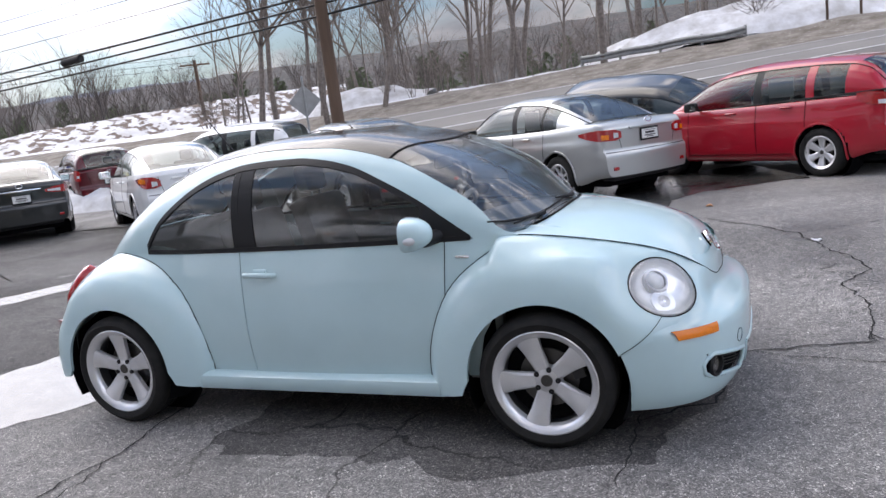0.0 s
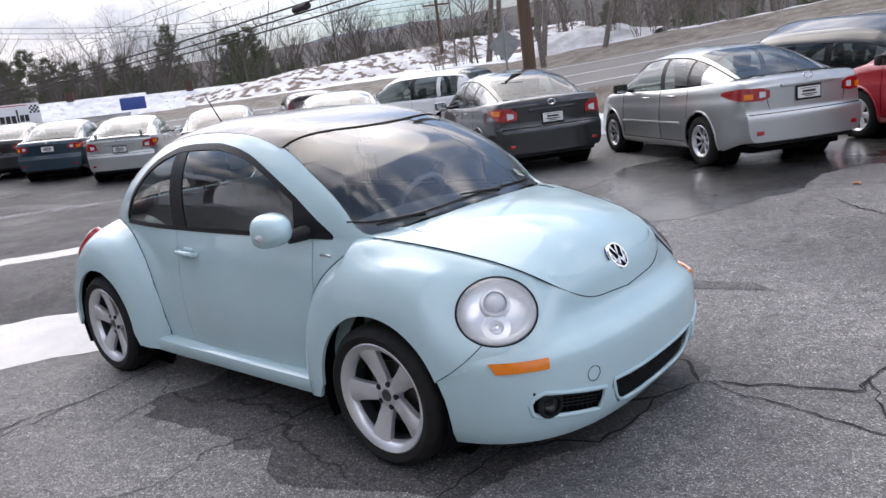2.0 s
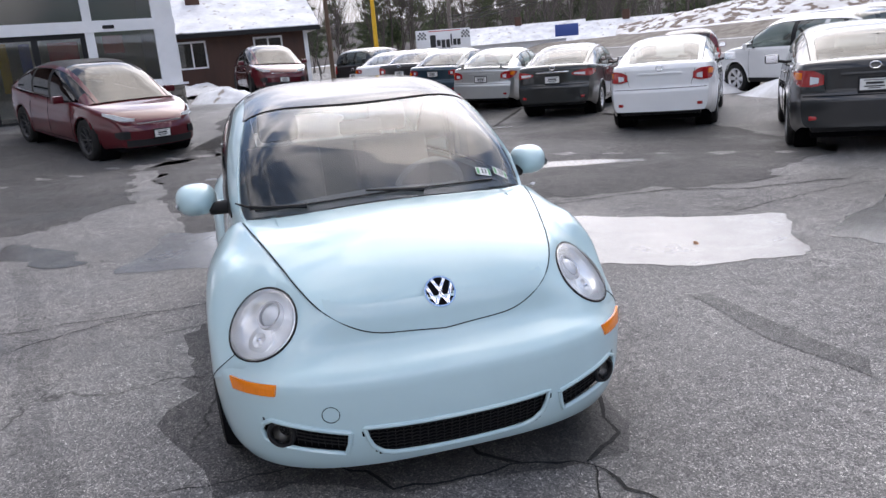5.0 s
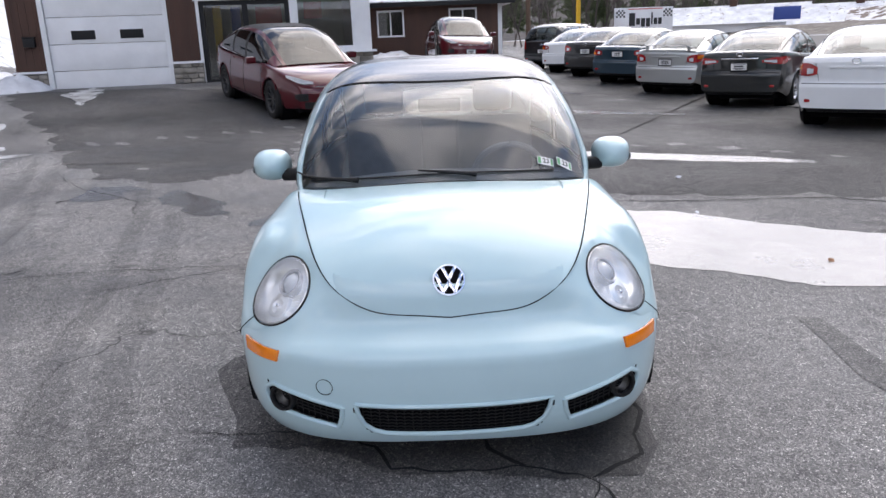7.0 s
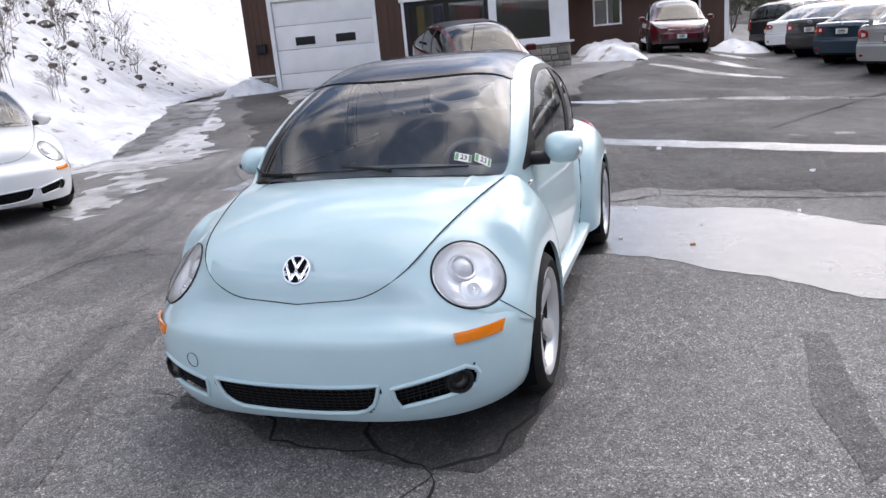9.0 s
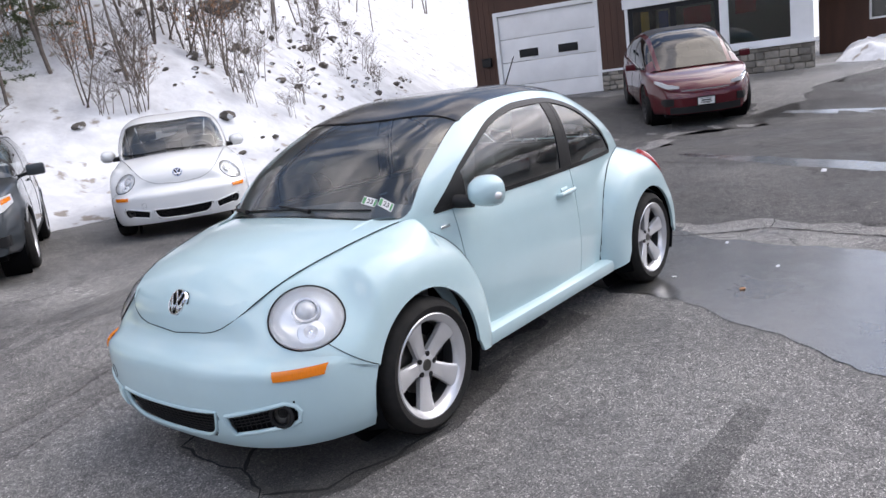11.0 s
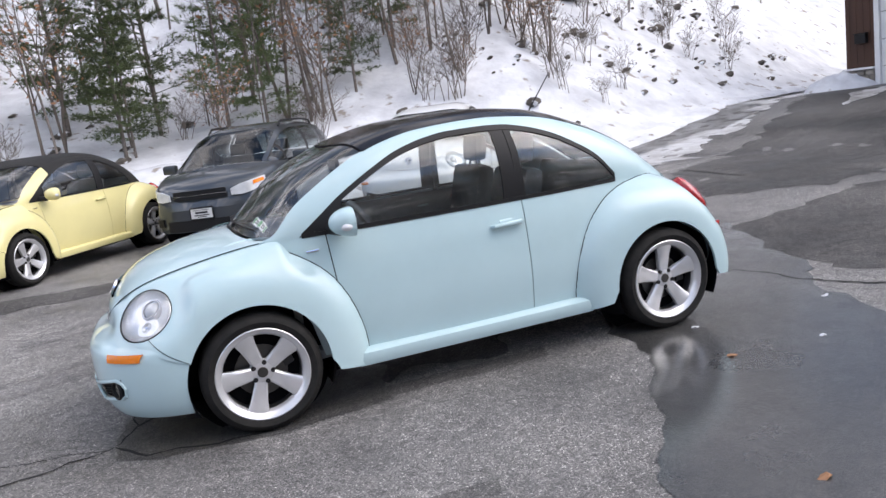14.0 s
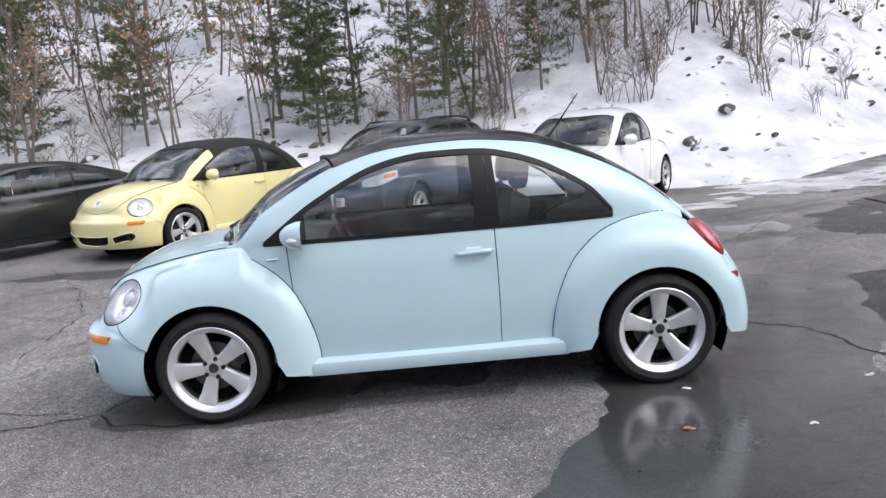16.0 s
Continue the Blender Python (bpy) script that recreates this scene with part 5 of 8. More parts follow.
    grid_mesh(bm, [[Vector((x, y, z + 0.02 * math.cos(y * 4))) for x, z in ((1.12, 0.965), (0.95, 0.97), (0.72, 0.955), (0.62, 0.92), (0.58, 0.84), (0.62, 0.70), (0.68, 0.55))] for y in steps(-0.66, 0.66, 16)])
    part("dashboard", bm, M_DASH, car)
    for s in (1, -1):
        part("door_lining", sheet_between([(-0.9, 0.32), (-0.9, 0.945)], [(0.9, 0.32), (0.9, 0.945)], 8, 20, lambda x, z: Vector((x, s * (b_side(x, z) - 0.045), z)), 0), M_SEAT, car)
        sc = s * 0.36
        seat = part("front_seat", box(bmesh.new(), -0.35, 0.18, sc - 0.25, sc + 0.25, 0.42, 0.58, 0.06), seat_mat, car, "grey leather front seat")
        part("backrest", box(bmesh.new(), -0.09, 0.05, sc - 0.25, sc + 0.25, 0.0, 0.62, 0.06, pose(-0.38, 0, 0.52, 0, -14, 0)), seat_mat, seat)
        part("headrest", box(bmesh.new(), -0.06, 0.04, sc - 0.13, sc + 0.13, 0.0, 0.19, 0.05, pose(-0.545, 0, 1.14, 0, -8, 0)), seat_mat, seat)
        for k in (-0.05, 0.05):
            part("headrest_post", tube(bmesh.new(), [(-0.53, sc + k, 1.05), (-0.55, sc + k, 1.2)], 0.008, 6), M_CHROME, seat)
    part("rear_bench", box(bmesh.new(), -1.05, -0.6, -0.55, 0.55, 0.42, 0.62, 0.06), seat_mat, car)
    part("rear_backrest", box(bmesh.new(), -0.06, 0.06, -0.55, 0.55, 0, 0.5, 0.05, pose(-1.08, 0, 0.58, 0, -18, 0)), seat_mat, car)
    wm = Matrix.Translation((0.47, 0.36, 0.90)) @ pose(0, 0, 0, 0, -62, 0)
    bm = bmesh.new()
    tube(bm, [wm @ Vector((0.185 * math.cos(a), 0.185 * math.sin(a), 0)) for a in steps(0, 2 * math.pi, 32)], 0.016, 8, False)
    tube(bm, [wm @ Vector((0, -0.18, 0)), wm @ Vector((0, 0, -0.02)), wm @ Vector((0, 0.18, 0))], 0.022, 6)
    tube(bm, [wm @ Vector((0, 0, -0.02)), wm @ Vector((-0.18, 0, 0))], 0.02, 6)
    part("steering_wheel", bm, M_DASH, car)
    part("inside_mirror", box(bmesh.new(), 0.53, 0.56, -0.11, 0.11, 1.245, 1.315, 0.012), M_DASH, car)
    if with_plate:
        plate(car, Matrix.Translation((2.075, 0, 0.42)) @ Matrix(((0, 0, 1, 0), (1, 0, 0, 0), (0, 1, 0, 0), (0, 0, 0, 1))))
    return car


# ---- other parked cars ----
def parked(label, name, paint_mat, sp, group="", front=False, rear=True, plate_at="", spoiler=False, rack=False, rim=M_RIM, glass_mat=None):
    """A parked car from a table of profile points; origin midway between the axles, x ahead."""
    car = thing(name, label, "car", group)
    glass_mat = glass_mat or M_GLASSMID
    deck, belt, roof, plan = curve_at(sp["deck"]), curve_at(sp["belt"]), curve_at(sp["roof"]), curve_at(sp["plan"])
    W, xr, xf, ax, R = sp["W"], sp["deck"][0][0], sp["deck"][-1][0], sp["axle"], sp["R"]
    zbot = sp.get("sill", 0.2)
    mid = Vector((0, 0, 0.6))
    levels = [0, 0.04, 0.09, 0.15, 0.21, 0.27, 0.33, 0.39, 0.45, 0.51, 0.57, 0.63, 0.69, 0.75, 0.81, 0.87, 0.93, 1.0]
    swell = curve_at([(0, 0.90), (0.06, 0.955), (0.2, 0.985), (0.5, 1.0), (0.72, 0.992), (0.78, 0.975), (0.9, 0.968), (1.0, 0.945)])

    def shoulder(x):
        return min(belt(x), deck(x) - 0.025)

    def bow(x, y):
        f = smoothstep(xf - 1.0, xf, x) * sp.get("bow_f", 0.22) - smoothstep(xr + 0.8, xr, x) * 0 - (1 - smoothstep(xr, xr + 0.8, x)) * sp.get("bow_r", 0.13)
        return x - f * (abs(y) / W) ** 2.4

    def side_y(x, z):
        zs = shoulder(x)
        return W * plan(x) * swell(min(1.0, max(0.0, (z - zbot) / (zs - zbot))))

    def side(x, z, s, o=0.0):
        y = side_y(x, z)
        return Vector((bow(x, y), s * (y + o), z))

    zbm = sp["bumper_z"]

    def push(x, z):
        """The rear bumper stands proud of the boot."""
        return -0.045 * smoothstep(zbm + 0.02, zbm - 0.03, z) * (1 - smoothstep(xr, xr + 0.3, x)) if rear else 0.0

    def wrap(d, z, s, tail):
        """A point d metres from the middle along the body's end and round its corner, with the outward normal."""
        x0 = xr if tail else xf
        w = W * plan(x0) * swell(min(1.0, max(0.0, (z - zbot) / (shoulder(x0) - zbot))))
        n_ = 24
        pts_ = [Vector((bow(x0, w * i / n_), w * i / n_)) for i in range(n_ + 1)]
        pts_ += [Vector((bow(x, side_y(x, z)), side_y(x, z))) for x in steps(x0, x0 + (0.7 if tail else -0.7), 20)[1:]]
        acc = 0.0
        for a, b in zip(pts_, pts_[1:]):
            ln = (b - a).length
            if acc + ln >= d:
                p = a.lerp(b, (d - acc) / max(1e-6, ln))
                t_ = (b - a).normalized()
                nn = Vector((-t_.y, t_.x)) if tail else Vector((t_.y, -t_.x))
                return Vector((p.x, s * p.y, z)) + Vector((nn.x, s * nn.y, 0)) * 0.012
            acc += ln
        return Vector((pts_[-1].x, s * pts_[-1].y, z))

    def section(x, s):
        zs, d = shoulder(x), deck(x)
        w = W * plan(x)
        zlow = zbot + 0.12 * (1 - smoothstep(xr, xr + 0.65, x)) + 0.05 * smoothstep(xf - 0.6, xf, x)
        pts = [Vector((bow(x, w * swell(l)) + push(x, zlow + (zs - zlow) * l), s * w * swell(l), zlow + (zs - zlow) * l)) for l in levels]
        w0 = w * swell(1.0)
        for k in (0.25, 0.5, 0.75):
            a = k * math.pi / 2
            y = w0 * (0.86 + 0.14 * math.cos(a))
            pts.append(Vector((bow(x, y), s * y, zs + (d - zs) * 0.62 * math.sin(a))))
        for k in (0.8, 0.6, 0.4, 0.2, 0.0):
            y = w0 * 0.86 * k / 0.9
            pts.append(Vector((bow(x, y), s * y, zs + (d - zs) * (0.66 + 0.34 * (1 - (k / 0.9) ** 2.2)))))
        return pts
    xs = sorted(set([round(v, 4) for v in steps(xr, xf, 104)]))
    bm = bmesh.new()
    L = [section(x, 1) for x in xs]
    Rr = [section(x, -1) for x in xs]
    grid_mesh(bm, [a + b[-2::-1] for a, b in zip(L, Rr)])
    for e in (0, -1):
        cap = [[Vector((bow(xs[e], p.y + (q.y - p.y) * t) + push(xs[e], p.z), p.y + (q.y - p.y) * t, p.z)) for t in steps(0, 1, 14)] for p, q in zip(L[e], Rr[e])]
        grid_mesh(bm, cap)
    bmesh.ops.remove_doubles(bm, verts=bm.verts[:], dist=0.0008)
    ra = R + sp.get("gap", 0.055)
    gone = [f for f in bm.faces if any(math.hypot(f.calc_center_median().x - a, f.calc_center_median().z - R) < ra for a in (ax, -ax)) and abs(f.calc_center_median().y) > 0.45 and f.calc_center_median().z < 0.9]
    bmesh.ops.delete(bm, geom=gone, context="FACES")
    bmesh.ops.recalc_face_normals(bm, faces=bm.faces[:])
    body = part("body", bm, paint_mat, car, angle=50)
    for s in (1, -1):
        for a in (ax, -ax):
            pts = [side(a + (ra + 0.004) * math.cos(t), max(zbot + 0.01, R + (ra + 0.004) * math.sin(t)), s, -0.004) for t in steps(-0.25, math.pi + 0.25, 28)]
            part("arch_lip", tube(bmesh.new(), pts, 0.016, 6), sp.get("lip", paint_mat), body)
            bm = bmesh.new()
            lathe(bm, [(ra + 0.03, 0.0), (ra + 0.03, s * (W - 0.60))], 28, Matrix.Translation((a, s * 0.5, R)))
            disc_fill(bm, [Vector((a + (ra + 0.03) * math.cos(t), s * 0.5, R + (ra + 0.03) * math.sin(t))) for t in steps(0, 2 * math.pi, 28)[:-1]])
            part("wheel_housing", bm, M_SEAM, car)
            wheel(car, a, s * (W - 0.115), R, R, 0.2, s, sp.get("spokes", 9), R * sp.get("rim", 0.62), rim, 0.2 + a, sp.get("wstyle", "thin"), False)
        # door joints, handles, side strip
        for xd in sp["doors"]:
            part("door_joint", tube(bmesh.new(), [side(xd, z, s, 0.001) for z in steps(zbot + 0.1, belt(xd) - 0.01, 8)], 0.004, 4), M_SEAM, body)
        part("sill_joint", tube(bmesh.new(), [side(x, zbot + 0.10, s, 0.001) for x in steps(-ax + ra + 0.05, ax - ra - 0.05, 10)], 0.005, 4), M_SEAM, body)
        for xh in sp["handles"]:
            zh = belt(xh) - 0.09
            part("door_handle", tube(bmesh.new(), [side(xh - 0.09, zh, s, 0.0), side(xh - 0.07, zh, s, 0.022), side(xh + 0.07, zh, s, 0.022), side(xh + 0.09, zh, s, 0.0)], 0.013, 6), paint_mat, body)
        if "strip" in sp:
            part("side_strip", tube(bmesh.new(), [side(x, sp["strip"], s, 0.004) for x in steps(-ax + ra + 0.08, ax - ra - 0.08, 10)], 0.018, 6), paint_mat, body)
        if "cladding" in sp:
            part("cladding", sheet_between([(x, zbot + 0.0) for x in steps(-ax + ra, ax - ra, 10)], [(x, zbot + 0.11) for x in steps(-ax + ra, ax - ra, 10)], 10, 3, lambda x, z: side(x, z, s, 0.008), 0.01), M_BLACK, body)
    # cabin above the belt
    g0, g1 = sp["roof"][0][0], sp["roof"][-1][0]
    xw, xg = sp["screen"], sp["rear_glass"]
    wb = lambda x: W * sp.get("cabin", 0.93) * plan(x) / plan(0.0)
    pa, pb = 2.3, 4.2
    u1, u2 = 0.80, 0.885

    def cab(x, t, s):
        zb, h = belt(x) - 0.012, roof(x)
        return Vector((x, s * wb(x) * (1 - t ** pa) ** (1 / pb) - s * 0.0, zb + (h - zb) * t))

    def cabtop(x, v):
        zb, h = belt(x) - 0.012, roof(x)
        y = v * wb(x) * (1 - u2 ** pa) ** (1 / pb)
        return Vector((x, y, zb + (h - zb) * max(0.0, 1 - (abs(y) / wb(x)) ** pb) ** (1 / pa)))

    def top_part(nm, xa, xb, m, lab="", n=16):
        bm = bmesh.new()
        grid_mesh(bm, [[cabtop(x, v) for v in steps(-1, 1, 14)] for x in steps(xa, xb, n)])
        outward(bm, mid)
        return part(nm, bm, m, car, lab)
    top_part("windscreen", xw, g1, glass_mat, "clear windscreen")
    top_part("roof", xg + 0.004, xw - 0.004, sp.get("roof_mat", paint_mat), "", 24)
    top_part("rear_window", g0, xg, glass_mat, "clear rear window")
    for s in (1, -1):
        bm = bmesh.new()
        grid_mesh(bm, [[cab(x, t, s) for t in steps(u1, u2, 3)] for x in steps(g0, g1, 44)])
        outward(bm, mid)
        part("roof_rail", bm, paint_mat, car)
        cuts = sp["panes"]
        for xa, xb, kind in cuts:
            bm = bmesh.new()
            grid_mesh(bm, [[cab(x, t, s) for t in steps(0, u1, 8)] for x in steps(xa, xb, 14)])
            outward(bm, mid)
            part({"g": "side_window", "b": "pillar", "p": "pillar"}[kind], bm, {"g": glass_mat, "b": M_BLACK, "p": paint_mat}[kind], car)
        part("belt_trim", tube(bmesh.new(), [cab(x, 0.0, s) + Vector((0, s * 0.004, 0.004)) for x in steps(cuts[0][0], cuts[-1][1], 20)], 0.011, 6), M_BLACK if "chrome" not in sp else M_CHROME, car)
        part("window_seal", tube(bmesh.new(), [cab(x, u1, s) + Vector((0, s * 0.002, 0)) for x in steps(cuts[0][0], cuts[-1][1], 30)], 0.008, 5), M_BLACK, car)
        xm = sp.get("mirror", g1 - 0.42)
        zm = belt(xm) + 0.06
        mr = part("door_mirror", box(bmesh.new(), xm - 0.05, xm + 0.07, s * (W + 0.02) - (0.0 if s > 0 else 0.2), s * (W + 0.02) + (0.2 if s > 0 else 0.0), zm - 0.06, zm + 0.075, 0.035), sp.get("mirror_mat", paint_mat), car)
        part("mirror_arm", tube(bmesh.new(), [(xm, s * (W - 0.08), zm - 0.05), (xm, s * (W + 0.06), zm - 0.02)], 0.022, 6), M_BLACK, mr)
        part("mirror_glass", box(bmesh.new(), xm - 0.056, xm - 0.0515, s * (W + 0.12) - 0.08, s * (W + 0.12) + 0.08, zm - 0.045, zm + 0.06), M_CHROME, mr)
        if rack:
            part("roof_rack", tube(bmesh.new(), [cabtop(xg + 0.1, s * 0.97), cabtop(xg + 0.16, s * 0.97) + Vector((0, 0, 0.05))] + [cabtop(x, s * 0.97) + Vector((0, 0, 0.055)) for x in steps(xg + 0.3, xw - 0.35, 6)] + [cabtop(xw - 0.22, s * 0.97)], 0.018, 6), M_BLACK, car)
        # lamps
        def lamp_patch(nm, poly, tail, m_, up=0.0, lab="", par=car):
            """A lens that follows the corner: poly is (d, low, high) along it."""
            lo_ = [(d, a) for d, a, b in poly]
            hi_ = [(d, b) for d, a, b in poly]
            return part(nm, sheet_between(lo_, hi_, 14, 4, lambda d, z: wrap(d, z, s, tail) * 1.0 + (Vector((-up if tail else up, s * up * 0.5, 0))), 0.02, Vector((-1.2 if tail else 1.2, 0, 0.75))), m_, par, lab)
        if rear:
            main_lamp = None
            for poly, lm in sp["tail"]:
                ob_ = lamp_patch("tail_lamp" if main_lamp is None else "lamp_segment", poly, True, lm, 0.0 if main_lamp is None else 0.006, "wrap-round red tail lamp" if main_lamp is None else "", car if main_lamp is None else main_lamp)
                main_lamp = main_lamp or ob_
            part("rear_reflector", box(bmesh.new(), bow(xr, W * 0.72) - 0.055, bow(xr, W * 0.72) + 0.0, s * W * 0.70 - 0.05, s * W * 0.70 + 0.05, 0.40, 0.45, 0.012), M_REDLENS, car)
        if front:
            for k, (poly, lm) in enumerate(sp["head"]):
                lamp_patch("headlamp" if lm is M_WHITELENS else "lamp_segment" if k else "lamp_recess", poly, False, lm, 0.006 * k)
    # front and rear dress
    if rear:
        zb_ = sp["bumper_z"]
        w_ = W * plan(xr)
        part("bumper_joint", tube(bmesh.new(), [Vector((bow(xr, y) - 0.02, y, zb_)) for y in steps(-w_ * 0.97, w_ * 0.97, 20)], 0.006, 4), M_SEAM, body)
        for s in (1, -1):
            part("boot_joint", tube(bmesh.new(), [Vector((bow(xr, 0.5) - 0.001, s * lerp(0.46, 0.53, t_), lerp(zb_, deck(xr + 0.02) - 0.05, t_))) for t_ in steps(0, 1, 6)], 0.0045, 4), M_SEAM, body)
        part("lower_valance", box(bmesh.new(), xr + 0.05, xr + 0.3, -W * 0.72, W * 0.72, zbot + 0.06, zbot + 0.16, 0.02), M_BLACK, body)
        zt = sp["garnish"]
        part("boot_garnish", box(bmesh.new(), xr - 0.012, xr + 0.05, -0.34, 0.34, zt - 0.018, zt + 0.018, 0.012), sp.get("garnish_mat", paint_mat), body)
        part("emblem", tube(bmesh.new(), [Vector((xr - 0.006, 0.055 * math.cos(t), zt + 0.085 + 0.036 * math.sin(t))) for t in steps(0, 2 * math.pi, 20)], 0.008, 6), M_CHROME, body, "plain chrome oval emblem")
    if plate_at == "rear":
        plate(car, Matrix.Translation((xr - 0.008, 0, sp["plate_z"])) @ Matrix(((0, 0, -1, 0), (-1, 0, 0, 0), (0, 1, 0, 0), (0, 0, 0, 1))))
    if plate_at == "front":
        plate(car, Matrix.Translation((xf + 0.004, 0, sp["plate_f"])) @ Matrix(((0, 0, 1, 0), (1, 0, 0, 0), (0, 1, 0, 0), (0, 0, 0, 1))))
    if front:
        for ya, yb, za, zc_, m_ in sp["grilles"]:
            part("grille", sheet_between([(y, za) for y in steps(ya, yb, 10)], [(y, zc_) for y in steps(ya, yb, 10)], 10, 2, lambda y, z: Vector((bow(xf, y) + 0.006, y, z)), 0.012), m_, body)
        part("bonnet_joint", tube(bmesh.new(), [Vector((bow(xf - 0.10, y) + 0.0, y, deck(xf - 0.10) - 0.02 - 0.10 * (y / W) ** 2)) for y in steps(-W * 0.62, W * 0.62, 16)], 0.005, 4), M_SEAM, body)
    if spoiler:
        sx = sp["deck"][0][0] + 0.14
        zt = deck(sx)
        bm = bmesh.new()
        grid_mesh(bm, [[Vector((sx + dx, y, zt + 0.075 + dz - 0.05 * (abs(y) / 0.66) ** 4)) for dx, dz in ((-0.14, 0.012), (-0.13, 0.026), (0.02, 0.012), (0.06, -0.004), (0.02, -0.012), (-0.14, 0.012))] for y in steps(-0.68, 0.68, 16)])
        part("spoiler", bm, paint_mat, car)
        for y in (-0.5, 0.5):
            part("spoiler_foot", box(bmesh.new(), sx - 0.06, sx + 0.03, y - 0.03, y + 0.03, zt - 0.03, zt + 0.07, 0.01), paint_mat, car)
    # cabin floor, seats and dashboard
    part("cabin_floor", box(bmesh.new(), g0 + 0.15, g1 - 0.1, -W * 0.8, W * 0.8, 0.35, 0.42), M_DASH, car)
    fx = sp.get("seat_x", 0.05)
    for s in (1, -1):
        st = part("front_seat", box(bmesh.new(), fx - 0.25, fx + 0.27, s * 0.36 - 0.24, s * 0.36 + 0.24, 0.45, 0.60, 0.05), M_SEAT, car)
        part("backrest", box(bmesh.new(), -0.08, 0.06, s * 0.36 - 0.24, s * 0.36 + 0.24, 0, 0.62, 0.05, pose(fx - 0.28, 0, 0.52, 0, -14, 0)), M_SEAT, st)
        part("headrest", box(bmesh.new(), -0.05, 0.05, s * 0.36 - 0.12, s * 0.36 + 0.12, 0, 0.18, 0.04, pose(fx - 0.45, 0, 1.13, 0, -10, 0)), M_SEAT, st)
    part("rear_seat", box(bmesh.new(), -0.07, 0.07, -0.60, 0.60, 0, 0.6, 0.05, pose(fx - 1.05, 0, 0.52, 0, -18, 0)), M_SEAT, car)
    part("dashboard", box(bmesh.new(), g1 - 0.62, g1 - 0.12, -W * 0.78, W * 0.78, 0.62, belt(g1 - 0.3) - 0.03, 0.05), M_DASH, car)
    part("parcel_shelf", box(bmesh.new(), g0 + 0.05, fx - 1.15, -W * 0.7, W * 0.7, belt(g0) - 0.10, belt(g0) - 0.05, 0.01), M_DASH, car)
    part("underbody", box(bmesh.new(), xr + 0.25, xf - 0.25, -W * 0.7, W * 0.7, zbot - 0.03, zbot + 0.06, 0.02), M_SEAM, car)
    return car


def stand(ob, x, y, heading, half=1.3, lift=0.0):
    """Put a car on the lot with its mid-axle point at x, y, leaning with the ground."""
    c, s = math.cos(radians(heading)), math.sin(radians(heading))
    zf, zr = ground_z(x + c * half, y + s * half), ground_z(x - c * half, y - s * half)
    pitch = -math.degrees(math.atan2(zf - zr, 2 * half))
    zl, zrr = ground_z(x - s * 0.75, y + c * 0.75), ground_z(x + s * 0.75, y - c * 0.75)
    lean = math.degrees(math.atan2(zl - zrr, 1.5))
    ob.matrix_world = Matrix.Translation((x, y, (zf + zr) / 2 + lift)) @ pose(0, 0, 0, 0, 0, heading) @ pose(0, 0, 0, 0, pitch, 0) @ pose(0, 0, 0, lean, 0, 0)
    return ob


SEDAN = dict(W=0.85, axle=1.3, R=0.315, sill=0.2,
             deck=[(-2.27, 0.97), (-2.22, 1.045), (-2.1, 1.075), (-1.7, 1.075), (-1.0, 1.0), (0.6, 0.96), (0.98, 0.99), (1.3, 0.96), (1.7, 0.90), (2.0, 0.81), (2.18, 0.70), (2.25, 0.58)],
             belt=[(-2.27, 1.02), (-1.2, 0.985), (0.2, 0.945), (1.1, 0.93), (2.25, 0.80)],
             roof=[(-1.78, 1.06), (-1.45, 1.22), (-1.1, 1.36), (-0.7, 1.445), (-0.2, 1.47), (0.25, 1.44), (0.55, 1.34), (0.85, 1.17), (1.12, 0.99)],
             plan=[(-2.27, 0.86), (-2.1, 0.93), (-1.6, 0.985), (-0.8, 1.0), (0.8, 1.0), (1.4, 0.98), (1.9, 0.90), (2.25, 0.74)],
             screen=0.42, rear_glass=-0.92, cabin=0.915,
             panes=[(-1.78, -1.28, "p"), (-1.275, -1.0, "g"), (-1.0, -0.95, "b"), (-0.95, -0.36, "g"), (-0.36, -0.24, "b"), (-0.24, 0.86, "g"), (0.86, 1.1, "p")],
             doors=[-1.02, -0.29, 0.86], handles=[-0.62, 0.12], mirror=0.62, bumper_z=0.67, garnish=0.90, plate_z=0.78,
             tail=[([(0.50, 0.80, 0.90), (0.60, 0.775, 0.955), (0.78, 0.785, 0.965), (1.0, 0.86, 0.945), (1.1, 0.91, 0.93)], M_REDLENS), ([(0.74, 0.86, 0.935), (0.86, 0.86, 0.94), (0.96, 0.885, 0.93)], M_ORANGE), ([(0.55, 0.815, 0.875), (0.64, 0.80, 0.89)], M_WHITELENS)], seat_x=0.05)
SEDAN_OLD = dict(SEDAN, tail=[([(0.47, 0.82, 0.90), (0.56, 0.79, 0.935), (0.8, 0.80, 0.945), (1.0, 0.835, 0.925), (1.12, 0.875, 0.905)], M_REDLENS), ([(0.66, 0.815, 0.875), (0.76, 0.815, 0.88)], M_ORANGE), ([(0.52, 0.83, 0.89), (0.59, 0.825, 0.895)], M_WHITELENS)], strip=0.53, bumper_z=0.64, garnish=0.935, plate_z=0.83, spokes=8,
                 deck=[(-2.25, 0.94), (-2.2, 1.01), (-2.08, 1.04), (-1.7, 1.05), (-1.0, 1.0), (0.6, 0.96), (0.98, 0.97), (1.3, 0.94), (1.7, 0.88), (2.0, 0.79), (2.18, 0.68), (2.25, 0.58)], mirror_mat=M_BLACK)
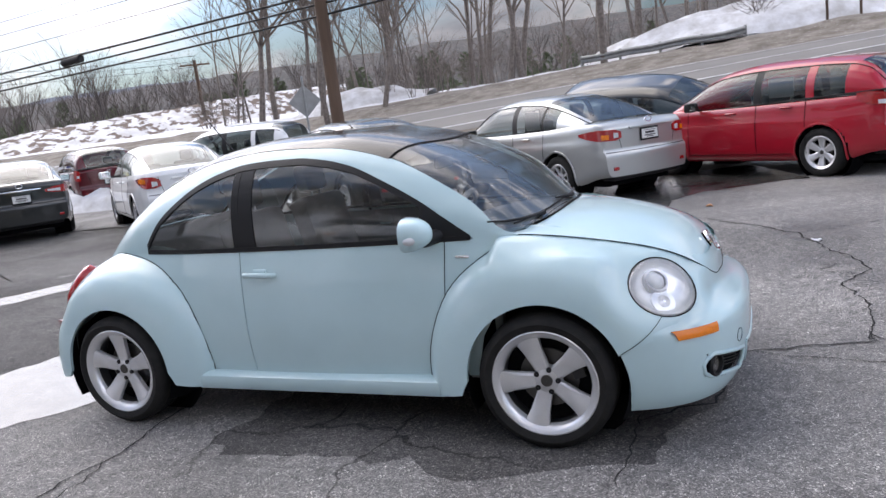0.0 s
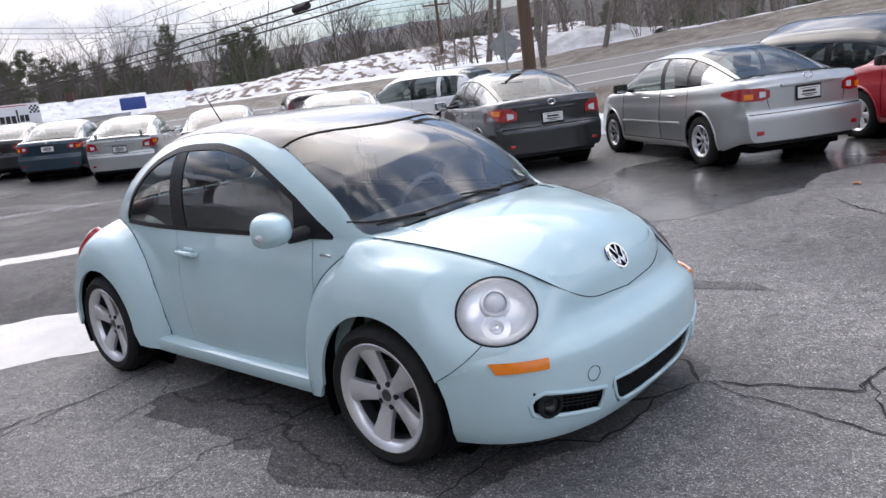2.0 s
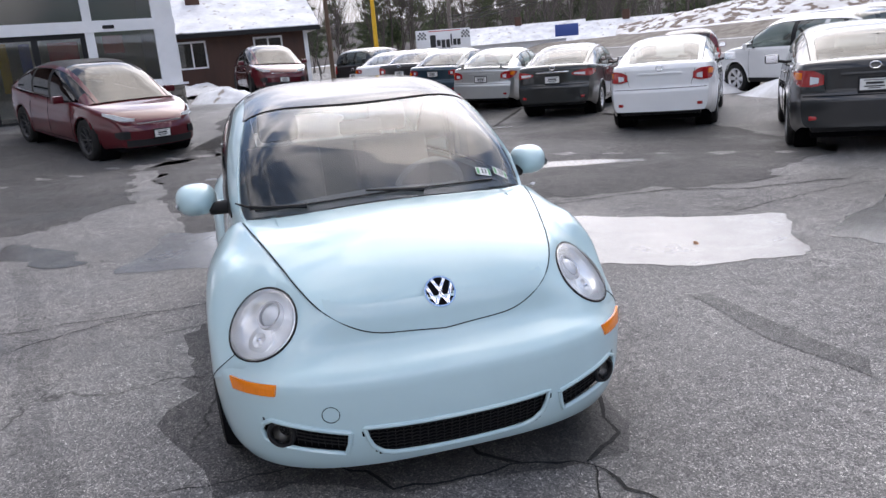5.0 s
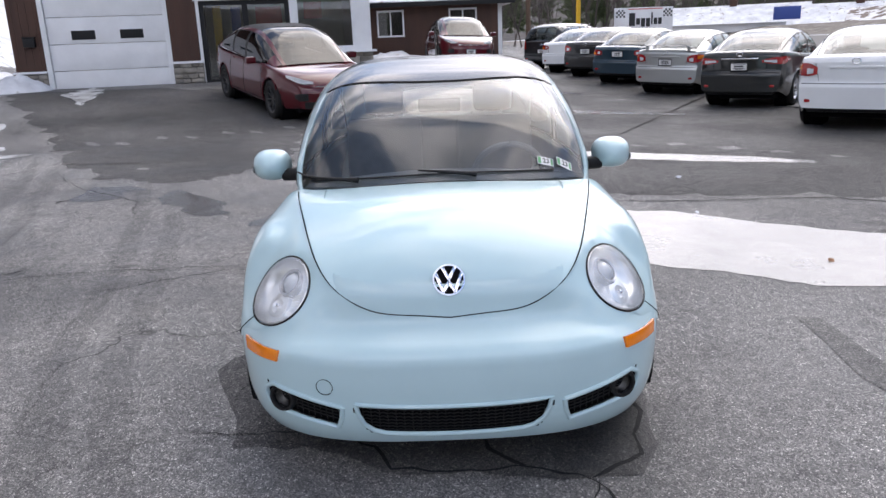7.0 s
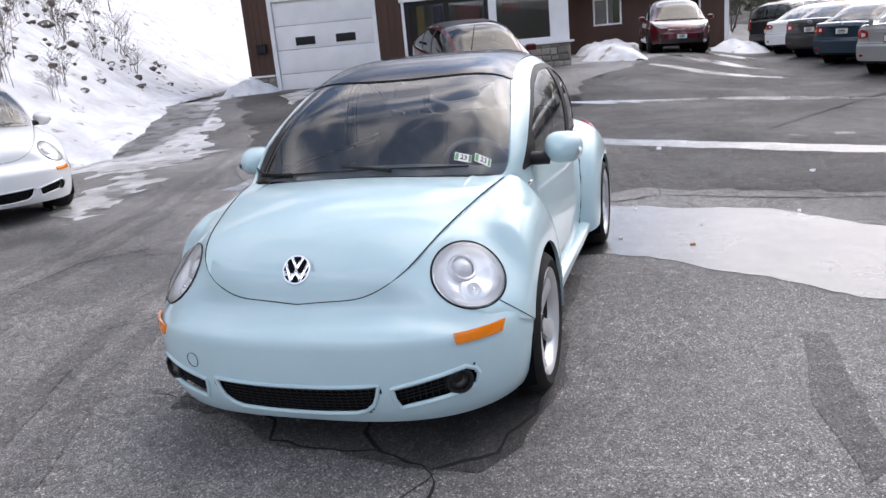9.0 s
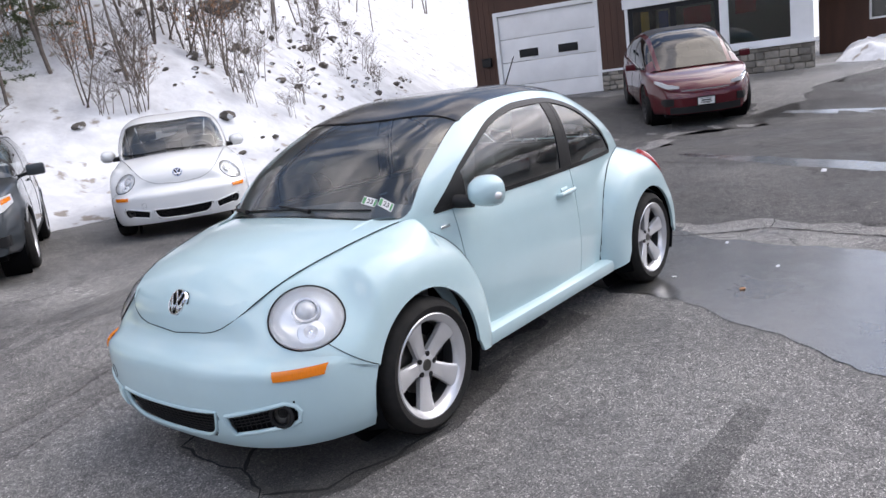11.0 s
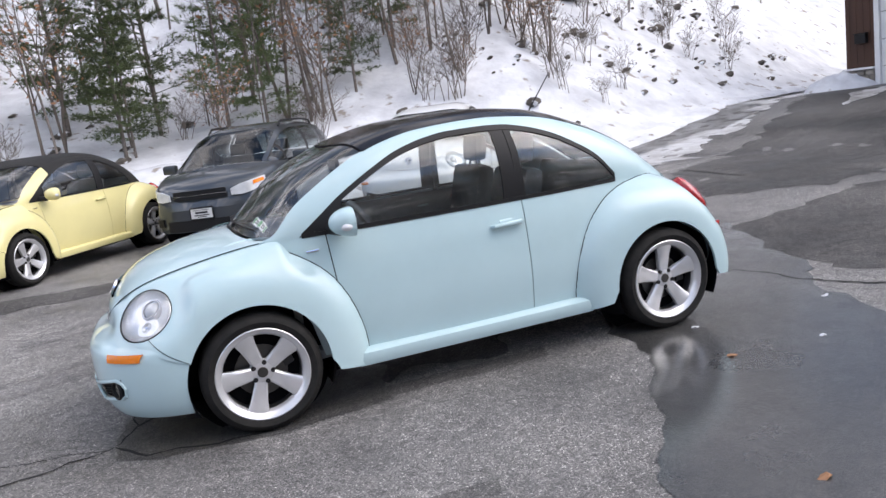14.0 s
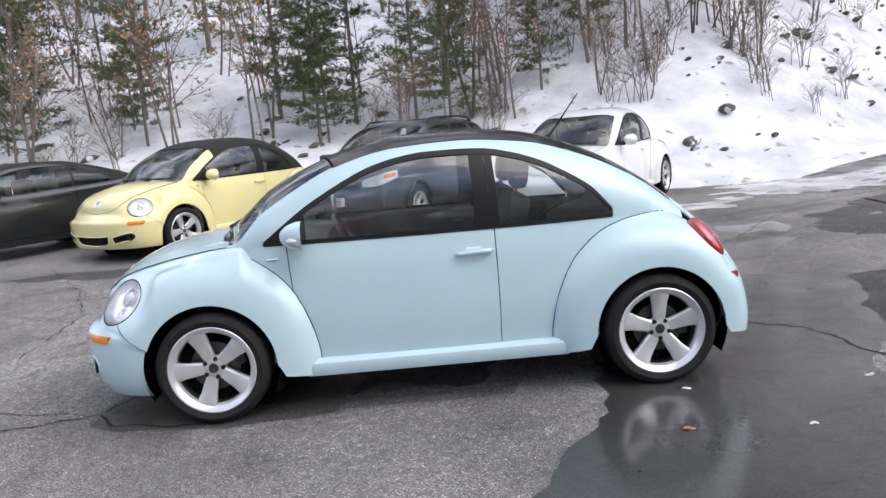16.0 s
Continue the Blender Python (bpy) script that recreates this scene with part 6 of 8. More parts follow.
SEDAN_CHROME = dict(SEDAN, tail=[([(0.40, 0.86, 0.90), (0.56, 0.83, 0.94), (0.8, 0.82, 0.96), (1.0, 0.86, 0.94), (1.08, 0.89, 0.925)], M_REDLENS), ([(0.44, 0.868, 0.898), (0.66, 0.845, 0.90)], M_WHITELENS)], garnish_mat=M_CHROME, garnish=0.925)
HATCH = dict(W=0.88, axle=1.3, R=0.32, sill=0.21,
             deck=[(-2.18, 0.98), (-2.12, 1.04), (-1.6, 1.03), (0.6, 0.99), (1.05, 1.03), (1.4, 0.98), (1.8, 0.89), (2.05, 0.76), (2.15, 0.6)],
             belt=[(-2.18, 1.08), (-1.2, 1.04), (0.2, 0.985), (1.15, 0.955), (2.15, 0.8)],
             roof=[(-2.10, 1.09), (-2.0, 1.24), (-1.88, 1.40), (-1.65, 1.50), (-1.0, 1.55), (-0.3, 1.56), (0.3, 1.51), (0.65, 1.39), (1.0, 1.19), (1.3, 1.0)],
             plan=[(-2.18, 0.86), (-2.0, 0.94), (-1.5, 0.99), (-0.8, 1.0), (0.8, 1.0), (1.4, 0.98), (1.8, 0.90), (2.15, 0.72)],
             screen=0.52, rear_glass=-1.72, cabin=0.915,
             panes=[(-2.1, -1.62, "p"), (-1.62, -1.2, "g"), (-1.2, -1.08, "p"), (-1.08, -0.40, "g"), (-0.40, -0.28, "b"), (-0.28, 0.98, "g"), (0.98, 1.28, "p")],
             doors=[-1.1, -0.34, 0.86], handles=[-0.82, 0.08], mirror=0.66, bumper_z=0.62, garnish=0.84, plate_z=0.70, mirror_mat=M_BLACK, rim=0.66,
             tail=[([(0.60, 0.88, 0.98), (0.72, 0.87, 1.03), (0.9, 0.90, 1.06), (1.06, 0.97, 1.05)], M_REDLENS), ([(0.66, 0.89, 0.94), (0.82, 0.90, 0.95)], M_WHITELENS)], spokes=6, wstyle="five",
             head=[([(0.45, 0.66, 0.72), (0.6, 0.64, 0.78), (0.9, 0.68, 0.82)], M_WHITELENS)], grilles=[(-0.45, 0.45, 0.30, 0.44, M_BLACK)], plate_f=0.52, seat_x=0.1)
CROSS = dict(W=0.98, axle=1.48, R=0.375, sill=0.24, gap=0.045,
             deck=[(-2.5, 1.0), (-2.42, 1.10), (-1.6, 1.06), (0.6, 1.02), (1.2, 1.05), (1.6, 1.0), (2.0, 0.93), (2.3, 0.83), (2.45, 0.72), (2.52, 0.58)],
             belt=[(-2.5, 1.12), (-1.2, 1.09), (0.2, 1.03), (1.3, 0.99), (2.52, 0.8)],
             roof=[(-2.3, 1.14), (-2.0, 1.32), (-1.5, 1.52), (-0.9, 1.64), (-0.2, 1.68), (0.3, 1.65), (0.75, 1.50), (1.15, 1.27), (1.55, 1.03)],
             plan=[(-2.5, 0.82), (-2.2, 0.93), (-1.5, 0.99), (-0.8, 1.0), (0.8, 1.0), (1.6, 0.98), (2.1, 0.90), (2.52, 0.70)],
             screen=0.28, rear_glass=-1.1, cabin=0.90, chrome=True, roof_mat=M_BLACK,
             panes=[(-2.3, -1.75, "p"), (-1.75, -0.95, "g"), (-0.95, -0.85, "b"), (-0.85, -0.12, "g"), (-0.12, 0.0, "b"), (0.0, 1.2, "g"), (1.2, 1.53, "p")],
             doors=[-0.95, -0.06, 1.0], handles=[-0.75, 0.2], mirror=0.85, bumper_z=0.66, garnish=0.95, plate_z=0.75, spokes=10, rim=0.68,
             tail=[([(0.5, 0.93, 0.99), (0.8, 0.92, 1.02), (1.1, 0.96, 1.02)], M_REDLENS)],
             head=[([(0.46, 0.76, 0.80), (0.62, 0.75, 0.83), (0.86, 0.79, 0.87), (1.08, 0.85, 0.89)], M_WHITELENS), ([(0.56, 0.45, 0.58), (0.72, 0.44, 0.58), (0.84, 0.48, 0.55)], M_BLACK), ([(0.5, 0.752, 0.764), (0.8, 0.775, 0.787), (1.04, 0.842, 0.852)], M_CHROME)],
             grilles=[(-0.62, 0.62, 0.30, 0.42, M_BLACK), (-0.42, 0.42, 0.70, 0.72, M_CHROME)], plate_f=0.50, bow_f=0.36, seat_x=0.25)
MINISUV = dict(W=0.87, axle=1.25, R=0.33, sill=0.24, cladding=True,
               deck=[(-1.98, 1.0), (-1.92, 1.06), (-1.4, 1.05), (0.6, 1.03), (1.1, 1.07), (1.4, 1.04), (1.75, 0.98), (1.98, 0.88), (2.08, 0.74), (2.12, 0.58)],
               belt=[(-1.98, 1.08), (-1.0, 1.04), (0.2, 1.01), (1.2, 0.985), (2.12, 0.86)],
               roof=[(-1.92, 1.1), (-1.86, 1.3), (-1.76, 1.46), (-1.5, 1.54), (-0.8, 1.585), (-0.1, 1.585), (0.3, 1.54), (0.62, 1.41), (0.92, 1.22), (1.22, 1.03)],
               plan=[(-1.98, 0.88), (-1.8, 0.95), (-1.3, 0.99), (0.8, 1.0), (1.4, 0.98), (1.8, 0.91), (2.12, 0.76)],
               screen=0.42, rear_glass=-1.62, cabin=0.905,
               panes=[(-1.92, -1.62, "p"), (-1.62, -1.16, "g"), (-1.16, -1.05, "p"), (-1.05, -0.42, "g"), (-0.42, -0.30, "b"), (-0.30, 0.75, "g"), (0.75, 0.82, "b"), (0.82, 1.05, "g"), (1.05, 1.2, "p")],
               doors=[-1.05, -0.36, 0.86], handles=[-0.8, 0.05], mirror=0.74, bumper_z=0.6, garnish=0.85, plate_z=0.7,
               tail=[([(0.70, 0.78, 1.04), (0.80, 0.78, 1.06), (0.94, 0.84, 1.06)], M_REDLENS), ([(0.72, 0.86, 0.92), (0.79, 0.86, 0.92)], M_WHITELENS)], spokes=6, wstyle="five", rim=0.66,
               head=[([(0.42, 0.71, 0.79), (0.55, 0.70, 0.84), (0.74, 0.73, 0.87), (0.98, 0.80, 0.89)], M_WHITELENS), ([(0.74, 0.80, 0.85), (0.94, 0.83, 0.87)], M_ORANGE), ([(0.58, 0.38, 0.48), (0.74, 0.38, 0.49)], M_BLACK)],
               grilles=[(-0.36, 0.36, 0.70, 0.82, M_BLACK), (-0.52, 0.52, 0.30, 0.44, M_BLACK), (-0.36, 0.36, 0.752, 0.762, M_CHROME)], plate_f=0.52, bow_f=0.26, seat_x=0.1)
COUPE = dict(SEDAN, W=0.90, chrome=True, roof=[(-1.75, 1.03), (-1.4, 1.18), (-1.0, 1.30), (-0.6, 1.375), (-0.1, 1.39), (0.25, 1.36), (0.6, 1.25), (0.9, 1.10), (1.15, 0.98)],
             panes=[(-1.75, -1.15, "b"), (-1.15, -0.55, "g"), (-0.55, -0.5, "b"), (-0.5, 0.9, "g"), (0.9, 1.13, "p")], doors=[-0.52, 0.86], handles=[-0.35], roof_mat=M_BLACK,
             head=[([(0.42, 0.63, 0.69), (0.6, 0.62, 0.73), (0.95, 0.67, 0.76)], M_WHITELENS)], grilles=[(-0.4, 0.4, 0.3, 0.44, M_BLACK)], plate_f=0.5, R=0.33)
SUV = dict(MINISUV, W=0.9, R=0.36, sill=0.28, rack=True,
           deck=[(x * 1.08, z * 1.05) for x, z in MINISUV["deck"]], belt=[(x * 1.08, z * 1.05) for x, z in MINISUV["belt"]], roof=[(x * 1.08, z * 1.07) for x, z in MINISUV["roof"]],
           plan=[(x * 1.08, v) for x, v in MINISUV["plan"]], panes=[(a * 1.08, b * 1.08, k) for a, b, k in MINISUV["panes"]], axle=1.32, tail=[([(0.72, 0.80, 1.08), (0.82, 0.80, 1.10), (0.96, 0.86, 1.10)], M_REDLENS)])

# ---- the light-blue coupe and the cars round it ----
P_BLUE = paint("light_blue_paint", (0.465, 0.635, 0.665))
P_ROOF = shader("gloss_black_roof", (0.012, 0.012, 0.014), 0.2, coat=0.45, vary=0.06, scale=2.0, spec=0.15)
P_SILVER = paint("silver_paint", (0.44, 0.45, 0.44), 0.6, 0.32)
P_GREY = paint("dark_grey_paint", (0.03, 0.031, 0.032), 0.3)
P_DARK = paint("black_grey_paint", (0.022, 0.024, 0.024), 0.3)
P_WHITE = paint("white_car_paint", (0.78, 0.79, 0.79))
P_RED = paint("red_paint", (0.40, 0.010, 0.025))
P_MAROON = paint("deep_red_pearl", (0.082, 0.003, 0.008), 0.1)
P_YELLOW = paint("pale_yellow_paint", (0.80, 0.72, 0.36))
P_BLUEGREY = paint("dark_blue_paint", (0.02, 0.045, 0.065), 0.3)
P_SLATE = paint("slate_grey_paint", (0.055, 0.065, 0.075), 0.4)
P_CANVAS = shader("black_canvas", (0.012, 0.012, 0.012), 0.85, bump=0.3, bump_scale=300)

hero = round_coupe("glossy pale blue round-backed coupe with black roof on asphalt", P_BLUE, P_ROOF)
ROW = "cars parked along the road side"
for lab, pm, sp, x, y, kw in (
        ("red hatchback with paper sheet in its rear window", P_RED, HATCH, 3.4, 7.85, {}),
        ("silver four-door saloon beside the red hatchback", P_SILVER, SEDAN_OLD, 0.04, 7.18, dict(plate_at="rear")),
        ("dark grey four-door saloon with dealer plate", P_GREY, SEDAN, -3.2, 6.8, dict(plate_at="rear")),
        ("white four-door saloon without a plate", P_WHITE, SEDAN, -7.1, 6.5, {}),
        ("black-grey saloon with chrome boot strip", P_DARK, SEDAN_CHROME, -10.9, 6.35, dict(plate_at="rear")),
        ("silver saloon with a rear spoiler", P_SILVER, SEDAN, -14.5, 6.0, dict(plate_at="rear", spoiler=True)),
        ("dark blue saloon with clear tail lamps", P_BLUEGREY, SEDAN_OLD, -17.4, 5.55, dict(plate_at="rear")),
        ("dark grey hatchback in the parked row", P_GREY, SEDAN, -20.0, 5.2, dict(plate_at="rear")),
        ("white saloon with dark tail lamps", P_WHITE, SEDAN_OLD, -22.7, 4.9, {}),
        ("black pickup-sized car with bright plate", P_DARK, SUV, -25.6, 4.6, dict(plate_at="rear"))):
    h = 143
    ob = parked(lab, "parked_car", pm, sp, ROW, **kw)
    if lab.startswith("red hatch"):
        part("paper_sheet", box(bmesh.new(), -0.86, -0.48, 0.725, 0.729, 1.07, 1.33), M_PLATE, ob, "white paper sheet behind the glass")
    if lab.startswith("silver four-door saloon beside"):
        part("paper_sheet", box(bmesh.new(), -0.82, -0.5, 0.70, 0.704, 1.0, 1.27), M_PLATE, ob, "white paper sheet behind the glass")
    stand(ob, x + 1.3 * math.cos(radians(h)), y + 1.3 * math.sin(radians(h)), h)
stand(parked("dark red sport utility car with roof rack", "parked_car", P_MAROON, SUV, ROW, rack=True), -30.5, 6.5, 165)
stand(parked("black estate car beyond the silver saloon", "parked_car", P_DARK, HATCH, "cars in the second row", front=True), 0.2, 12.6, -12)
stand(parked("white sport utility car behind the snow berm", "parked_car", P_WHITE, SUV, "cars in the second row"), -10.4, 12.2, 186)
stand(parked("dark red hatchback behind the white saloon", "parked_car", P_MAROON, MINISUV, "cars in the second row", plate_at="rear"), -15.2, 12.2, 148)
stand(parked("deep red electric crossover parked by the brown building", "crossover_car", P_MAROON, CROSS, "", front=True, rear=False, plate_at="front", rim=M_DARKMETAL, glass_mat=M_GLASSBLACK), -12.4, -3.17, 31)
stand(parked("deep red crossover in front of the office wing", "crossover_car", P_MAROON, CROSS, "", front=True, rear=False, plate_at="front", rim=M_DARKMETAL, glass_mat=M_GLASSBLACK), -24.0, 0.9, 8)
SOUTH = "cars parked along the snow bank"
stand(round_coupe("pale yellow round-backed convertible with black fabric roof", P_YELLOW, P_CANVAS, soft=True, detail=False, with_plate=True, group=SOUTH), 3.16, -6.86, 55, 1.25)
stand(round_coupe("white round-backed coupe with dark sunroof", P_WHITE, P_WHITE, detail=False, with_plate=True, group=SOUTH), -2.77, -7.2, 57, 1.25)
stand(parked("slate grey small crossover with roof rack", "small_crossover", P_SLATE, MINISUV, SOUTH, front=True, plate_at="front", rack=True), 0.2, -7.41, 63)
stand(parked("black two-door coupe with chrome window line", "coupe_car", P_DARK, COUPE, SOUTH, front=True), 6.3, -7.1, 55)


# ---- wet ground, painted shade, cracks, old tyre marks ----
def ground_patch(name, outline, material, label, category, lift=0.004, cut=0.22, ragged=0.0):
    """A thin film that follows the ground inside a plan outline."""
    pts = []
    n = len(outline)
    for i in range(n):
        a, b = Vector(outline[i]), Vector(outline[(i + 1) % n])
        k = max(1, int((b - a).length / 0.10))
        for j in range(k):
            p = a.lerp(b, j / k)
            if ragged:
                p = p + Vector((noise.noise((p.x * 2.3, p.y * 2.3, 5.0)), noise.noise((p.x * 2.3, p.y * 2.3, 9.0)))) * ragged + Vector((noise.noise((p.x * 9, p.y * 9, 1.0)), noise.noise((p.x * 9, p.y * 9, 2.0)))) * ragged * 0.5
            pts.append(p)
    bm = bmesh.new()
    bm.faces.new([bm.verts.new((p.x, p.y, 0)) for p in pts])
    bmesh.ops.triangulate(bm, faces=bm.faces[:])
    xs, ys = [p.x for p in pts], [p.y for p in pts]
    for axis, lo, hi in ((0, min(xs), max(xs)), (1, min(ys), max(ys))):
        c = math.floor(lo / cut) * cut
        while c < hi:
            co, no = Vector((0, 0, 0)), Vector((0, 0, 0))
            co[axis], no[axis] = c, 1
            bmesh.ops.bisect_plane(bm, geom=bm.verts[:] + bm.edges[:] + bm.faces[:], plane_co=co, plane_no=no)
            c += cut
    for v in bm.verts:
        v.co.z = ground_sheet_z(v.co.x, v.co.y) + lift
    bm.normal_update()
    if bm.faces and sum(f.normal.z for f in bm.faces) < 0:
        bmesh.ops.reverse_faces(bm, faces=bm.faces[:])
    return solo(name, bm, material, label, category, "", "structure")


def ground_sheet_z(x, y):
    """Height of the built ground sheet (its own triangles), so that films lie on it."""
    i = max(0, min(len(GX) - 2, int(np.searchsorted(GX, x)) - 1))
    j = max(0, min(len(GY) - 2, int(np.searchsorted(GY, y)) - 1))
    u, v = (x - GX[i]) / (GX[i + 1] - GX[i]), (y - GY[j]) / (GY[j + 1] - GY[j])
    a, b, c, d = ground_z(GX[i], GY[j]), ground_z(GX[i + 1], GY[j]), ground_z(GX[i + 1], GY[j + 1]), ground_z(GX[i], GY[j + 1])
    return max((a * (1 - u) + b * u) * (1 - v) + (d * (1 - u) + c * u) * v, min(a, b, c, d))


def band(pts, width):
    """Plan outline of a strip along points."""
    left, right = [], []
    for i, p in enumerate(pts):
        a, b = Vector(pts[max(0, i - 1)]), Vector(pts[min(len(pts) - 1, i + 1)])
        d = (b - a).normalized()
        w = width * (0.5 if 0 < i < len(pts) - 1 else 0.22)
        left.append((p[0] - d.y * w, p[1] + d.x * w))
        right.append((p[0] + d.y * w, p[1] - d.x * w))
    return left + right[::-1]


ground_patch("puddle", [(-2.3, -1.75), (-1.98, -0.72), (-1.05, 0.34), (-0.9, 0.93), (-0.53, 1.66), (0.0, 2.52), (0.22, 3.1), (-0.85, 3.85), (-1.45, 2.85), (-2.2, 2.1), (-2.45, 0.8), (-3.0, 0.12), (-3.28, -0.5), (-3.65, -1.45)],
             M_WET, "shallow film of water lying on dark asphalt", "puddle", ragged=0.11)
ground_patch("puddle", [(-0.1, 3.55), (-0.7, 4.6), (-1.6, 6.4), (-0.6, 8.2), (2.0, 9.3), (2.75, 7.2), (1.25, 6.3), (1.05, 4.95), (0.45, 3.8)], M_WET, "dark puddle beside the silver saloon", "puddle", ragged=0.14)
ground_patch("puddle", [(-3.35, -4.1), (-4.0, -4.15), (-4.3, -3.6), (-3.75, -3.4)], M_WET, "small puddle in the worn drive", "puddle", ragged=0.3)
ground_patch("puddle", [(-3.95, -2.95), (-3.3, -2.35), (-2.75, -2.1), (-2.8, -2.35), (-3.5, -3.0)], M_WET, "small brown puddle in the worn drive", "puddle", ragged=0.25)
for strip, w in (([(-11.5, -0.9), (-11.4, 0.6), (-11.3, 2.0), (-10.4, 3.2), (-9.4, 4.6)], 0.5), ([(-6.9, -1.1), (-6.05, 0.4), (-5.3, 1.95), (-4.6, 3.3), (-4.05, 4.3)], 0.42), ([(-17.0, 0.5), (-15.4, 2.0), (-14.4, 3.6)], 0.5),
                 ([(-19.5, 1.0), (-17.8, 2.0), (-16.5, 3.2)], 0.7), ([(-22.5, 1.6), (-20.5, 2.4), (-18.8, 3.2)], 0.8)):
    ground_patch("wet_streak", band(strip, w), M_WET, "long streak of melt water across the asphalt", "puddle", ragged=0.06)
ground_patch("damp_shade_patch", [(-3.6, -1.2), (-3.0, 0.3), (-3.1, 1.6), (-2.6, 3.0), (-2.2, 4.6), (-3.2, 6.5), (-8.0, 7.0), (-14.0, 6.4), (-22.0, 5.4), (-28.0, 4.2), (-27.5, 0.6), (-22.5, 0.4), (-19.5, 0.9), (-16.8, 0.0), (-14.2, -1.0), (-10.6, -0.6), (-9.2, -2.0), (-6.0, -1.6)],
             M_DAMP_SHADE, "dark damp asphalt where the snow has melted", "stain", lift=0.002, cut=0.5, ragged=0.3)
ground_patch("damp_shade_patch", [(-9.6, -2.4), (-5.6, -2.0), (-4.4, -2.9), (-4.9, -4.4), (-6.4, -5.4), (-8.6, -6.6), (-10.6, -8.0), (-12.6, -9.4), (-14.6, -10.2), (-14.6, -7.0), (-14.3, -3.0), (-12.4, -1.6), (-10.4, -1.2)],
             M_DAMP_SHADE, "dark damp asphalt before the garage", "stain", lift=0.0033, cut=0.25, ragged=0.3)
# wet stain round the cracks; the bumper's shade is darkened into the same colour
M_STAIN_SHADE = asphalt_shader("soaked_shaded_asphalt", (0.035, 0.035, 0.035), (0.075, 0.074, 0.073), (0.13, 0.128, 0.126), (0.3, 0.55))
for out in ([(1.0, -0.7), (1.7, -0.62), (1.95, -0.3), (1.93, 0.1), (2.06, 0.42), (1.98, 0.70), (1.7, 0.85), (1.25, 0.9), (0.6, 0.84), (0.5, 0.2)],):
    ground_patch("damp_shade_patch", out, M_STAIN_SHADE, "dark soaked stain and painted shade under the parked coupe", "stain", lift=0.0032, ragged=0.1)
# the first outline paints the coupe's shade onto the ground, reaching past its right side
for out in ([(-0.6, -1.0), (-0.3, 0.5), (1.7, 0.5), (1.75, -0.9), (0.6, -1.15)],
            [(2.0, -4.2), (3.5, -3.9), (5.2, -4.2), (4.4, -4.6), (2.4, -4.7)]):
    ground_patch("damp_shade_patch", out, M_DAMP_SHADE, "dark damp and painted shade on the worn asphalt", "stain", lift=0.0025, ragged=0.16)


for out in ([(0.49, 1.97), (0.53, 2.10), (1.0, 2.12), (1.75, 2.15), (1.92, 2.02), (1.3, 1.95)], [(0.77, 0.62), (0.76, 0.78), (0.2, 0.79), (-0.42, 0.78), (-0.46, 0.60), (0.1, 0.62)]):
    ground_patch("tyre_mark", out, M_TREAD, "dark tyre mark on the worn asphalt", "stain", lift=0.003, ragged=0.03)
for off in (0.0, 0.34, 1.5, 1.84):
    track = [(3.2 - 0.2 * off, -0.75 - off), (2.3 - 0.2 * off, -1.2 - off), (0.9, -1.75 - off), (-0.8, -2.1 - off), (-2.4, -2.5 - off), (-4.6, -3.2 - off), (-7.0, -4.2 - off)]
    ground_patch("tyre_mark", band(track, 0.17), M_TRACK, "faint tyre track across the worn drive", "stain", lift=0.003 + 0.0004 * off, ragged=0.05)
for out in ([(-5.2, -8.2), (-7.0, -8.8), (-10.0, -10.1), (-13.0, -11.4), (-15.2, -12.3), (-15.6, -11.7), (-14.2, -11.2), (-12.0, -9.9), (-10.2, -8.4), (-8.4, -7.6), (-7.4, -6.6), (-5.6, -6.2), (-4.8, -7.2)], [(-6.2, -8.7), (-7.5, -9.5), (-9.8, -10.5), (-12.5, -11.7), (-12.8, -11.2), (-10.0, -9.5), (-8.0, -8.3), (-6.6, -7.8)], [(-8.3, -9.0), (-9.5, -10.3), (-12.0, -11.6), (-15.0, -12.7), (-16.0, -11.8), (-13.5, -10.2), (-11.5, -9.4), (-9.5, -8.6)],
            [(-4.2, -6.4), (-5.1, -6.6), (-4.3, -5.5), (-2.9, -5.1), (-1.9, -4.9), (-2.4, -5.4)],
            [(-13.5, -8.5), (-12.0, -7.6), (-14.5, -8.0), (-16.0, -9.0)]):
    ground_patch("ice_patch", out, M_ICE, "thin grey ice patch on the drive", "ice", lift=0.005, ragged=min(0.42, 0.24 * min(max(p[0] for p in out) - min(p[0] for p in out), max(p[1] for p in out) - min(p[1] for p in out))))


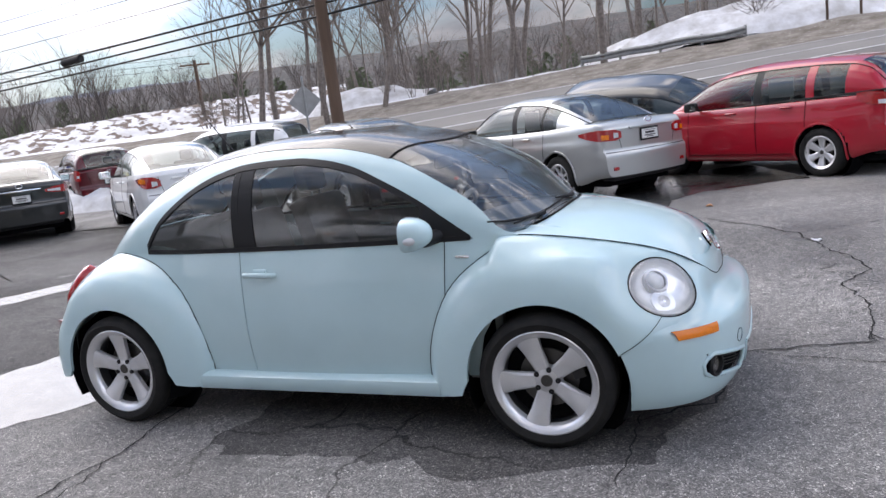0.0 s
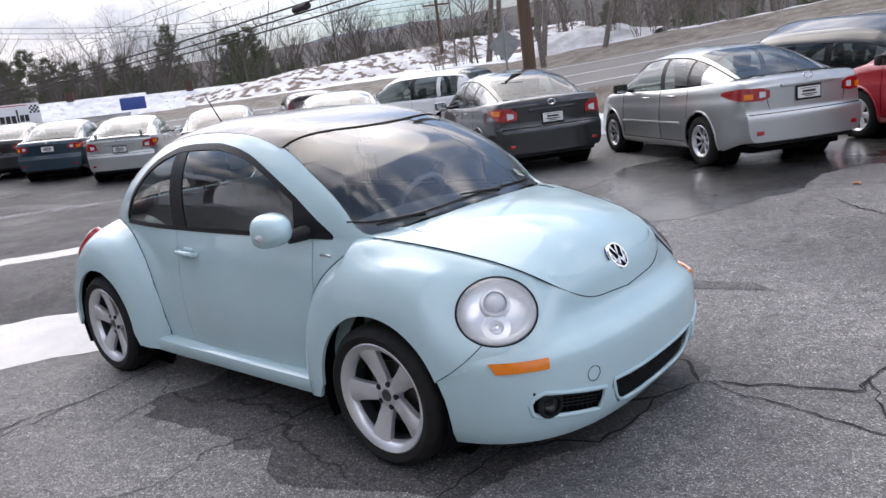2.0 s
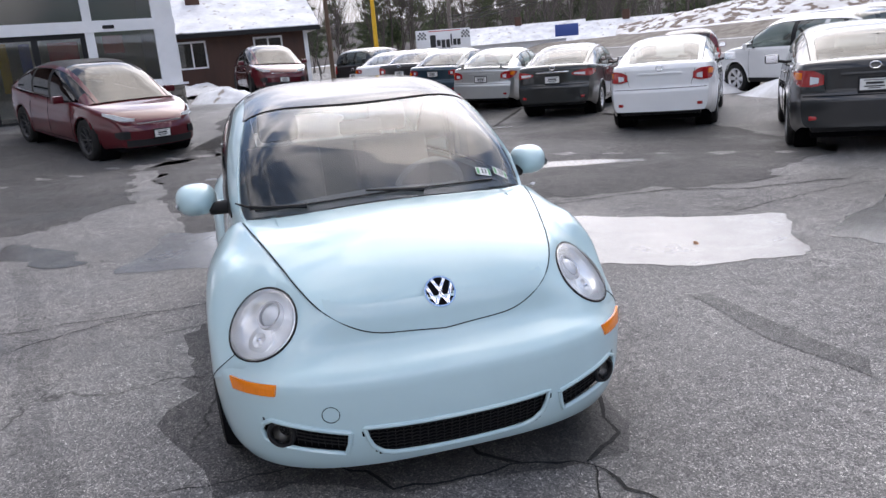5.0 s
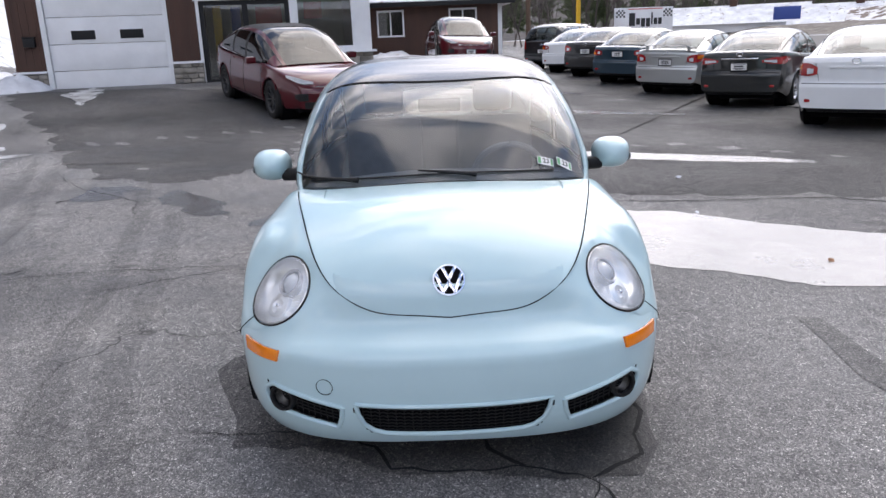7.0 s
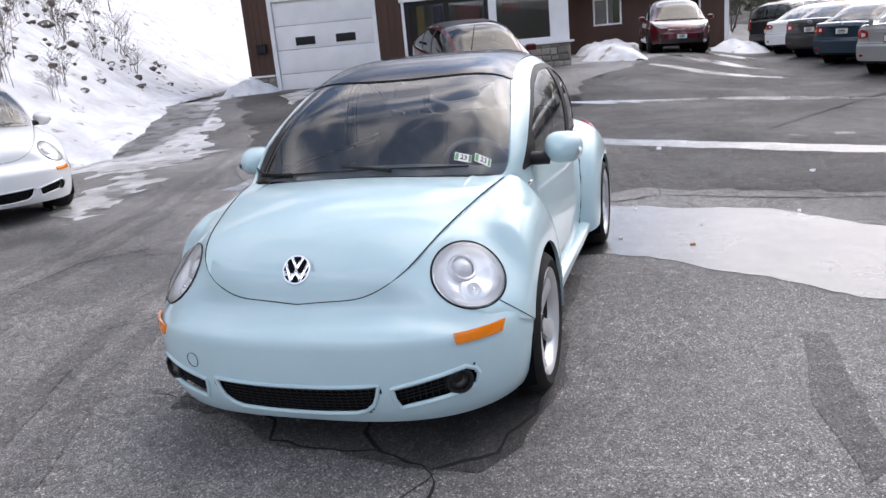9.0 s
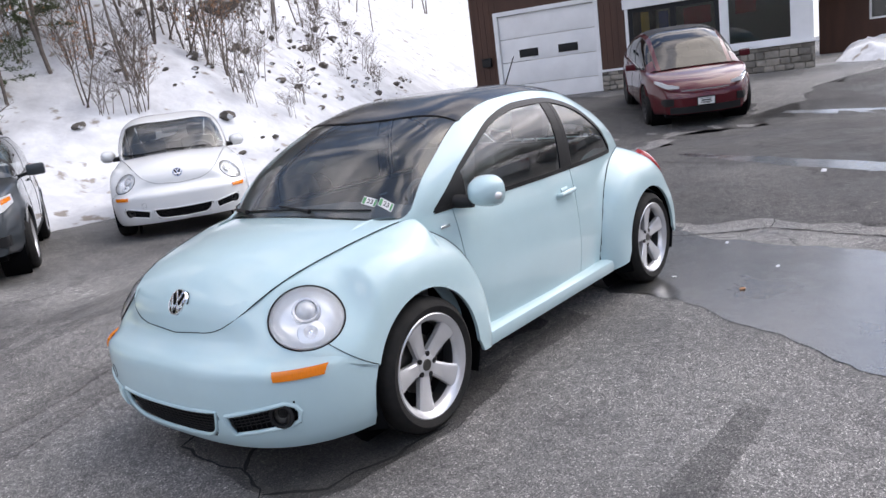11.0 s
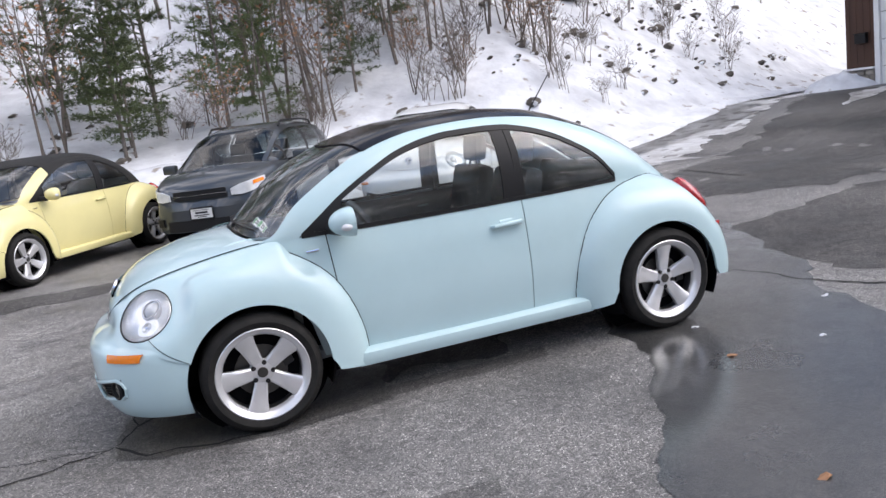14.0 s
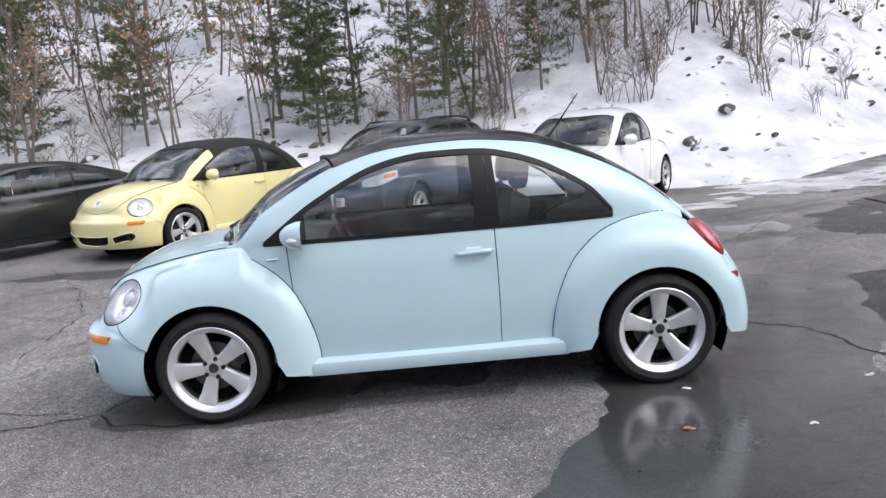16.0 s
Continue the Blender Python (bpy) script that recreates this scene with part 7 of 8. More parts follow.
def crack(points, width=0.012, seed=0):
    rnd = random.Random(seed)
    bm = bmesh.new()
    path = []
    for a, b in zip(points, points[1:]):
        a, b = Vector(a), Vector(b)
        k = max(2, int((b - a).length / 0.06))
        d = (b - a).normalized()
        side_d = Vector((-d.y, d.x))
        for j in range(k):
            p = a.lerp(b, j / k)
            path.append(p + side_d * (0.045 * noise.noise((p.x * 3, p.y * 3, seed)) + 0.018 * rnd.uniform(-1, 1)))
    path.append(Vector(points[-1]))
    rows = []
    for i, p in enumerate(path):
        d = (path[min(i + 1, len(path) - 1)] - path[max(i - 1, 0)]).normalized()
        w = 0.5 * width * (0.35 + 0.9 * rnd.random()) * (0.3 if i in (0, len(path) - 1) else 1)
        l, r = p + Vector((-d.y, d.x)) * w, p - Vector((-d.y, d.x)) * w
        rows.append([Vector((l.x, l.y, ground_sheet_z(l.x, l.y) + 0.0055)), Vector((r.x, r.y, ground_sheet_z(r.x, r.y) + 0.0055))])
    grid_mesh(bm, rows)
    return solo("crack", bm, M_CRACK, "jagged dark crack in the old asphalt", "crack", "cracks in the asphalt", "structure")


for k, (pts, w) in enumerate((
        ([(1.55, 4.75), (1.85, 4.4), (2.45, 3.7), (2.62, 3.1), (2.8, 2.65), (2.86, 2.3), (2.68, 1.95), (2.76, 1.4), (2.74, 0.69)], 0.016),
        ([(2.45, 3.7), (3.2, 4.03), (4.2, 4.2)], 0.01), ([(1.4, 4.96), (1.32, 4.22), (2.07, 3.98)], 0.008),
        ([(2.74, 0.69), (2.4, 0.62), (2.06, 0.52), (1.94, 0.29), (1.95, 0.05), (1.92, -0.24), (1.72, -0.38), (1.6, -0.5)], 0.014),
        ([(2.06, 0.52), (1.88, 0.72), (1.6, 0.8), (1.2, 0.85)], 0.02), ([(1.94, 0.29), (1.8, 0.15), (1.55, 0.1)], 0.02), ([(2.06, 0.5), (2.3, 0.47), (2.9, 0.30), (3.6, 0.1)], 0.01),
        ([(1.59, -0.42), (1.62, -0.9), (1.6, -1.15)], 0.009), ([(2.74, 0.69), (2.70, 0.87), (2.95, 0.2), (3.3, -0.6)], 0.012),
        ([(-2.1, -0.3), (-2.5, 0.0), (-2.62, 0.75), (-2.85, 1.2), (-2.62, 2.05), (-2.45, 3.0), (-2.35, 3.6), (-1.87, 4.2), (-1.6, 5.2)], 0.026),
        ([(-2.85, 1.2), (-3.2, 1.15)], 0.012), ([(-3.0, 2.0), (-2.4, 2.9)], 0.014), ([(-1.16, 3.4), (-1.26, 3.94), (-1.37, 4.87), (-1.2, 6.0)], 0.016),
        ([(-0.8, -3.25), (-0.95, -2.8), (-1.02, -2.1), (-1.0, -1.53), (-0.98, -1.2), (-1.1, -0.35)], 0.012), ([(0.14, -3.49), (-0.61, -3.52), (-1.08, -3.18)], 0.016),
        ([(-0.98, -1.25), (-0.92, -1.64), (-0.5, -2.4)], 0.012), ([(-6.5, -2.4), (-6.3, -1.2), (-5.9, 0.1)], 0.016), ([(1.2, -4.6), (2.6, -4.4), (3.9, -3.5), (4.6, -3.2)], 0.016),
        ([(0.2, -4.3), (1.2, -4.6), (2.2, -5.5)], 0.012), ([(-5.2, -4.9), (-4.2, -4.2), (-3.4, -3.2), (-2.6, -3.0)], 0.014), ([(-7.5, -5.8), (-6.6, -4.2), (-6.2, -2.4)], 0.012),
        ([(4.9, -5.0), (3.9, -3.5), (3.3, -2.2), (3.2, -0.8)], 0.012), ([(-9.5, -4.5), (-8.0, -3.2), (-7.0, -3.2)], 0.014))):
    crack(pts, w, k)
# leaf litter and crumbs of ice on the wet asphalt
for k, (x, y, r, m_) in enumerate(((-1.17, 1.48, 0.035, M_DRYLEAF), (-1.75, 1.55, 0.028, M_SNOW), (-2.1, 2.3, 0.03, M_SNOW), (-0.52, 2.71, 0.035, M_DRYLEAF), (-2.35, 1.0, 0.03, M_SNOW), (2.6, 3.35, 0.05, M_SNOW), (-1.35, 0.95, 0.03, M_SNOW), (-3.6, 2.6, 0.05, M_SNOW), (1.6, 5.4, 0.05, M_DRYLEAF), (-5.3, 1.1, 0.05, M_SNOW))):
    rnd = random.Random(k)
    bm = bmesh.new()
    r = r * 0.68
    bmesh.ops.create_icosphere(bm, subdivisions=2, radius=r)
    for v in bm.verts:
        v.co = Vector((v.co.x * 1.3, v.co.y * 0.8, v.co.z * 0.35 + 0.25 * r * math.sin(v.co.x / r * 3 + k))) * (1 + 0.5 * noise.noise(v.co * 40))
        v.co += Vector((x, y, ground_sheet_z(x, y) + 0.3 * r))
    solo("dead_leaf" if m_ is M_DRYLEAF else "ice_crumb", bm, m_, "curled brown leaf on the wet asphalt" if m_ is M_DRYLEAF else "small crumb of dirty ice on asphalt", "leaf" if m_ is M_DRYLEAF else "ice", "litter on the ground")


# ---- snow on the lot ----
def snow_heap(x, y, rx, ry, h, seed, label, m_=None, turn=0.0):
    bm = bmesh.new()
    bmesh.ops.create_grid(bm, x_segments=26, y_segments=26, size=1.0)
    for v in bm.verts:
        d = math.hypot(v.co.x, v.co.y) / (1 + 0.25 * noise.noise((v.co.x * 1.3, v.co.y * 1.3, seed)))
        up = max(0.0, 1 - d * d) ** 0.8
        n_ = 0.35 * noise.noise((v.co.x * 3, v.co.y * 3, seed + 3)) + 0.15 * noise.noise((v.co.x * 8, v.co.y * 8, seed))
        px, py = v.co.x * rx, v.co.y * ry
        c, s = math.cos(radians(turn)), math.sin(radians(turn))
        wx, wy = x + px * c - py * s, y + px * s + py * c
        v.co = Vector((wx, wy, ground_z(wx, wy) - 0.03 + h * up * (1 + n_)))
    return solo("snow_mound", bm, m_ or M_SNOW, label, "snow", "ploughed snow heaps")


bm = bmesh.new()
rows = []
for x in steps(-34, 22, 620):
    e_ = BANK_EDGE(x)
    wob = 0.35 * noise.noise((x * 0.7, 2.0, 0)) + 0.16 * noise.noise((x * 2.6, 4.0, 0)) + 0.07 * noise.noise((x * 8.0, 6.0, 0))
    row = []
    for k, d in enumerate((0.0, 0.05, 0.14, 0.3, 0.55, 0.85, 1.3)):
        y = e_ + 0.75 + wob - d * 1.15
        z_in = ground_z(x, y)
        thick = 0.13 * (1 - math.exp(-d * 7)) * (1 + 0.6 * noise.noise((x * 1.8, y * 1.8, 0))) + 0.03 * noise.noise((x * 6, y * 6, 1.0)) * min(1, d * 4) if k else -0.02
        row.append(Vector((x, y, z_in + thick * (1 if k < 6 else 0.1) + 0.006)))
    rows.append(row)
grid_mesh(bm, rows)
solo("snow_edge", bm, M_SNOW, "ragged edge of the ploughed snow bank", "snow", "", "structure")
snow_heap(-15.3, -10.6, 1.1, 0.8, 0.42, 1, "small snow heap at the garage corner", turn=13)
snow_heap(-19.6, -0.7, 2.0, 0.8, 0.42, 2, "snow heap along the shop front", turn=20)
snow_heap(-25.5, 3.2, 2.6, 1.0, 0.4, 3, "snow heap before the office wing")
snow_heap(-27.5, -1.6, 2.6, 1.4, 0.5, 4, "snow heap before the office wing")
snow_heap(-7.2, 11.4, 4.2, 1.0, 0.55, 5, "long snow berm between the parked rows", M_DIRTSNOW, 4)
snow_heap(-1.4, 11.3, 2.6, 0.9, 0.5, 6, "long snow berm between the parked rows", M_DIRTSNOW)
snow_heap(-14.5, 11.0, 3.2, 0.9, 0.55, 7, "long snow berm between the parked rows", M_DIRTSNOW)
snow_heap(2.5, 31.0, 8.0, 2.6, 1.35, 8, "big dirty snow pile beyond the guardrail", M_DIRTSNOW, 4)
snow_heap(-16.5, 31.0, 4.0, 2.0, 1.0, 9, "big dirty snow pile beyond the guardrail", M_DIRTSNOW)


# ---- the brown sales building ----
B_AT = Matrix.Translation((-15.75, -10.77, 0)) @ pose(0, 0, 0, 0, 0, 103)   # x along the front wall, y into the building


def wall_piece(parent, name, x0, x1, z0, z1, material, y0=0.0, y1=0.22, bevel=0.0, label=""):
    return part(name, box(bmesh.new(), x0, x1, y0, y1, z0, z1, bevel, B_AT), material, parent, label)


house = thing("sales_building", "brown boarded sales building with white garage door", "building")
for x0, x1, z0, z1 in ((0.0, 0.84, 0.3, 4.7), (3.77, 4.62, 0.3, 4.7), (0.84, 3.77, 3.22, 4.7)):
    wall_piece(house, "wall", x0, x1, z0, z1, M_BROWN)
for x in steps(0.1, 0.8, 4) + steps(3.85, 4.55, 4):
    wall_piece(house, "board_batten", x - 0.012, x + 0.012, 1.3, 4.7, M_BROWN, -0.012, 0.002)
wall_piece(house, "door_trim", 0.74, 0.86, 0.45, 3.32, M_WHITE, -0.03, 0.1)
wall_piece(house, "door_trim", 3.75, 3.87, 0.45, 3.32, M_WHITE, -0.03, 0.1)
wall_piece(house, "door_trim", 0.86, 3.75, 3.2, 3.32, M_WHITE, -0.03, 0.1)
gdoor = thing("garage_door", "white sectional garage door with two dark slots", "door")
for k in range(4):
    wall_piece(gdoor, "door_section", 0.87, 3.74, 0.5 + k * 0.675, 0.5 + (k + 1) * 0.675 - 0.012, M_WHITE, 0.06, 0.12, 0.006)
for x0 in (1.44, 2.63):
    wall_piece(gdoor, "slot_frame", x0 - 0.02, x0 + 0.60, 1.93, 2.20, M_WHITE, 0.045, 0.06, 0.006)
    wall_piece(gdoor, "slot_window", x0, x0 + 0.58, 1.95, 2.18, M_BLACK, 0.04, 0.046, 0.004)
wall_piece(house, "stone_cap", 3.86, 4.68, 1.24, 1.30, M_WHITE, -0.14, 0.0)
wall_piece(house, "stone_cap", -0.05, 0.74, 1.14, 1.19, M_WHITE, -0.14, 0.0)


def stone_face(parent, x0, x1, z0, z1, seed, depth=-0.10):
    wall_piece(parent, "mortar_bed", x0, x1, z0, z1, M_MORTAR, depth + 0.03, 0.1)
    rnd = random.Random(seed)
    z = z0
    while z < z1 - 0.04:
        h = min(rnd.uniform(0.11, 0.2), z1 - z)
        x = x0
        while x < x1 - 0.03:
            w = min(rnd.uniform(0.14, 0.36), x1 - x)
            bm = bmesh.new()
            box(bm, x + 0.012, x + w - 0.012, depth - rnd.uniform(0.0, 0.03), depth + 0.05, z + 0.012, z + h - 0.012, 0.018, None)
            for v in bm.verts:
                v.co += Vector((rnd.uniform(-1, 1), 0, rnd.uniform(-1, 1))) * 0.012
            bm.transform(B_AT)
            part("stone", bm, M_STONE, parent)
            x += w
        z += h


stone_face(house, 3.87, 4.66, 0.45, 1.24, 3)
stone_face(house, -0.02, 0.74, 0.4, 1.14, 4)
stone_face(house, 7.2, 9.3, 0.4, 1.36, 5)
wall_piece(house, "stone_cap", 7.1, 9.4, 1.36, 1.42, M_WHITE, -0.16, 0.02)
mail = thing("letter_box", "black wall letter box on brown boards", "letter box")
part("box_body", box(bmesh.new(), 0.30, 0.58, -0.16, -0.015, 1.80, 2.03, 0.015, B_AT), M_BLACK, mail)
part("box_lid", box(bmesh.new(), 0.285, 0.595, -0.18, -0.012, 2.03, 2.06, 0.01, B_AT), M_BLACK, mail)
# glazed shop front
wall_piece(house, "white_band", 4.55, 9.3, 2.84, 3.1, M_WHITE, -0.06, 0.16)
wall_piece(house, "white_post", 7.06, 7.28, 0.5, 4.7, M_WHITE, -0.04, 0.18)
wall_piece(house, "white_post", 8.75, 9.28, 0.9, 4.7, M_WHITE, -0.05, 0.3)
wall_piece(house, "white_post", 4.60, 4.68, 0.5, 4.7, M_WHITE, -0.03, 0.16)
wall_piece(house, "white_band", 7.28, 8.75, 1.42, 1.52, M_WHITE, -0.03, 0.16)
wall_piece(house, "white_band", 4.55, 9.3, 4.5, 4.7, M_WHITE, -0.05, 0.16)
entry = thing("shop_door", "black-framed glass double door", "door")
for x0, x1 in ((4.68, 4.80), (5.80, 5.95), (6.94, 7.06)):
    wall_piece(entry, "door_stile", x0, x1, 0.55, 2.84, M_BLACK, 0.02, 0.09)
for z0, z1 in ((0.55, 0.78), (2.72, 2.84)):
    wall_piece(entry, "door_rail", 4.80, 5.80, z0, z1, M_BLACK, 0.02, 0.09)
    wall_piece(entry, "door_rail", 5.95, 6.94, z0, z1, M_BLACK, 0.02, 0.09)
M_SHOPGLASS = glass("shop_glass", (0.66, 0.70, 0.71), ior=1.8)
for x0, x1, z0, z1 in ((4.80, 5.80, 0.78, 2.72), (5.95, 6.94, 0.78, 2.72)):
    wall_piece(entry, "pane", x0, x1, z0, z1, M_SHOPGLASS, 0.05, 0.056)
shop = thing("shop_window", "large white-framed shop window", "window")
for x0, x1, z0, z1 in ((7.28, 8.75, 1.52, 2.84), (4.68, 7.06, 3.1, 4.5), (7.28, 8.75, 3.1, 4.5)):
    wall_piece(shop, "pane", x0, x1, z0, z1, M_SHOPGLASS, 0.05, 0.056)
    wall_piece(shop, "pane_frame", x0, x1, z0 - 0.02, z0 + 0.03, M_WHITE, 0.02, 0.09)
for x0, x1, z0, z1, m_, lab in ((5.02, 5.24, 1.5, 2.7, M_YELLOW, "tall yellow banner behind the shop glass"), (5.5, 5.75, 1.9, 2.66, M_BLUEPRINT, "blue poster behind the shop glass"),
                                (6.15, 6.85, 2.2, 2.65, M_REDPRINT, "red poster behind the shop glass"), (7.45, 7.95, 2.3, 2.75, M_REDPRINT, "red poster behind the shop glass")):
    solo("poster", box(bmesh.new(), x0, x1, 0.060, 0.066, z0, z1, 0, B_AT), m_, lab, "poster")
solo("open_sign", box(bmesh.new(), 7.5, 7.78, -0.075, -0.06, 2.91, 3.0, 0.01, B_AT), M_BLACK, "small black sign on the white band", "sign")
for a, b, c, d, zz in ((4.62, 9.28, 3.6, 3.66, 4.7),):
    part("inner_wall", box(bmesh.new(), 0.0, 9.28, 5.0, 5.1, 0.3, 4.7, 0, B_AT), M_CREAM, house)
    part("shop_floor", box(bmesh.new(), 4.66, 9.2, 0.2, 5.0, 0.5, 0.56, 0, B_AT), M_DASH, house)
    part("partition", box(bmesh.new(), 4.4, 4.6, 0.22, 5.0, 0.3, 4.7, 0, B_AT), M_BROWN, house)
    part("end_wall", box(bmesh.new(), 9.1, 9.28, 0.3, 5.1, 0.4, 4.7, 0, B_AT), M_WHITE, house)
    part("end_wall", box(bmesh.new(), 0.0, 0.2, 0.22, 9.0, 0.3, 4.7, 0, B_AT), M_BROWN, house)
    part("rear_wall", box(bmesh.new(), 0.0, 9.28, 9.0, 9.2, 0.3, 4.7, 0, B_AT), M_BROWN, house)
bm = bmesh.new()
rows = [[B_AT @ Vector((x, y, z)) for y, z in ((-0.7, 4.62), (-0.7, 4.85), (4.5, 6.9), (9.7, 4.85), (9.7, 4.62))] for x in (-0.5, 9.7)]
grid_mesh(bm, rows)
for r in rows:
    disc_fill(bm, r)
part("roof", bm, M_SNOW, house, "low gable roof under snow")
# office wing
wing = thing("office_wing", "low brown office wing with snow on its roof", "building")
W_AT = Matrix.Translation((-29.0, -4.0, 0)) @ pose(0, 0, 0, 0, 0, 92)


def wing_piece(name, x0, x1, z0, z1, material, y0=0.0, y1=0.2, parent=None, bevel=0.0):
    return part(name, box(bmesh.new(), x0, x1, y0, y1, z0, z1, bevel, W_AT), material, parent or wing)


wx = [(0, 1.7), (2.85, 4.75), (5.95, 6.85)]
for a, b in wx:
    wing_piece("wall", a, b, 0.4, 3.25, M_BROWN)
for a, b in ((1.7, 2.85), (4.75, 5.95)):
    wing_piece("wall", a, b, 0.4, 1.82, M_BROWN)
    wing_piece("wall", a, b, 2.86, 3.25, M_BROWN)
    win = wing_piece("window_frame", a, b, 1.78, 1.85, M_WHITE, -0.04, 0.06)
    for q in ((a, a + 0.07, 1.85, 2.8), (b - 0.07, b, 1.85, 2.8), ((a + b) / 2 - 0.03, (a + b) / 2 + 0.03, 1.85, 2.8), (a, b, 2.8, 2.88)):
        wing_piece("window_bar", q[0], q[1], q[2], q[3], M_WHITE, -0.04, 0.06, win)
    wing_piece("pane", a, b, 1.85, 2.8, M_GLASSDARK, 0.02, 0.026, win)
    wing_piece("inner_shade", a + 0.05, b - 0.05, 1.9, 2.78, M_CREAM, 0.3, 0.31, win)
wing_piece("corner_board", 6.85, 7.02, 0.4, 3.25, M_WHITE, -0.02, 0.22)
wing_piece("end_wall", 6.8, 7.0, 0.4, 3.25, M_BROWN, 0.22, 7.0)
wing_piece("rear_wall", 0, 7.0, 0.4, 3.25, M_BROWN, 7.0, 7.2)
bm = bmesh.new()
rows = [[W_AT @ Vector((x, y, z)) for y, z in ((-0.6, 3.2), (3.6, 4.9), (7.8, 3.2), (7.8, 3.02), (-0.6, 3.02), (-0.6, 3.2))] for x in (-0.2, 7.5)]
grid_mesh(bm, rows)
for r in rows:
    disc_fill(bm, r[:-1])
wroof = part("roof", bm, M_SNOW, wing, "shallow roof under old snow")
part("fascia", box(bmesh.new(), -0.2, 7.5, -0.64, -0.6, 2.98, 3.16, 0, W_AT), M_BLACK, wroof)
part("chimney", box(bmesh.new(), 2.3, 2.9, 2.6, 3.2, 4.2, 5.4, 0.02, W_AT), M_BROWN, wroof)


# ---- poles, cables, signs ----
def pole(x, y, h, r, label, m_, arms=0, lean=0.0, z0=None, name="utility_pole", turn=0.0):
    z = ground_z(x, y) - 0.2 if z0 is None else z0
    p = thing(name, label, "pole")
    part("shaft", tube(bmesh.new(), [(x, y, z), (x + lean * 0.5, y, z + h * 0.5), (x + lean, y, z + h)], [r, r * 0.9, r * 0.72], 14), m_, p)
    c, s = math.cos(radians(turn)), math.sin(radians(turn))
    for k in range(arms):
        zz = z + h - 0.35 - 0.9 * k
        part("crossarm", box(bmesh.new(), -1.1, 1.1, -0.06, 0.06, -0.06, 0.06, 0.01, Matrix.Translation((x + lean, y, zz)) @ pose(0, 0, 0, 0, 0, turn)), M_WOODPOLE, p)
        for d in (-1.0, -0.5, 0.5, 1.0):
            part("insulator", tube(bmesh.new(), [(x + lean + d * c, y + d * s, zz + 0.05), (x + lean + d * c, y + d * s, zz + 0.22)], [0.05, 0.03], 8), M_GALV, p)
    return p


NP, FP = (-8.35, 14.35), (-37.1, 44.2)
pole(NP[0], NP[1], 10.5, 0.18, "thick weathered wooden utility pole by the road", M_WOODPOLE, 1, -0.1, turn=40)
pole(FP[0], FP[1], 7.8, 0.17, "distant wooden utility pole with one crossarm", M_WOODPOLE, 1, -0.2, z0=-0.2, turn=40)
pole(-3.6, 28.2, 9.0, 0.15, "grey wooden utility pole on the far verge", M_BARK, 0)
pole(-62.5, 19.2, 10.5, 0.2, "grey wooden utility pole beyond the parked cars", M_BARK, 1, z0=0.0, turn=72)
yp = pole(-68.5, 13.6, 8.8, 0.22, "yellow-painted pole beyond the car lot", M_YELLOW, 0, z0=0.5)
pole(-46.0, 6.2, 8.5, 0.16, "brown wooden utility pole behind the office wing", M_WOODPOLE, 1, z0=0.5)


def cable(a, b, sag, r):
    a, b = Vector(a), Vector(b)
    pts = [a.lerp(b, t) - Vector((0, 0, 4 * sag * t * (1 - t))) for t in steps(0, 1, 24)]
    return solo("overhead_cable", tube(bmesh.new(), pts, r, 5), M_WIRE, "black overhead cable between wooden poles", "cable", "overhead cables")


for dz, r, s in ((4.98, 0.034, 0.3), (4.72, 0.03, 0.35), (4.42, 0.03, 0.3), (5.7, 0.011, 0.3), (6.15, 0.011, 0.2), (6.6, 0.011, 0.25)):
    cable((NP[0], NP[1], dz), (-62.5, 19.2, dz - 0.35), s, r)
    cable((NP[0], NP[1], dz), (26.0, 17.0, dz + 3.6), s, r)
for k, dz in enumerate((7.0, 6.6, 6.2)):
    cable((-46.0, 6.2, dz + 1.4), (-62.5, 19.2, dz + 2.5), 0.6, 0.02)
    cable((-62.5, 19.2, dz + 2.6), (-37.1, 44.2, dz + 0.9), 0.8, 0.015)
sp_ = solo("cable_splice", tube(bmesh.new(), [(-18.0, 15.2, 4.62), (-18.9, 15.3, 4.58)], [0.13, 0.12], 10), M_WIRE, "black splice case hanging on the cable", "cable box")
sign = thing("road_sign", "grey back of a diamond road sign on a post", "sign")
sx, sy = -10.6, 16.4
sz = ground_z(sx, sy)
part("sign_post", tube(bmesh.new(), [(sx, sy, sz - 0.2), (sx, sy, sz + 2.2)], 0.035, 8), M_GALV, sign)
bm = bmesh.new()
fr_ = [Vector((0.5 * math.cos(radians(90 * k)), 0, 0.5 * math.sin(radians(90 * k)))) for k in range(4)]
mt_ = Matrix.Translation((sx, sy, 2.35)) @ pose(0, 0, 0, 0, 0, 35)
grid_mesh(bm, [[mt_ @ (p + Vector((0, d, 0))) for p in fr_ + fr_[:1]] for d in (-0.004, 0.004)])
disc_fill(bm, [mt_ @ (p + Vector((0, -0.004, 0))) for p in fr_])
disc_fill(bm, [mt_ @ (p + Vector((0, 0.004, 0))) for p in fr_])
part("sign_plate", bm, M_GALV, sign)
board = thing("dealer_sign", "white roadside sign with checkered corners", "sign")
bd = Matrix.Translation((-33.8, 10.3, 0)) @ pose(0, 0, 0, 0, 0, 95)
part("panel", box(bmesh.new(), -1.45, 1.45, -0.08, 0.08, 1.55, 2.75, 0.02, bd), M_WHITE, board)
part("top_stripe", box(bmesh.new(), -0.8, 0.9, -0.09, -0.081, 2.66, 2.70, 0, bd), M_REDPRINT, board)
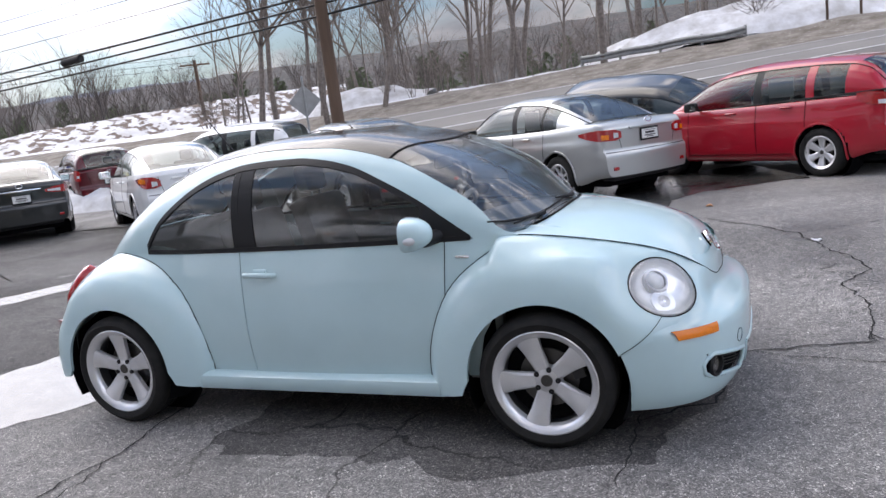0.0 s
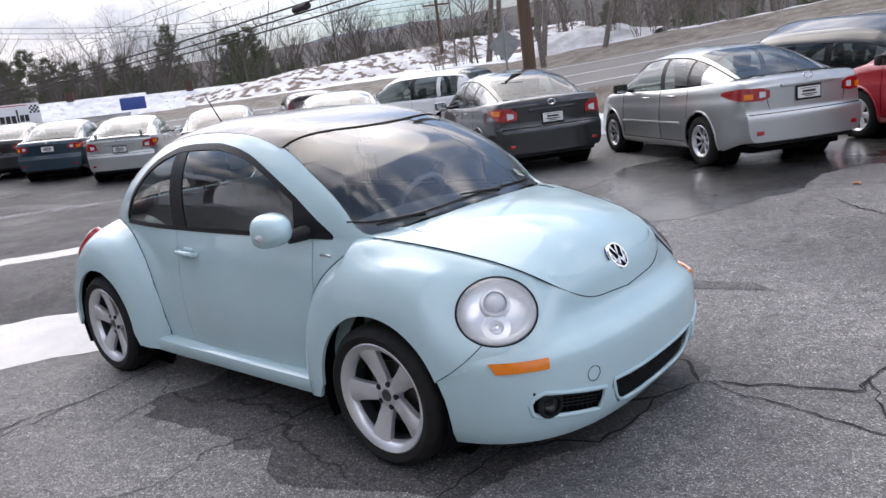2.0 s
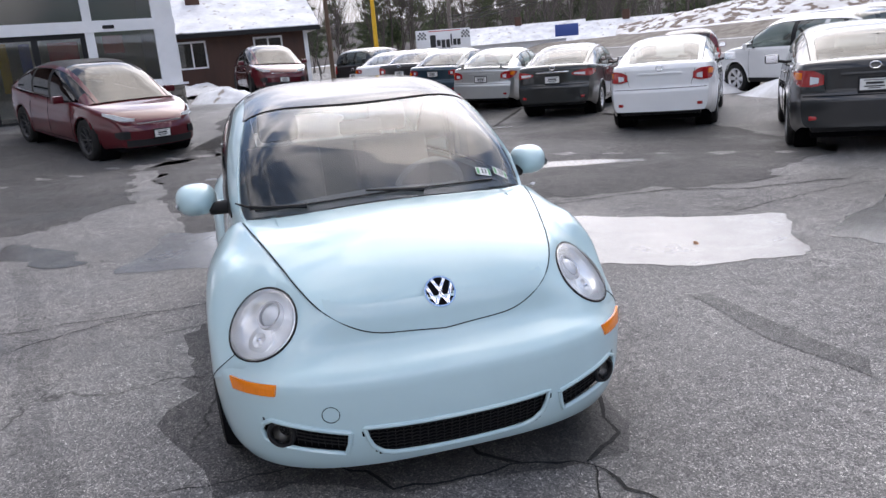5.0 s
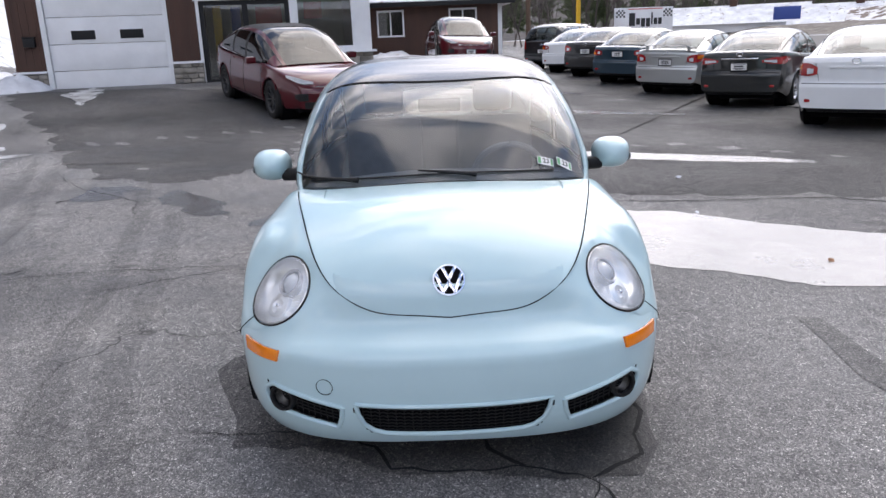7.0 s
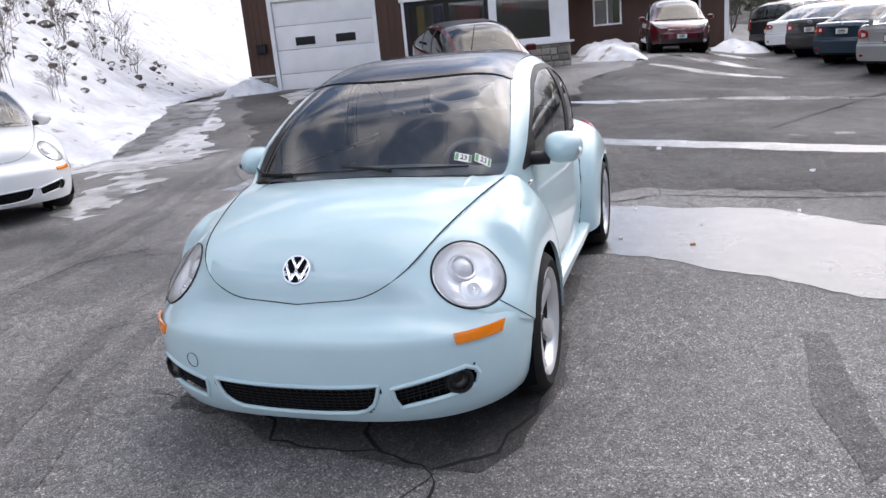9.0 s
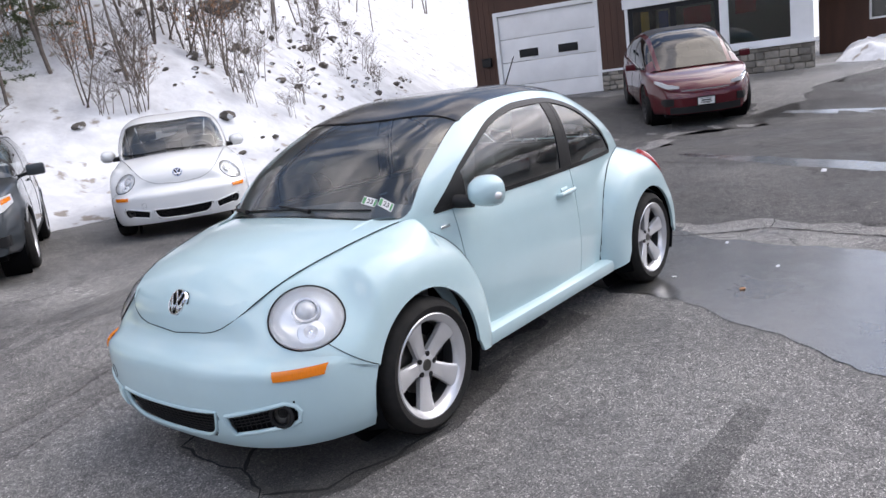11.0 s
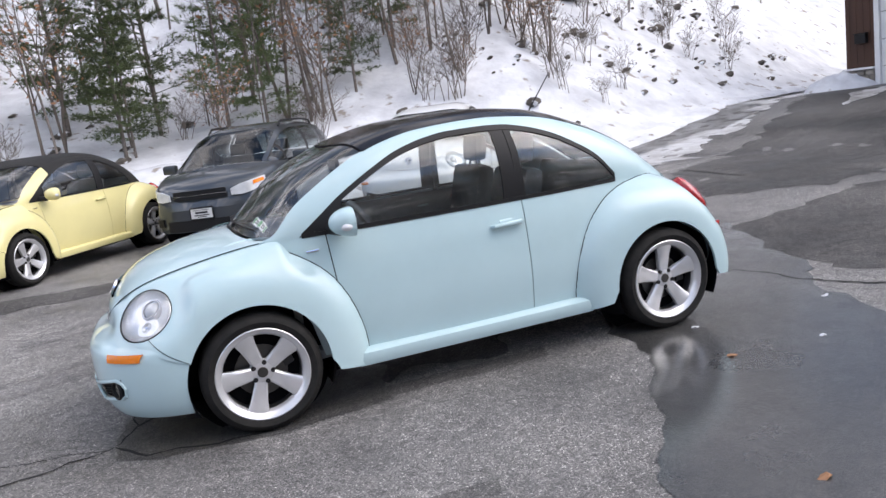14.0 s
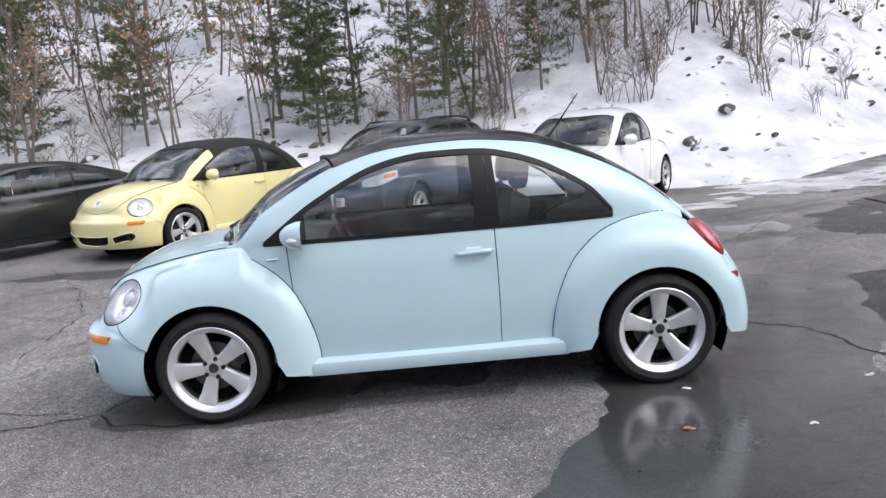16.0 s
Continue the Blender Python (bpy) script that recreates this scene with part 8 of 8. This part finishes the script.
for x in (-1.3, 1.3):
    part("post", box(bmesh.new(), x - 0.08, x + 0.08, -0.05, 0.05, 0.3, 1.6, 0, bd), M_WOODPOLE, board)
for sx_ in (-1, 1):
    for i in range(5):
        for j in range(4):
            if (i + j) % 2 == 0:
                part("check", box(bmesh.new(), sx_ * 1.4 - (0.09 * i + 0.09 if sx_ > 0 else -0.09 * i), sx_ * 1.4 - (0.09 * i if sx_ > 0 else -0.09 * i - 0.09), -0.088, -0.081, 2.3 + 0.09 * j, 2.39 + 0.09 * j, 0, bd), M_INK, board)
for x0, x1, z0, z1 in ((-0.75, -0.45, 1.9, 2.5), (-0.40, -0.2, 1.95, 2.25), (-0.15, 0.05, 1.85, 2.25), (0.1, 0.3, 1.85, 2.25), (0.35, 0.43, 1.95, 2.5), (0.48, 0.66, 1.95, 2.25), (0.7, 0.88, 1.95, 2.25)):
    part("print_bar", box(bmesh.new(), x0, x1, -0.088, -0.081, z0, z1, 0, bd), M_INK, board)
ad = thing("shop_sign", "red, white and blue trade sign board", "sign")
am = Matrix.Translation((-46.0, 36.5, 0)) @ pose(0, 0, 0, 0, 0, 53)
part("panel", box(bmesh.new(), -3.2, 3.2, -0.06, 0.06, 0.95, 2.15, 0, am), M_REDPRINT, ad)
part("white_band", box(bmesh.new(), -3.2, 3.2, -0.07, -0.061, 1.35, 1.45, 0, am), M_WHITE, ad)
part("blue_band", box(bmesh.new(), -3.2, 3.2, -0.07, -0.061, 0.95, 1.33, 0, am), M_BLUEPRINT, ad)
part("lettering", text_bm("ROOFING  SIDING  INSULATION", 0.5, am @ Matrix.Translation((0, -0.075, 1.78)) @ pose(0, 0, 0, 90)), M_WHITE, ad, "white capital lettering")
for x in (-2.6, 2.6):
    part("post", box(bmesh.new(), x - 0.06, x + 0.06, 0.06, 0.16, -0.3, 2.1, 0, am), M_WOODPOLE, ad)
blu = solo("blue_sign", box(bmesh.new(), -0.9, 0.9, -0.05, 0.05, 2.1, 3.0, 0.02, Matrix.Translation((-52.0, 25.5, 0)) @ pose(0, 0, 0, 0, 0, 65)), M_BLUEPRINT, "small blue roadside sign panel", "sign")
# guardrail
rail = thing("guardrail", "galvanised roadside guardrail on steel posts", "guardrail")
gy = 28.1
bm = bmesh.new()
rows = []
for x in steps(-4.5, 1.8, 20):
    z = ground_z(x, gy) + 0.45
    rows.append([Vector((x, gy + d, z + h)) for d, h in ((0, 0.0), (-0.05, 0.04), (-0.05, 0.1), (0, 0.15), (-0.05, 0.2), (-0.05, 0.26), (0, 0.3))])
grid_mesh(bm, rows)
part("rail", bm, M_GALV, rail)
for x in steps(-4.5, 1.8, 4):
    part("post", box(bmesh.new(), x - 0.05, x + 0.05, gy, gy + 0.12, ground_z(x, gy) - 0.1, ground_z(x, gy) + 0.78), M_GALV, rail)
for k, off in enumerate((14.9, 18.6, 22.9)):
    rows = [[Vector((x, off + d, ground_sheet_z(x, off + d) + 0.012)) for d in (-0.06, 0.06)] for x in steps(-60, 40, 200)]
    bm = bmesh.new()
    grid_mesh(bm, rows)
    solo("road_line", bm, M_WHITE, "painted line along the road", "road marking", "", "structure")
rail.location.z = -0.35
box_post = thing("roadside_box", "dark weathered roadside post box on two posts", "post box")
for x in (4.6, 5.7):
    z = ground_z(x, 28.4)
    part("post", tube(bmesh.new(), [(x, 28.4, z - 0.1), (x, 28.4, z + 0.9)], 0.05, 6), M_WOODPOLE, box_post)
    part("box", box(bmesh.new(), x - 0.16, x + 0.16, 28.1, 28.7, z + 0.85, z + 1.15, 0.03), M_BLACK, box_post)
stump = solo("wooden_post", box(bmesh.new(), -1.75, -1.5, 11.9, 12.15, ground_z(-1.6, 12) - 0.1, ground_z(-1.6, 12) + 0.95, 0.03), M_WOODPOLE, "short square wooden post at the lot edge", "post")


# ---- distance ----
def ridge(name, pts, depth, material, label, seed, rough=3.0, base=-8.0, sub=160):
    bm = bmesh.new()
    az_f = curve_at([(a, h) for a, h, d in pts])
    d_f = curve_at([(a, d) for a, h, d in pts])
    rows = []
    for a in steps(pts[0][0], pts[-1][0], sub):
        c, s = math.cos(radians(a)), math.sin(radians(a))
        top = az_f(a) + rough * noise.noise((a * 0.35, seed, 0)) + rough * 0.45 * noise.noise((a * 2.1, seed, 0)) + rough * 0.22 * noise.noise((a * 7.0, seed, 0))
        d = d_f(a)
        rows.append([Vector((3 + (d - depth * (1 - t)) * c, -2 + (d - depth * (1 - t)) * s, base + (top - base) * t ** 0.8 + (rough * 0.5 * noise.noise((a * 3, t * 5, seed)) if 0 < t < 1 else 0))) for t in steps(0, 1, 8)])
    grid_mesh(bm, rows)
    return solo(name, bm, material, label, "hill", "", "structure")


ridge("backdrop_hill", [(60, 52, 560), (100, 54, 560), (113, 50, 560), (129, 43, 560), (142, 36, 560), (155, 30, 560), (170, 27, 560), (190, 30, 560), (215, 40, 560)], 260, M_HILL, "far wooded hill under bare winter trees", 3.0, 2.2)
# the far ridge's blue base colour has the distance haze mixed in
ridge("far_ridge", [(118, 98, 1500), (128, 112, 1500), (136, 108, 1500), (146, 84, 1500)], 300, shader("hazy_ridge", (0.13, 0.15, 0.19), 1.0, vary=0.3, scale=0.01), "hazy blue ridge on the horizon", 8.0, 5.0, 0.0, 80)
ridge("snow_slope", [(120.5, 4.9, 66), (124, 4.9, 66), (129, 4.6, 64), (134, 4.2, 63), (142, 3.6, 62), (150, 2.6, 66)], 8.0, M_RUBBLE, "snowy rubble slope strewn with dark stones", 5.0, 0.22, 0.6, 120)
for k, (bx, by, lw, ld, hz, rz, m_) in enumerate(((-58, 34, 9, 6, 2.3, 55, M_CREAM), (-47, 41.5, 7, 6, 2.2, 40, M_CREAM), (-66, 27, 12, 7, 2.6, 60, M_WHITE))):
    hs = thing("low_house", "low pale house under a snowy gable roof", "house", "houses across the road")
    mh = Matrix.Translation((bx, by, -0.5)) @ pose(0, 0, 0, 0, 0, rz)
    part("wall", box(bmesh.new(), -lw / 2, lw / 2, -ld / 2, ld / 2, 0, hz, 0, mh), m_, hs)
    bm = bmesh.new()
    rr_ = [[mh @ Vector((x, y, z)) for y, z in ((-ld / 2 - 0.4, hz - 0.1), (0, hz + 1.5), (ld / 2 + 0.4, hz - 0.1), (-ld / 2 - 0.4, hz - 0.1))] for x in (-lw / 2 - 0.3, lw / 2 + 0.3)]
    grid_mesh(bm, rr_)
    for r in rr_:
        disc_fill(bm, r[:-1])
    part("roof", bm, M_SNOW, hs)
    part("chimney", box(bmesh.new(), -0.3, 0.3, -0.3, 0.3, hz + 1.0, hz + 2.2, 0, mh), M_BROWN, hs)
    for x in (-lw * 0.3, 0.0, lw * 0.3):
        part("window", box(bmesh.new(), x - 0.5, x + 0.5, -ld / 2 - 0.03, -ld / 2 + 0.02, 0.9, 1.8, 0, mh), M_GLASSDARK, hs)


# ---- trees ----
def bare_tree_mesh(seed, height, spread=0.5, trunk_r=0.11, levels=4, forks=5, stems=1):
    rnd = random.Random(seed)
    tr, cr = bmesh.new(), bmesh.new()

    def grow(p, d, length, r, level):
        pts, rad = [p], [r]
        n = 5 if level == 0 else 3
        for i in range(n):
            d = (d + Vector((rnd.gauss(0, 1), rnd.gauss(0, 1), rnd.gauss(0, 0.6) + 0.25)) * (0.05 if level == 0 else 0.13)).normalized()
            p = p + d * length / n
            pts.append(p)
            rad.append(max(0.004, r * (1 - 0.68 * (i + 1) / n)))
        tube(tr if level == 0 else cr, pts, rad, 8 if level == 0 else (5 if level == 1 else 3), False)
        if level < levels:
            k_n = forks + (3 if level == 0 else 0)
            for k in range(k_n):
                t = rnd.uniform(0.38 if level == 0 else 0.25, 1.0)
                i = min(n - 1, int(t * n))
                q = pts[i].lerp(pts[i + 1], t * n - i)
                ang = rnd.uniform(0, 2 * math.pi)
                side_v = Vector((math.cos(ang), math.sin(ang), 0))
                nd = (d * rnd.uniform(0.55, 0.9) + side_v * spread * rnd.uniform(0.7, 1.3)).normalized()
                grow(q, nd, length * rnd.uniform(0.38, 0.58), max(0.005, rad[i] * 0.55), level + 1)
    for s in range(stems):
        d0 = Vector((rnd.gauss(0, 0.1 + 0.1 * (stems > 1)), rnd.gauss(0, 0.1 + 0.1 * (stems > 1)), 1)).normalized()
        grow(Vector((rnd.uniform(-0.2, 0.2) * (stems > 1), rnd.uniform(-0.2, 0.2) * (stems > 1), -0.2)), d0, height * rnd.uniform(0.85, 1.05), trunk_r, 0)
    return tr, cr


def make_bare(seed, height, label, name="bare_tree", **kw):
    t = thing(name, label, "tree", "bare trees")
    tr, cr = bare_tree_mesh(seed, height, **kw)
    part("trunk", tr, M_BARK, t)
    part("crown", cr, M_TWIG, t)
    return t


def pine_mesh(seed, height, base=0.12, width=0.26, tuft=1.0, dense=1.0):
    rnd = random.Random(seed)
    tr = (tube(bmesh.new(), [(0, 0, -0.3), (0.03, 0.02, height * 0.5), (0, 0, height)], [height * 0.0095, height * 0.007, 0.008], 7))
    bm = bmesh.new()
    z = height * base
    while z < height * 0.985:
        f = (z - height * base) / (height * (1 - base))
        reach = height * width * (1 - f) ** 0.8 * rnd.uniform(0.65, 1.1) + 0.12
        for k in range(rnd.choice((3, 4, 4, 5))):
            a = rnd.uniform(0, 2 * math.pi)
            dr = Vector((math.cos(a), math.sin(a), rnd.uniform(-0.12, 0.32) + 0.35 * f))
            ln = reach * rnd.uniform(0.6, 1.1)
            p0 = Vector((0, 0, z))
            tube(bm, [p0, p0 + dr * ln], [0.02, 0.005], 3, False)
            for q in range(int((12 + 22 * ln / 1.5) * dense)):
                u = rnd.uniform(0.22, 1.05) ** 0.8
                c = p0 + dr * ln * u + Vector((rnd.gauss(0, 1), rnd.gauss(0, 1), rnd.gauss(0, 0.6))) * 0.10 * (0.5 + ln * 0.4)
                d1 = (dr + Vector((rnd.gauss(0, 0.7), rnd.gauss(0, 0.7), rnd.gauss(0.2, 0.5)))).normalized()
                d2 = d1.cross(Vector((rnd.gauss(0, 1), rnd.gauss(0, 1), rnd.gauss(0, 1)))).normalized()
                s = rnd.uniform(0.10, 0.22) * (0.6 + height / 14) * tuft
                d3 = d2.cross(d1)
                for b_ in range(5):
                    fan = 0.55 * math.cos(1.26 * b_ + q), 0.55 * math.sin(1.26 * b_ + q)
                    tip = c + (d1 + d2 * fan[0] + d3 * fan[1]) * s * rnd.uniform(0.75, 1.1)
                    wd = (d2 * fan[1] - d3 * fan[0]) * s * 0.13
                    bm.faces.new((bm.verts.new(c - wd), bm.verts.new(c + wd), bm.verts.new(tip)))
        z += height * rnd.uniform(0.025, 0.05)
    return tr, bm


def make_pine(seed, height, label, base=0.12, width=0.26):
    t = thing("pine_tree", label, "tree", "pine trees")
    tr, cr = pine_mesh(seed, height, base, width)
    part("trunk", tr, M_BARK, t)
    part("crown", cr, M_NEEDLE, t)
    return t


def woods(name, label, masters, places, material):
    """Far trees that nobody could count, joined into one."""
    bm = bmesh.new()
    forms = []
    for m_ in masters:
        me = bpy.data.meshes.new("form")
        m_.to_mesh(me)
        m_.free()
        forms.append(me)
    for k, (x, y, z, turn, s) in enumerate(places):
        me = forms[k % len(forms)].copy()
        me.transform(Matrix.Translation((x, y, z)) @ Matrix.Rotation(turn, 4, "Z") @ Matrix.Diagonal((s, s, s, 1)))
        bm.from_mesh(me)
        bpy.data.meshes.remove(me)
    for me in forms:
        bpy.data.meshes.remove(me)
    return solo(name, bm, material, label, "woods", "", "stuff")


def both(pair):
    """Trunk and crown in one form."""
    a, b = pair
    me = bpy.data.meshes.new("form")
    b.to_mesh(me)
    b.free()
    a.from_mesh(me)
    bpy.data.meshes.remove(me)
    return a


def make_sapling(seed, height, label, leaves=320):
    rnd = random.Random(seed)
    t = thing("beech_sapling", label, "tree", "saplings with dry leaves")
    tr, cr = bare_tree_mesh(seed, height, 0.6, 0.03, 2, 5, 3)
    part("trunk", tr, M_TWIG, t)
    spots_ = [v.co.copy() for v in cr.verts]
    part("crown", cr, M_TWIG, t)
    bm = bmesh.new()
    for k in range(leaves):
        c = rnd.choice(spots_) + Vector((rnd.gauss(0, 1), rnd.gauss(0, 1), rnd.gauss(0, 1))) * 0.06
        d1 = Vector((rnd.gauss(0, 1), rnd.gauss(0, 1), rnd.gauss(-0.6, 0.6))).normalized()
        d2 = d1.cross(Vector((rnd.gauss(0, 1), rnd.gauss(0, 1), rnd.gauss(0, 1)))).normalized()
        s = rnd.uniform(0.03, 0.065)
        bm.faces.new([bm.verts.new(c + q) for q in (d1 * s, d2 * s * 0.5, -d1 * s, -d2 * s * 0.5)])
    part("foliage", bm, M_DRYLEAF, t, "dry copper-brown leaves")
    return t


def plant(master, x, y, turn, scale, z=None):
    m = Matrix.Translation((x, y, ground_z(x, y) if z is None else z)) @ pose(0, 0, 0, 0, 0, turn)
    ob = copy_thing(master, m)
    ob.scale = (scale, scale, scale)
    return ob


rnd = random.Random(11)
bare_near = [make_bare(20 + k, 8.5, "tall bare grey tree on the snowy bank", spread=0.42, trunk_r=0.06, levels=3, forks=5) for k in range(4)]
bare_thin = [make_bare(40 + k, 4.6, "thin bare sapling on the snowy bank", spread=0.4, trunk_r=0.03, levels=2, forks=5, name="bare_sapling") for k in range(3)]
bare_wide = [make_bare(60 + k, 10.5, "broad bare roadside tree", spread=0.62, trunk_r=0.17, levels=3, forks=6) for k in range(3)]
shrubs = [make_bare(80 + k, 1.3, "low bare shrub on the snowy bank", spread=0.75, trunk_r=0.012, levels=2, forks=3, stems=6, name="bare_shrub") for k in range(2)]
pines = [make_pine(90 + k, 9.0, "dark green pine on the snowy bank") for k in range(3)]
tall_pines = [make_pine(120 + k, 13.0, "tall dark pine on the skyline", 0.35, 0.2) for k in range(2)]
saps = [make_sapling(100 + k, 2.6, "young beech with dry copper leaves") for k in range(3)]
stock = bare_near + bare_thin + bare_wide + shrubs + pines + tall_pines + saps
homes = [(7.5 + 1.3 * i, -24 - 1.7 * (i % 5)) for i in range(len(stock))]
for ob, (hx, hy) in zip(stock, homes):
    ob.matrix_world = Matrix.Translation((hx, hy, ground_z(hx, hy)))


def scatter(masters, n, x0, x1, y0, y1, s0, s1, clear=2.0, test=None):
    k = tries = 0
    while k < n and tries < n * 30:
        tries += 1
        x, y = rnd.uniform(x0, x1), rnd.uniform(y0, y1)
        if BANK_EDGE(x) - y < clear and y < 0:
            continue
        if test and not test(x, y):
            continue
        plant(rnd.choice(masters), x, y, rnd.uniform(0, 360), rnd.uniform(s0, s1))
        k += 1


scatter(pines, 5, 4.0, 16, -34, -17.0, 0.5, 1.15, 6.0)
scatter(pines, 7, -3.5, 9, -16.5, -12.6, 0.3, 0.55, 3.2)
scatter(bare_near, 14, -9, 16, -36, -13.5, 0.7, 1.2, 3.5)
scatter(bare_thin, 30, -6.5, 14, -22, -11.8, 0.6, 1.2, 2.2)
scatter(saps, 14, -6.0, 12, -19, -11.3, 0.5, 1.25, 1.7)
scatter(bare_near, 34, -48, -9, -48, -21, 0.7, 1.15, 8.0)
scatter(pines, 5, 5.0, 17, -27, -12.4, 0.35, 0.95, 2.7)
scatter(bare_near, 26, -34, -7, -34, -17, 0.6, 1.0, 6.5)
scatter(bare_thin, 60, -26, -5, -26, -14, 0.6, 1.3, 4.2)
scatter(bare_near, 9, -16, -3, -25, -16.5, 0.6, 1.0, 5.0)
scatter(bare_thin, 26, -15, -3, -22, -14, 0.8, 1.5, 4.0)
scatter(saps, 7, -8.5, -1.5, -17.5, -12.2, 0.7, 1.3, 2.6)
scatter(bare_thin, 16, -9, -1, -19, -12.5, 0.8, 1.5, 2.8)
scatter(bare_near, 8, -11, -2, -27, -17, 0.6, 1.0, 5.0)
scatter(shrubs, 44, -22, -5, -22, -10.3, 0.25, 0.7, 1.0)
scatter(pines, 10, -45, -8, -50, -30, 0.6, 1.2, 9.0)
scatter(shrubs, 34, -16, -4, -17, -10.3, 0.5, 1.1, 0.7)
scatter(shrubs, 16, -4, 12, -15, -11.5, 0.5, 1.0, 1.6)
for sx_, sy_, ss_ in ((5.4, -12.6, 1.2), (-1.6, -13.0, 1.5), (-2.2, -12.5, 1.0), (-6.9, -13.6, 0.9), (-7.4, -13.9, 0.8), (0.2, -11.9, 0.6)):
    plant(saps[int(ss_ * 10) % 3], sx_, sy_, 50 * sx_, ss_)
for px_, py_, ps_ in ((2.2, -13.2, 0.55), (1.4, -14.4, 0.62), (-0.1, -13.6, 0.5), (-0.9, -14.8, 0.62), (-4.5, -14.2, 0.55), (-7.2, -16.2, 0.6), (7.1, -16.0, 0.8), (9.6, -15.0, 0.7),
                      (11.2, -16.0, 0.9), (3.4, -15.2, 0.7), (6.4, -13.8, 0.45), (12.8, -14.6, 0.7), (-3.4, -18.0, 0.9)):
    plant(pines[int(ps_ * 100) % 3], px_, py_, 70 * px_, ps_)
plant(saps[0], -8.0, -12.6, 20, 0.75)
plant(saps[1], -7.6, -12.9, 80, 0.62)
plant(saps[2], -5.1, -11.6, 80, 0.4)
# trees across the road
scatter(bare_wide, 26, -26, 12, 31.5, 46, 0.65, 1.2)
scatter(bare_near, 38, -30, 14, 30.5, 50, 0.7, 1.2)
scatter(tall_pines, 9, -4, 14, 38, 60, 0.7, 1.0)
scatter(shrubs, 30, -26, 4, 29.0, 33, 0.8, 1.6)
for bx_, by_, s_ in ((-15.0, 25.0, 0.8), (-17.0, 28.0, 0.9), (-13.2, 27.0, 0.75), (-20.5, 33.0, 0.8), (-29.5, 38.0, 0.55)):
    plant(bare_wide[int(s_ * 100) % 3], bx_, by_, 37 * s_ * 10, s_)
def far_places(n, a0, a1, d0, d1, s0, s1, z):
    res = []
    for k in range(n):
        a, d = radians(rnd.uniform(a0, a1)), rnd.uniform(d0, d1)
        res.append((3 + d * math.cos(a), -2 + d * math.sin(a), z, rnd.uniform(0, 6.28), rnd.uniform(s0, s1)))
    return res


woods("pine_woods", "dark far pines on the skyline", [pine_mesh(140 + k, 13.0, 0.38, 0.27, 2.6, 0.36)[1] for k in range(3)],
      far_places(46, 143, 178, 105, 150, 0.75, 1.15, -1.5) + far_places(34, 128, 146, 130, 190, 0.5, 0.85, 0.0) + far_places(26, 96, 128, 150, 210, 0.6, 1.0, 2.0), M_NEEDLE)
woods("bare_woods", "grey-brown far woods of bare trees", [both(bare_tree_mesh(160 + k, 10.0, 0.45, 0.13, 2, 6)) for k in range(4)],
      far_places(170, 130, 178, 72, 125, 0.6, 1.0, -1.0) + far_places(90, 96, 134, 110, 190, 0.6, 1.1, 1.0) + far_places(60, 178, 200, 70, 120, 0.7, 1.1, 0.0), M_FARWOOD)


# ---- rocks on the bank ----
def rock(x, y, r, seed, flat=0.6):
    bm = bmesh.new()
    bmesh.ops.create_icosphere(bm, subdivisions=2, radius=1.0)
    for v in bm.verts:
        v.co *= 1 + 0.45 * noise.noise(v.co * 1.3 + Vector((seed, 0, 0)))
        v.co = Vector((v.co.x * r * 1.3, v.co.y * r, v.co.z * r * flat))
    ob = solo("rock", bm, M_ROCK, "dark rock sticking out of the snow", "rock", "rocks on the snowy bank", angle=25)
    ob.location = (x, y, ground_z(x, y) + r * 0.1)
    ob.rotation_euler = (0.3 * math.sin(seed), 0.3 * math.cos(seed), seed)
    return ob


for k in range(210):
    x = rnd.uniform(-20, -5.5)
    y = BANK_EDGE(x) - rnd.uniform(0.5, 8.5)
    rock(x, y, rnd.uniform(0.04, 0.09) if k % 3 else rnd.uniform(0.08, 0.2), k * 1.7)
for k in range(30):
    x = rnd.uniform(-6, 12)
    y = BANK_EDGE(x) - rnd.uniform(2.2, 7.5)
    rock(x, y, rnd.uniform(0.06, 0.22), 100 + k * 1.7, 0.45)
rock(-10.65, -16.3, 0.6, 5.0, 0.45)
rock(3.6, -13.3, 0.35, 9.0, 0.5)
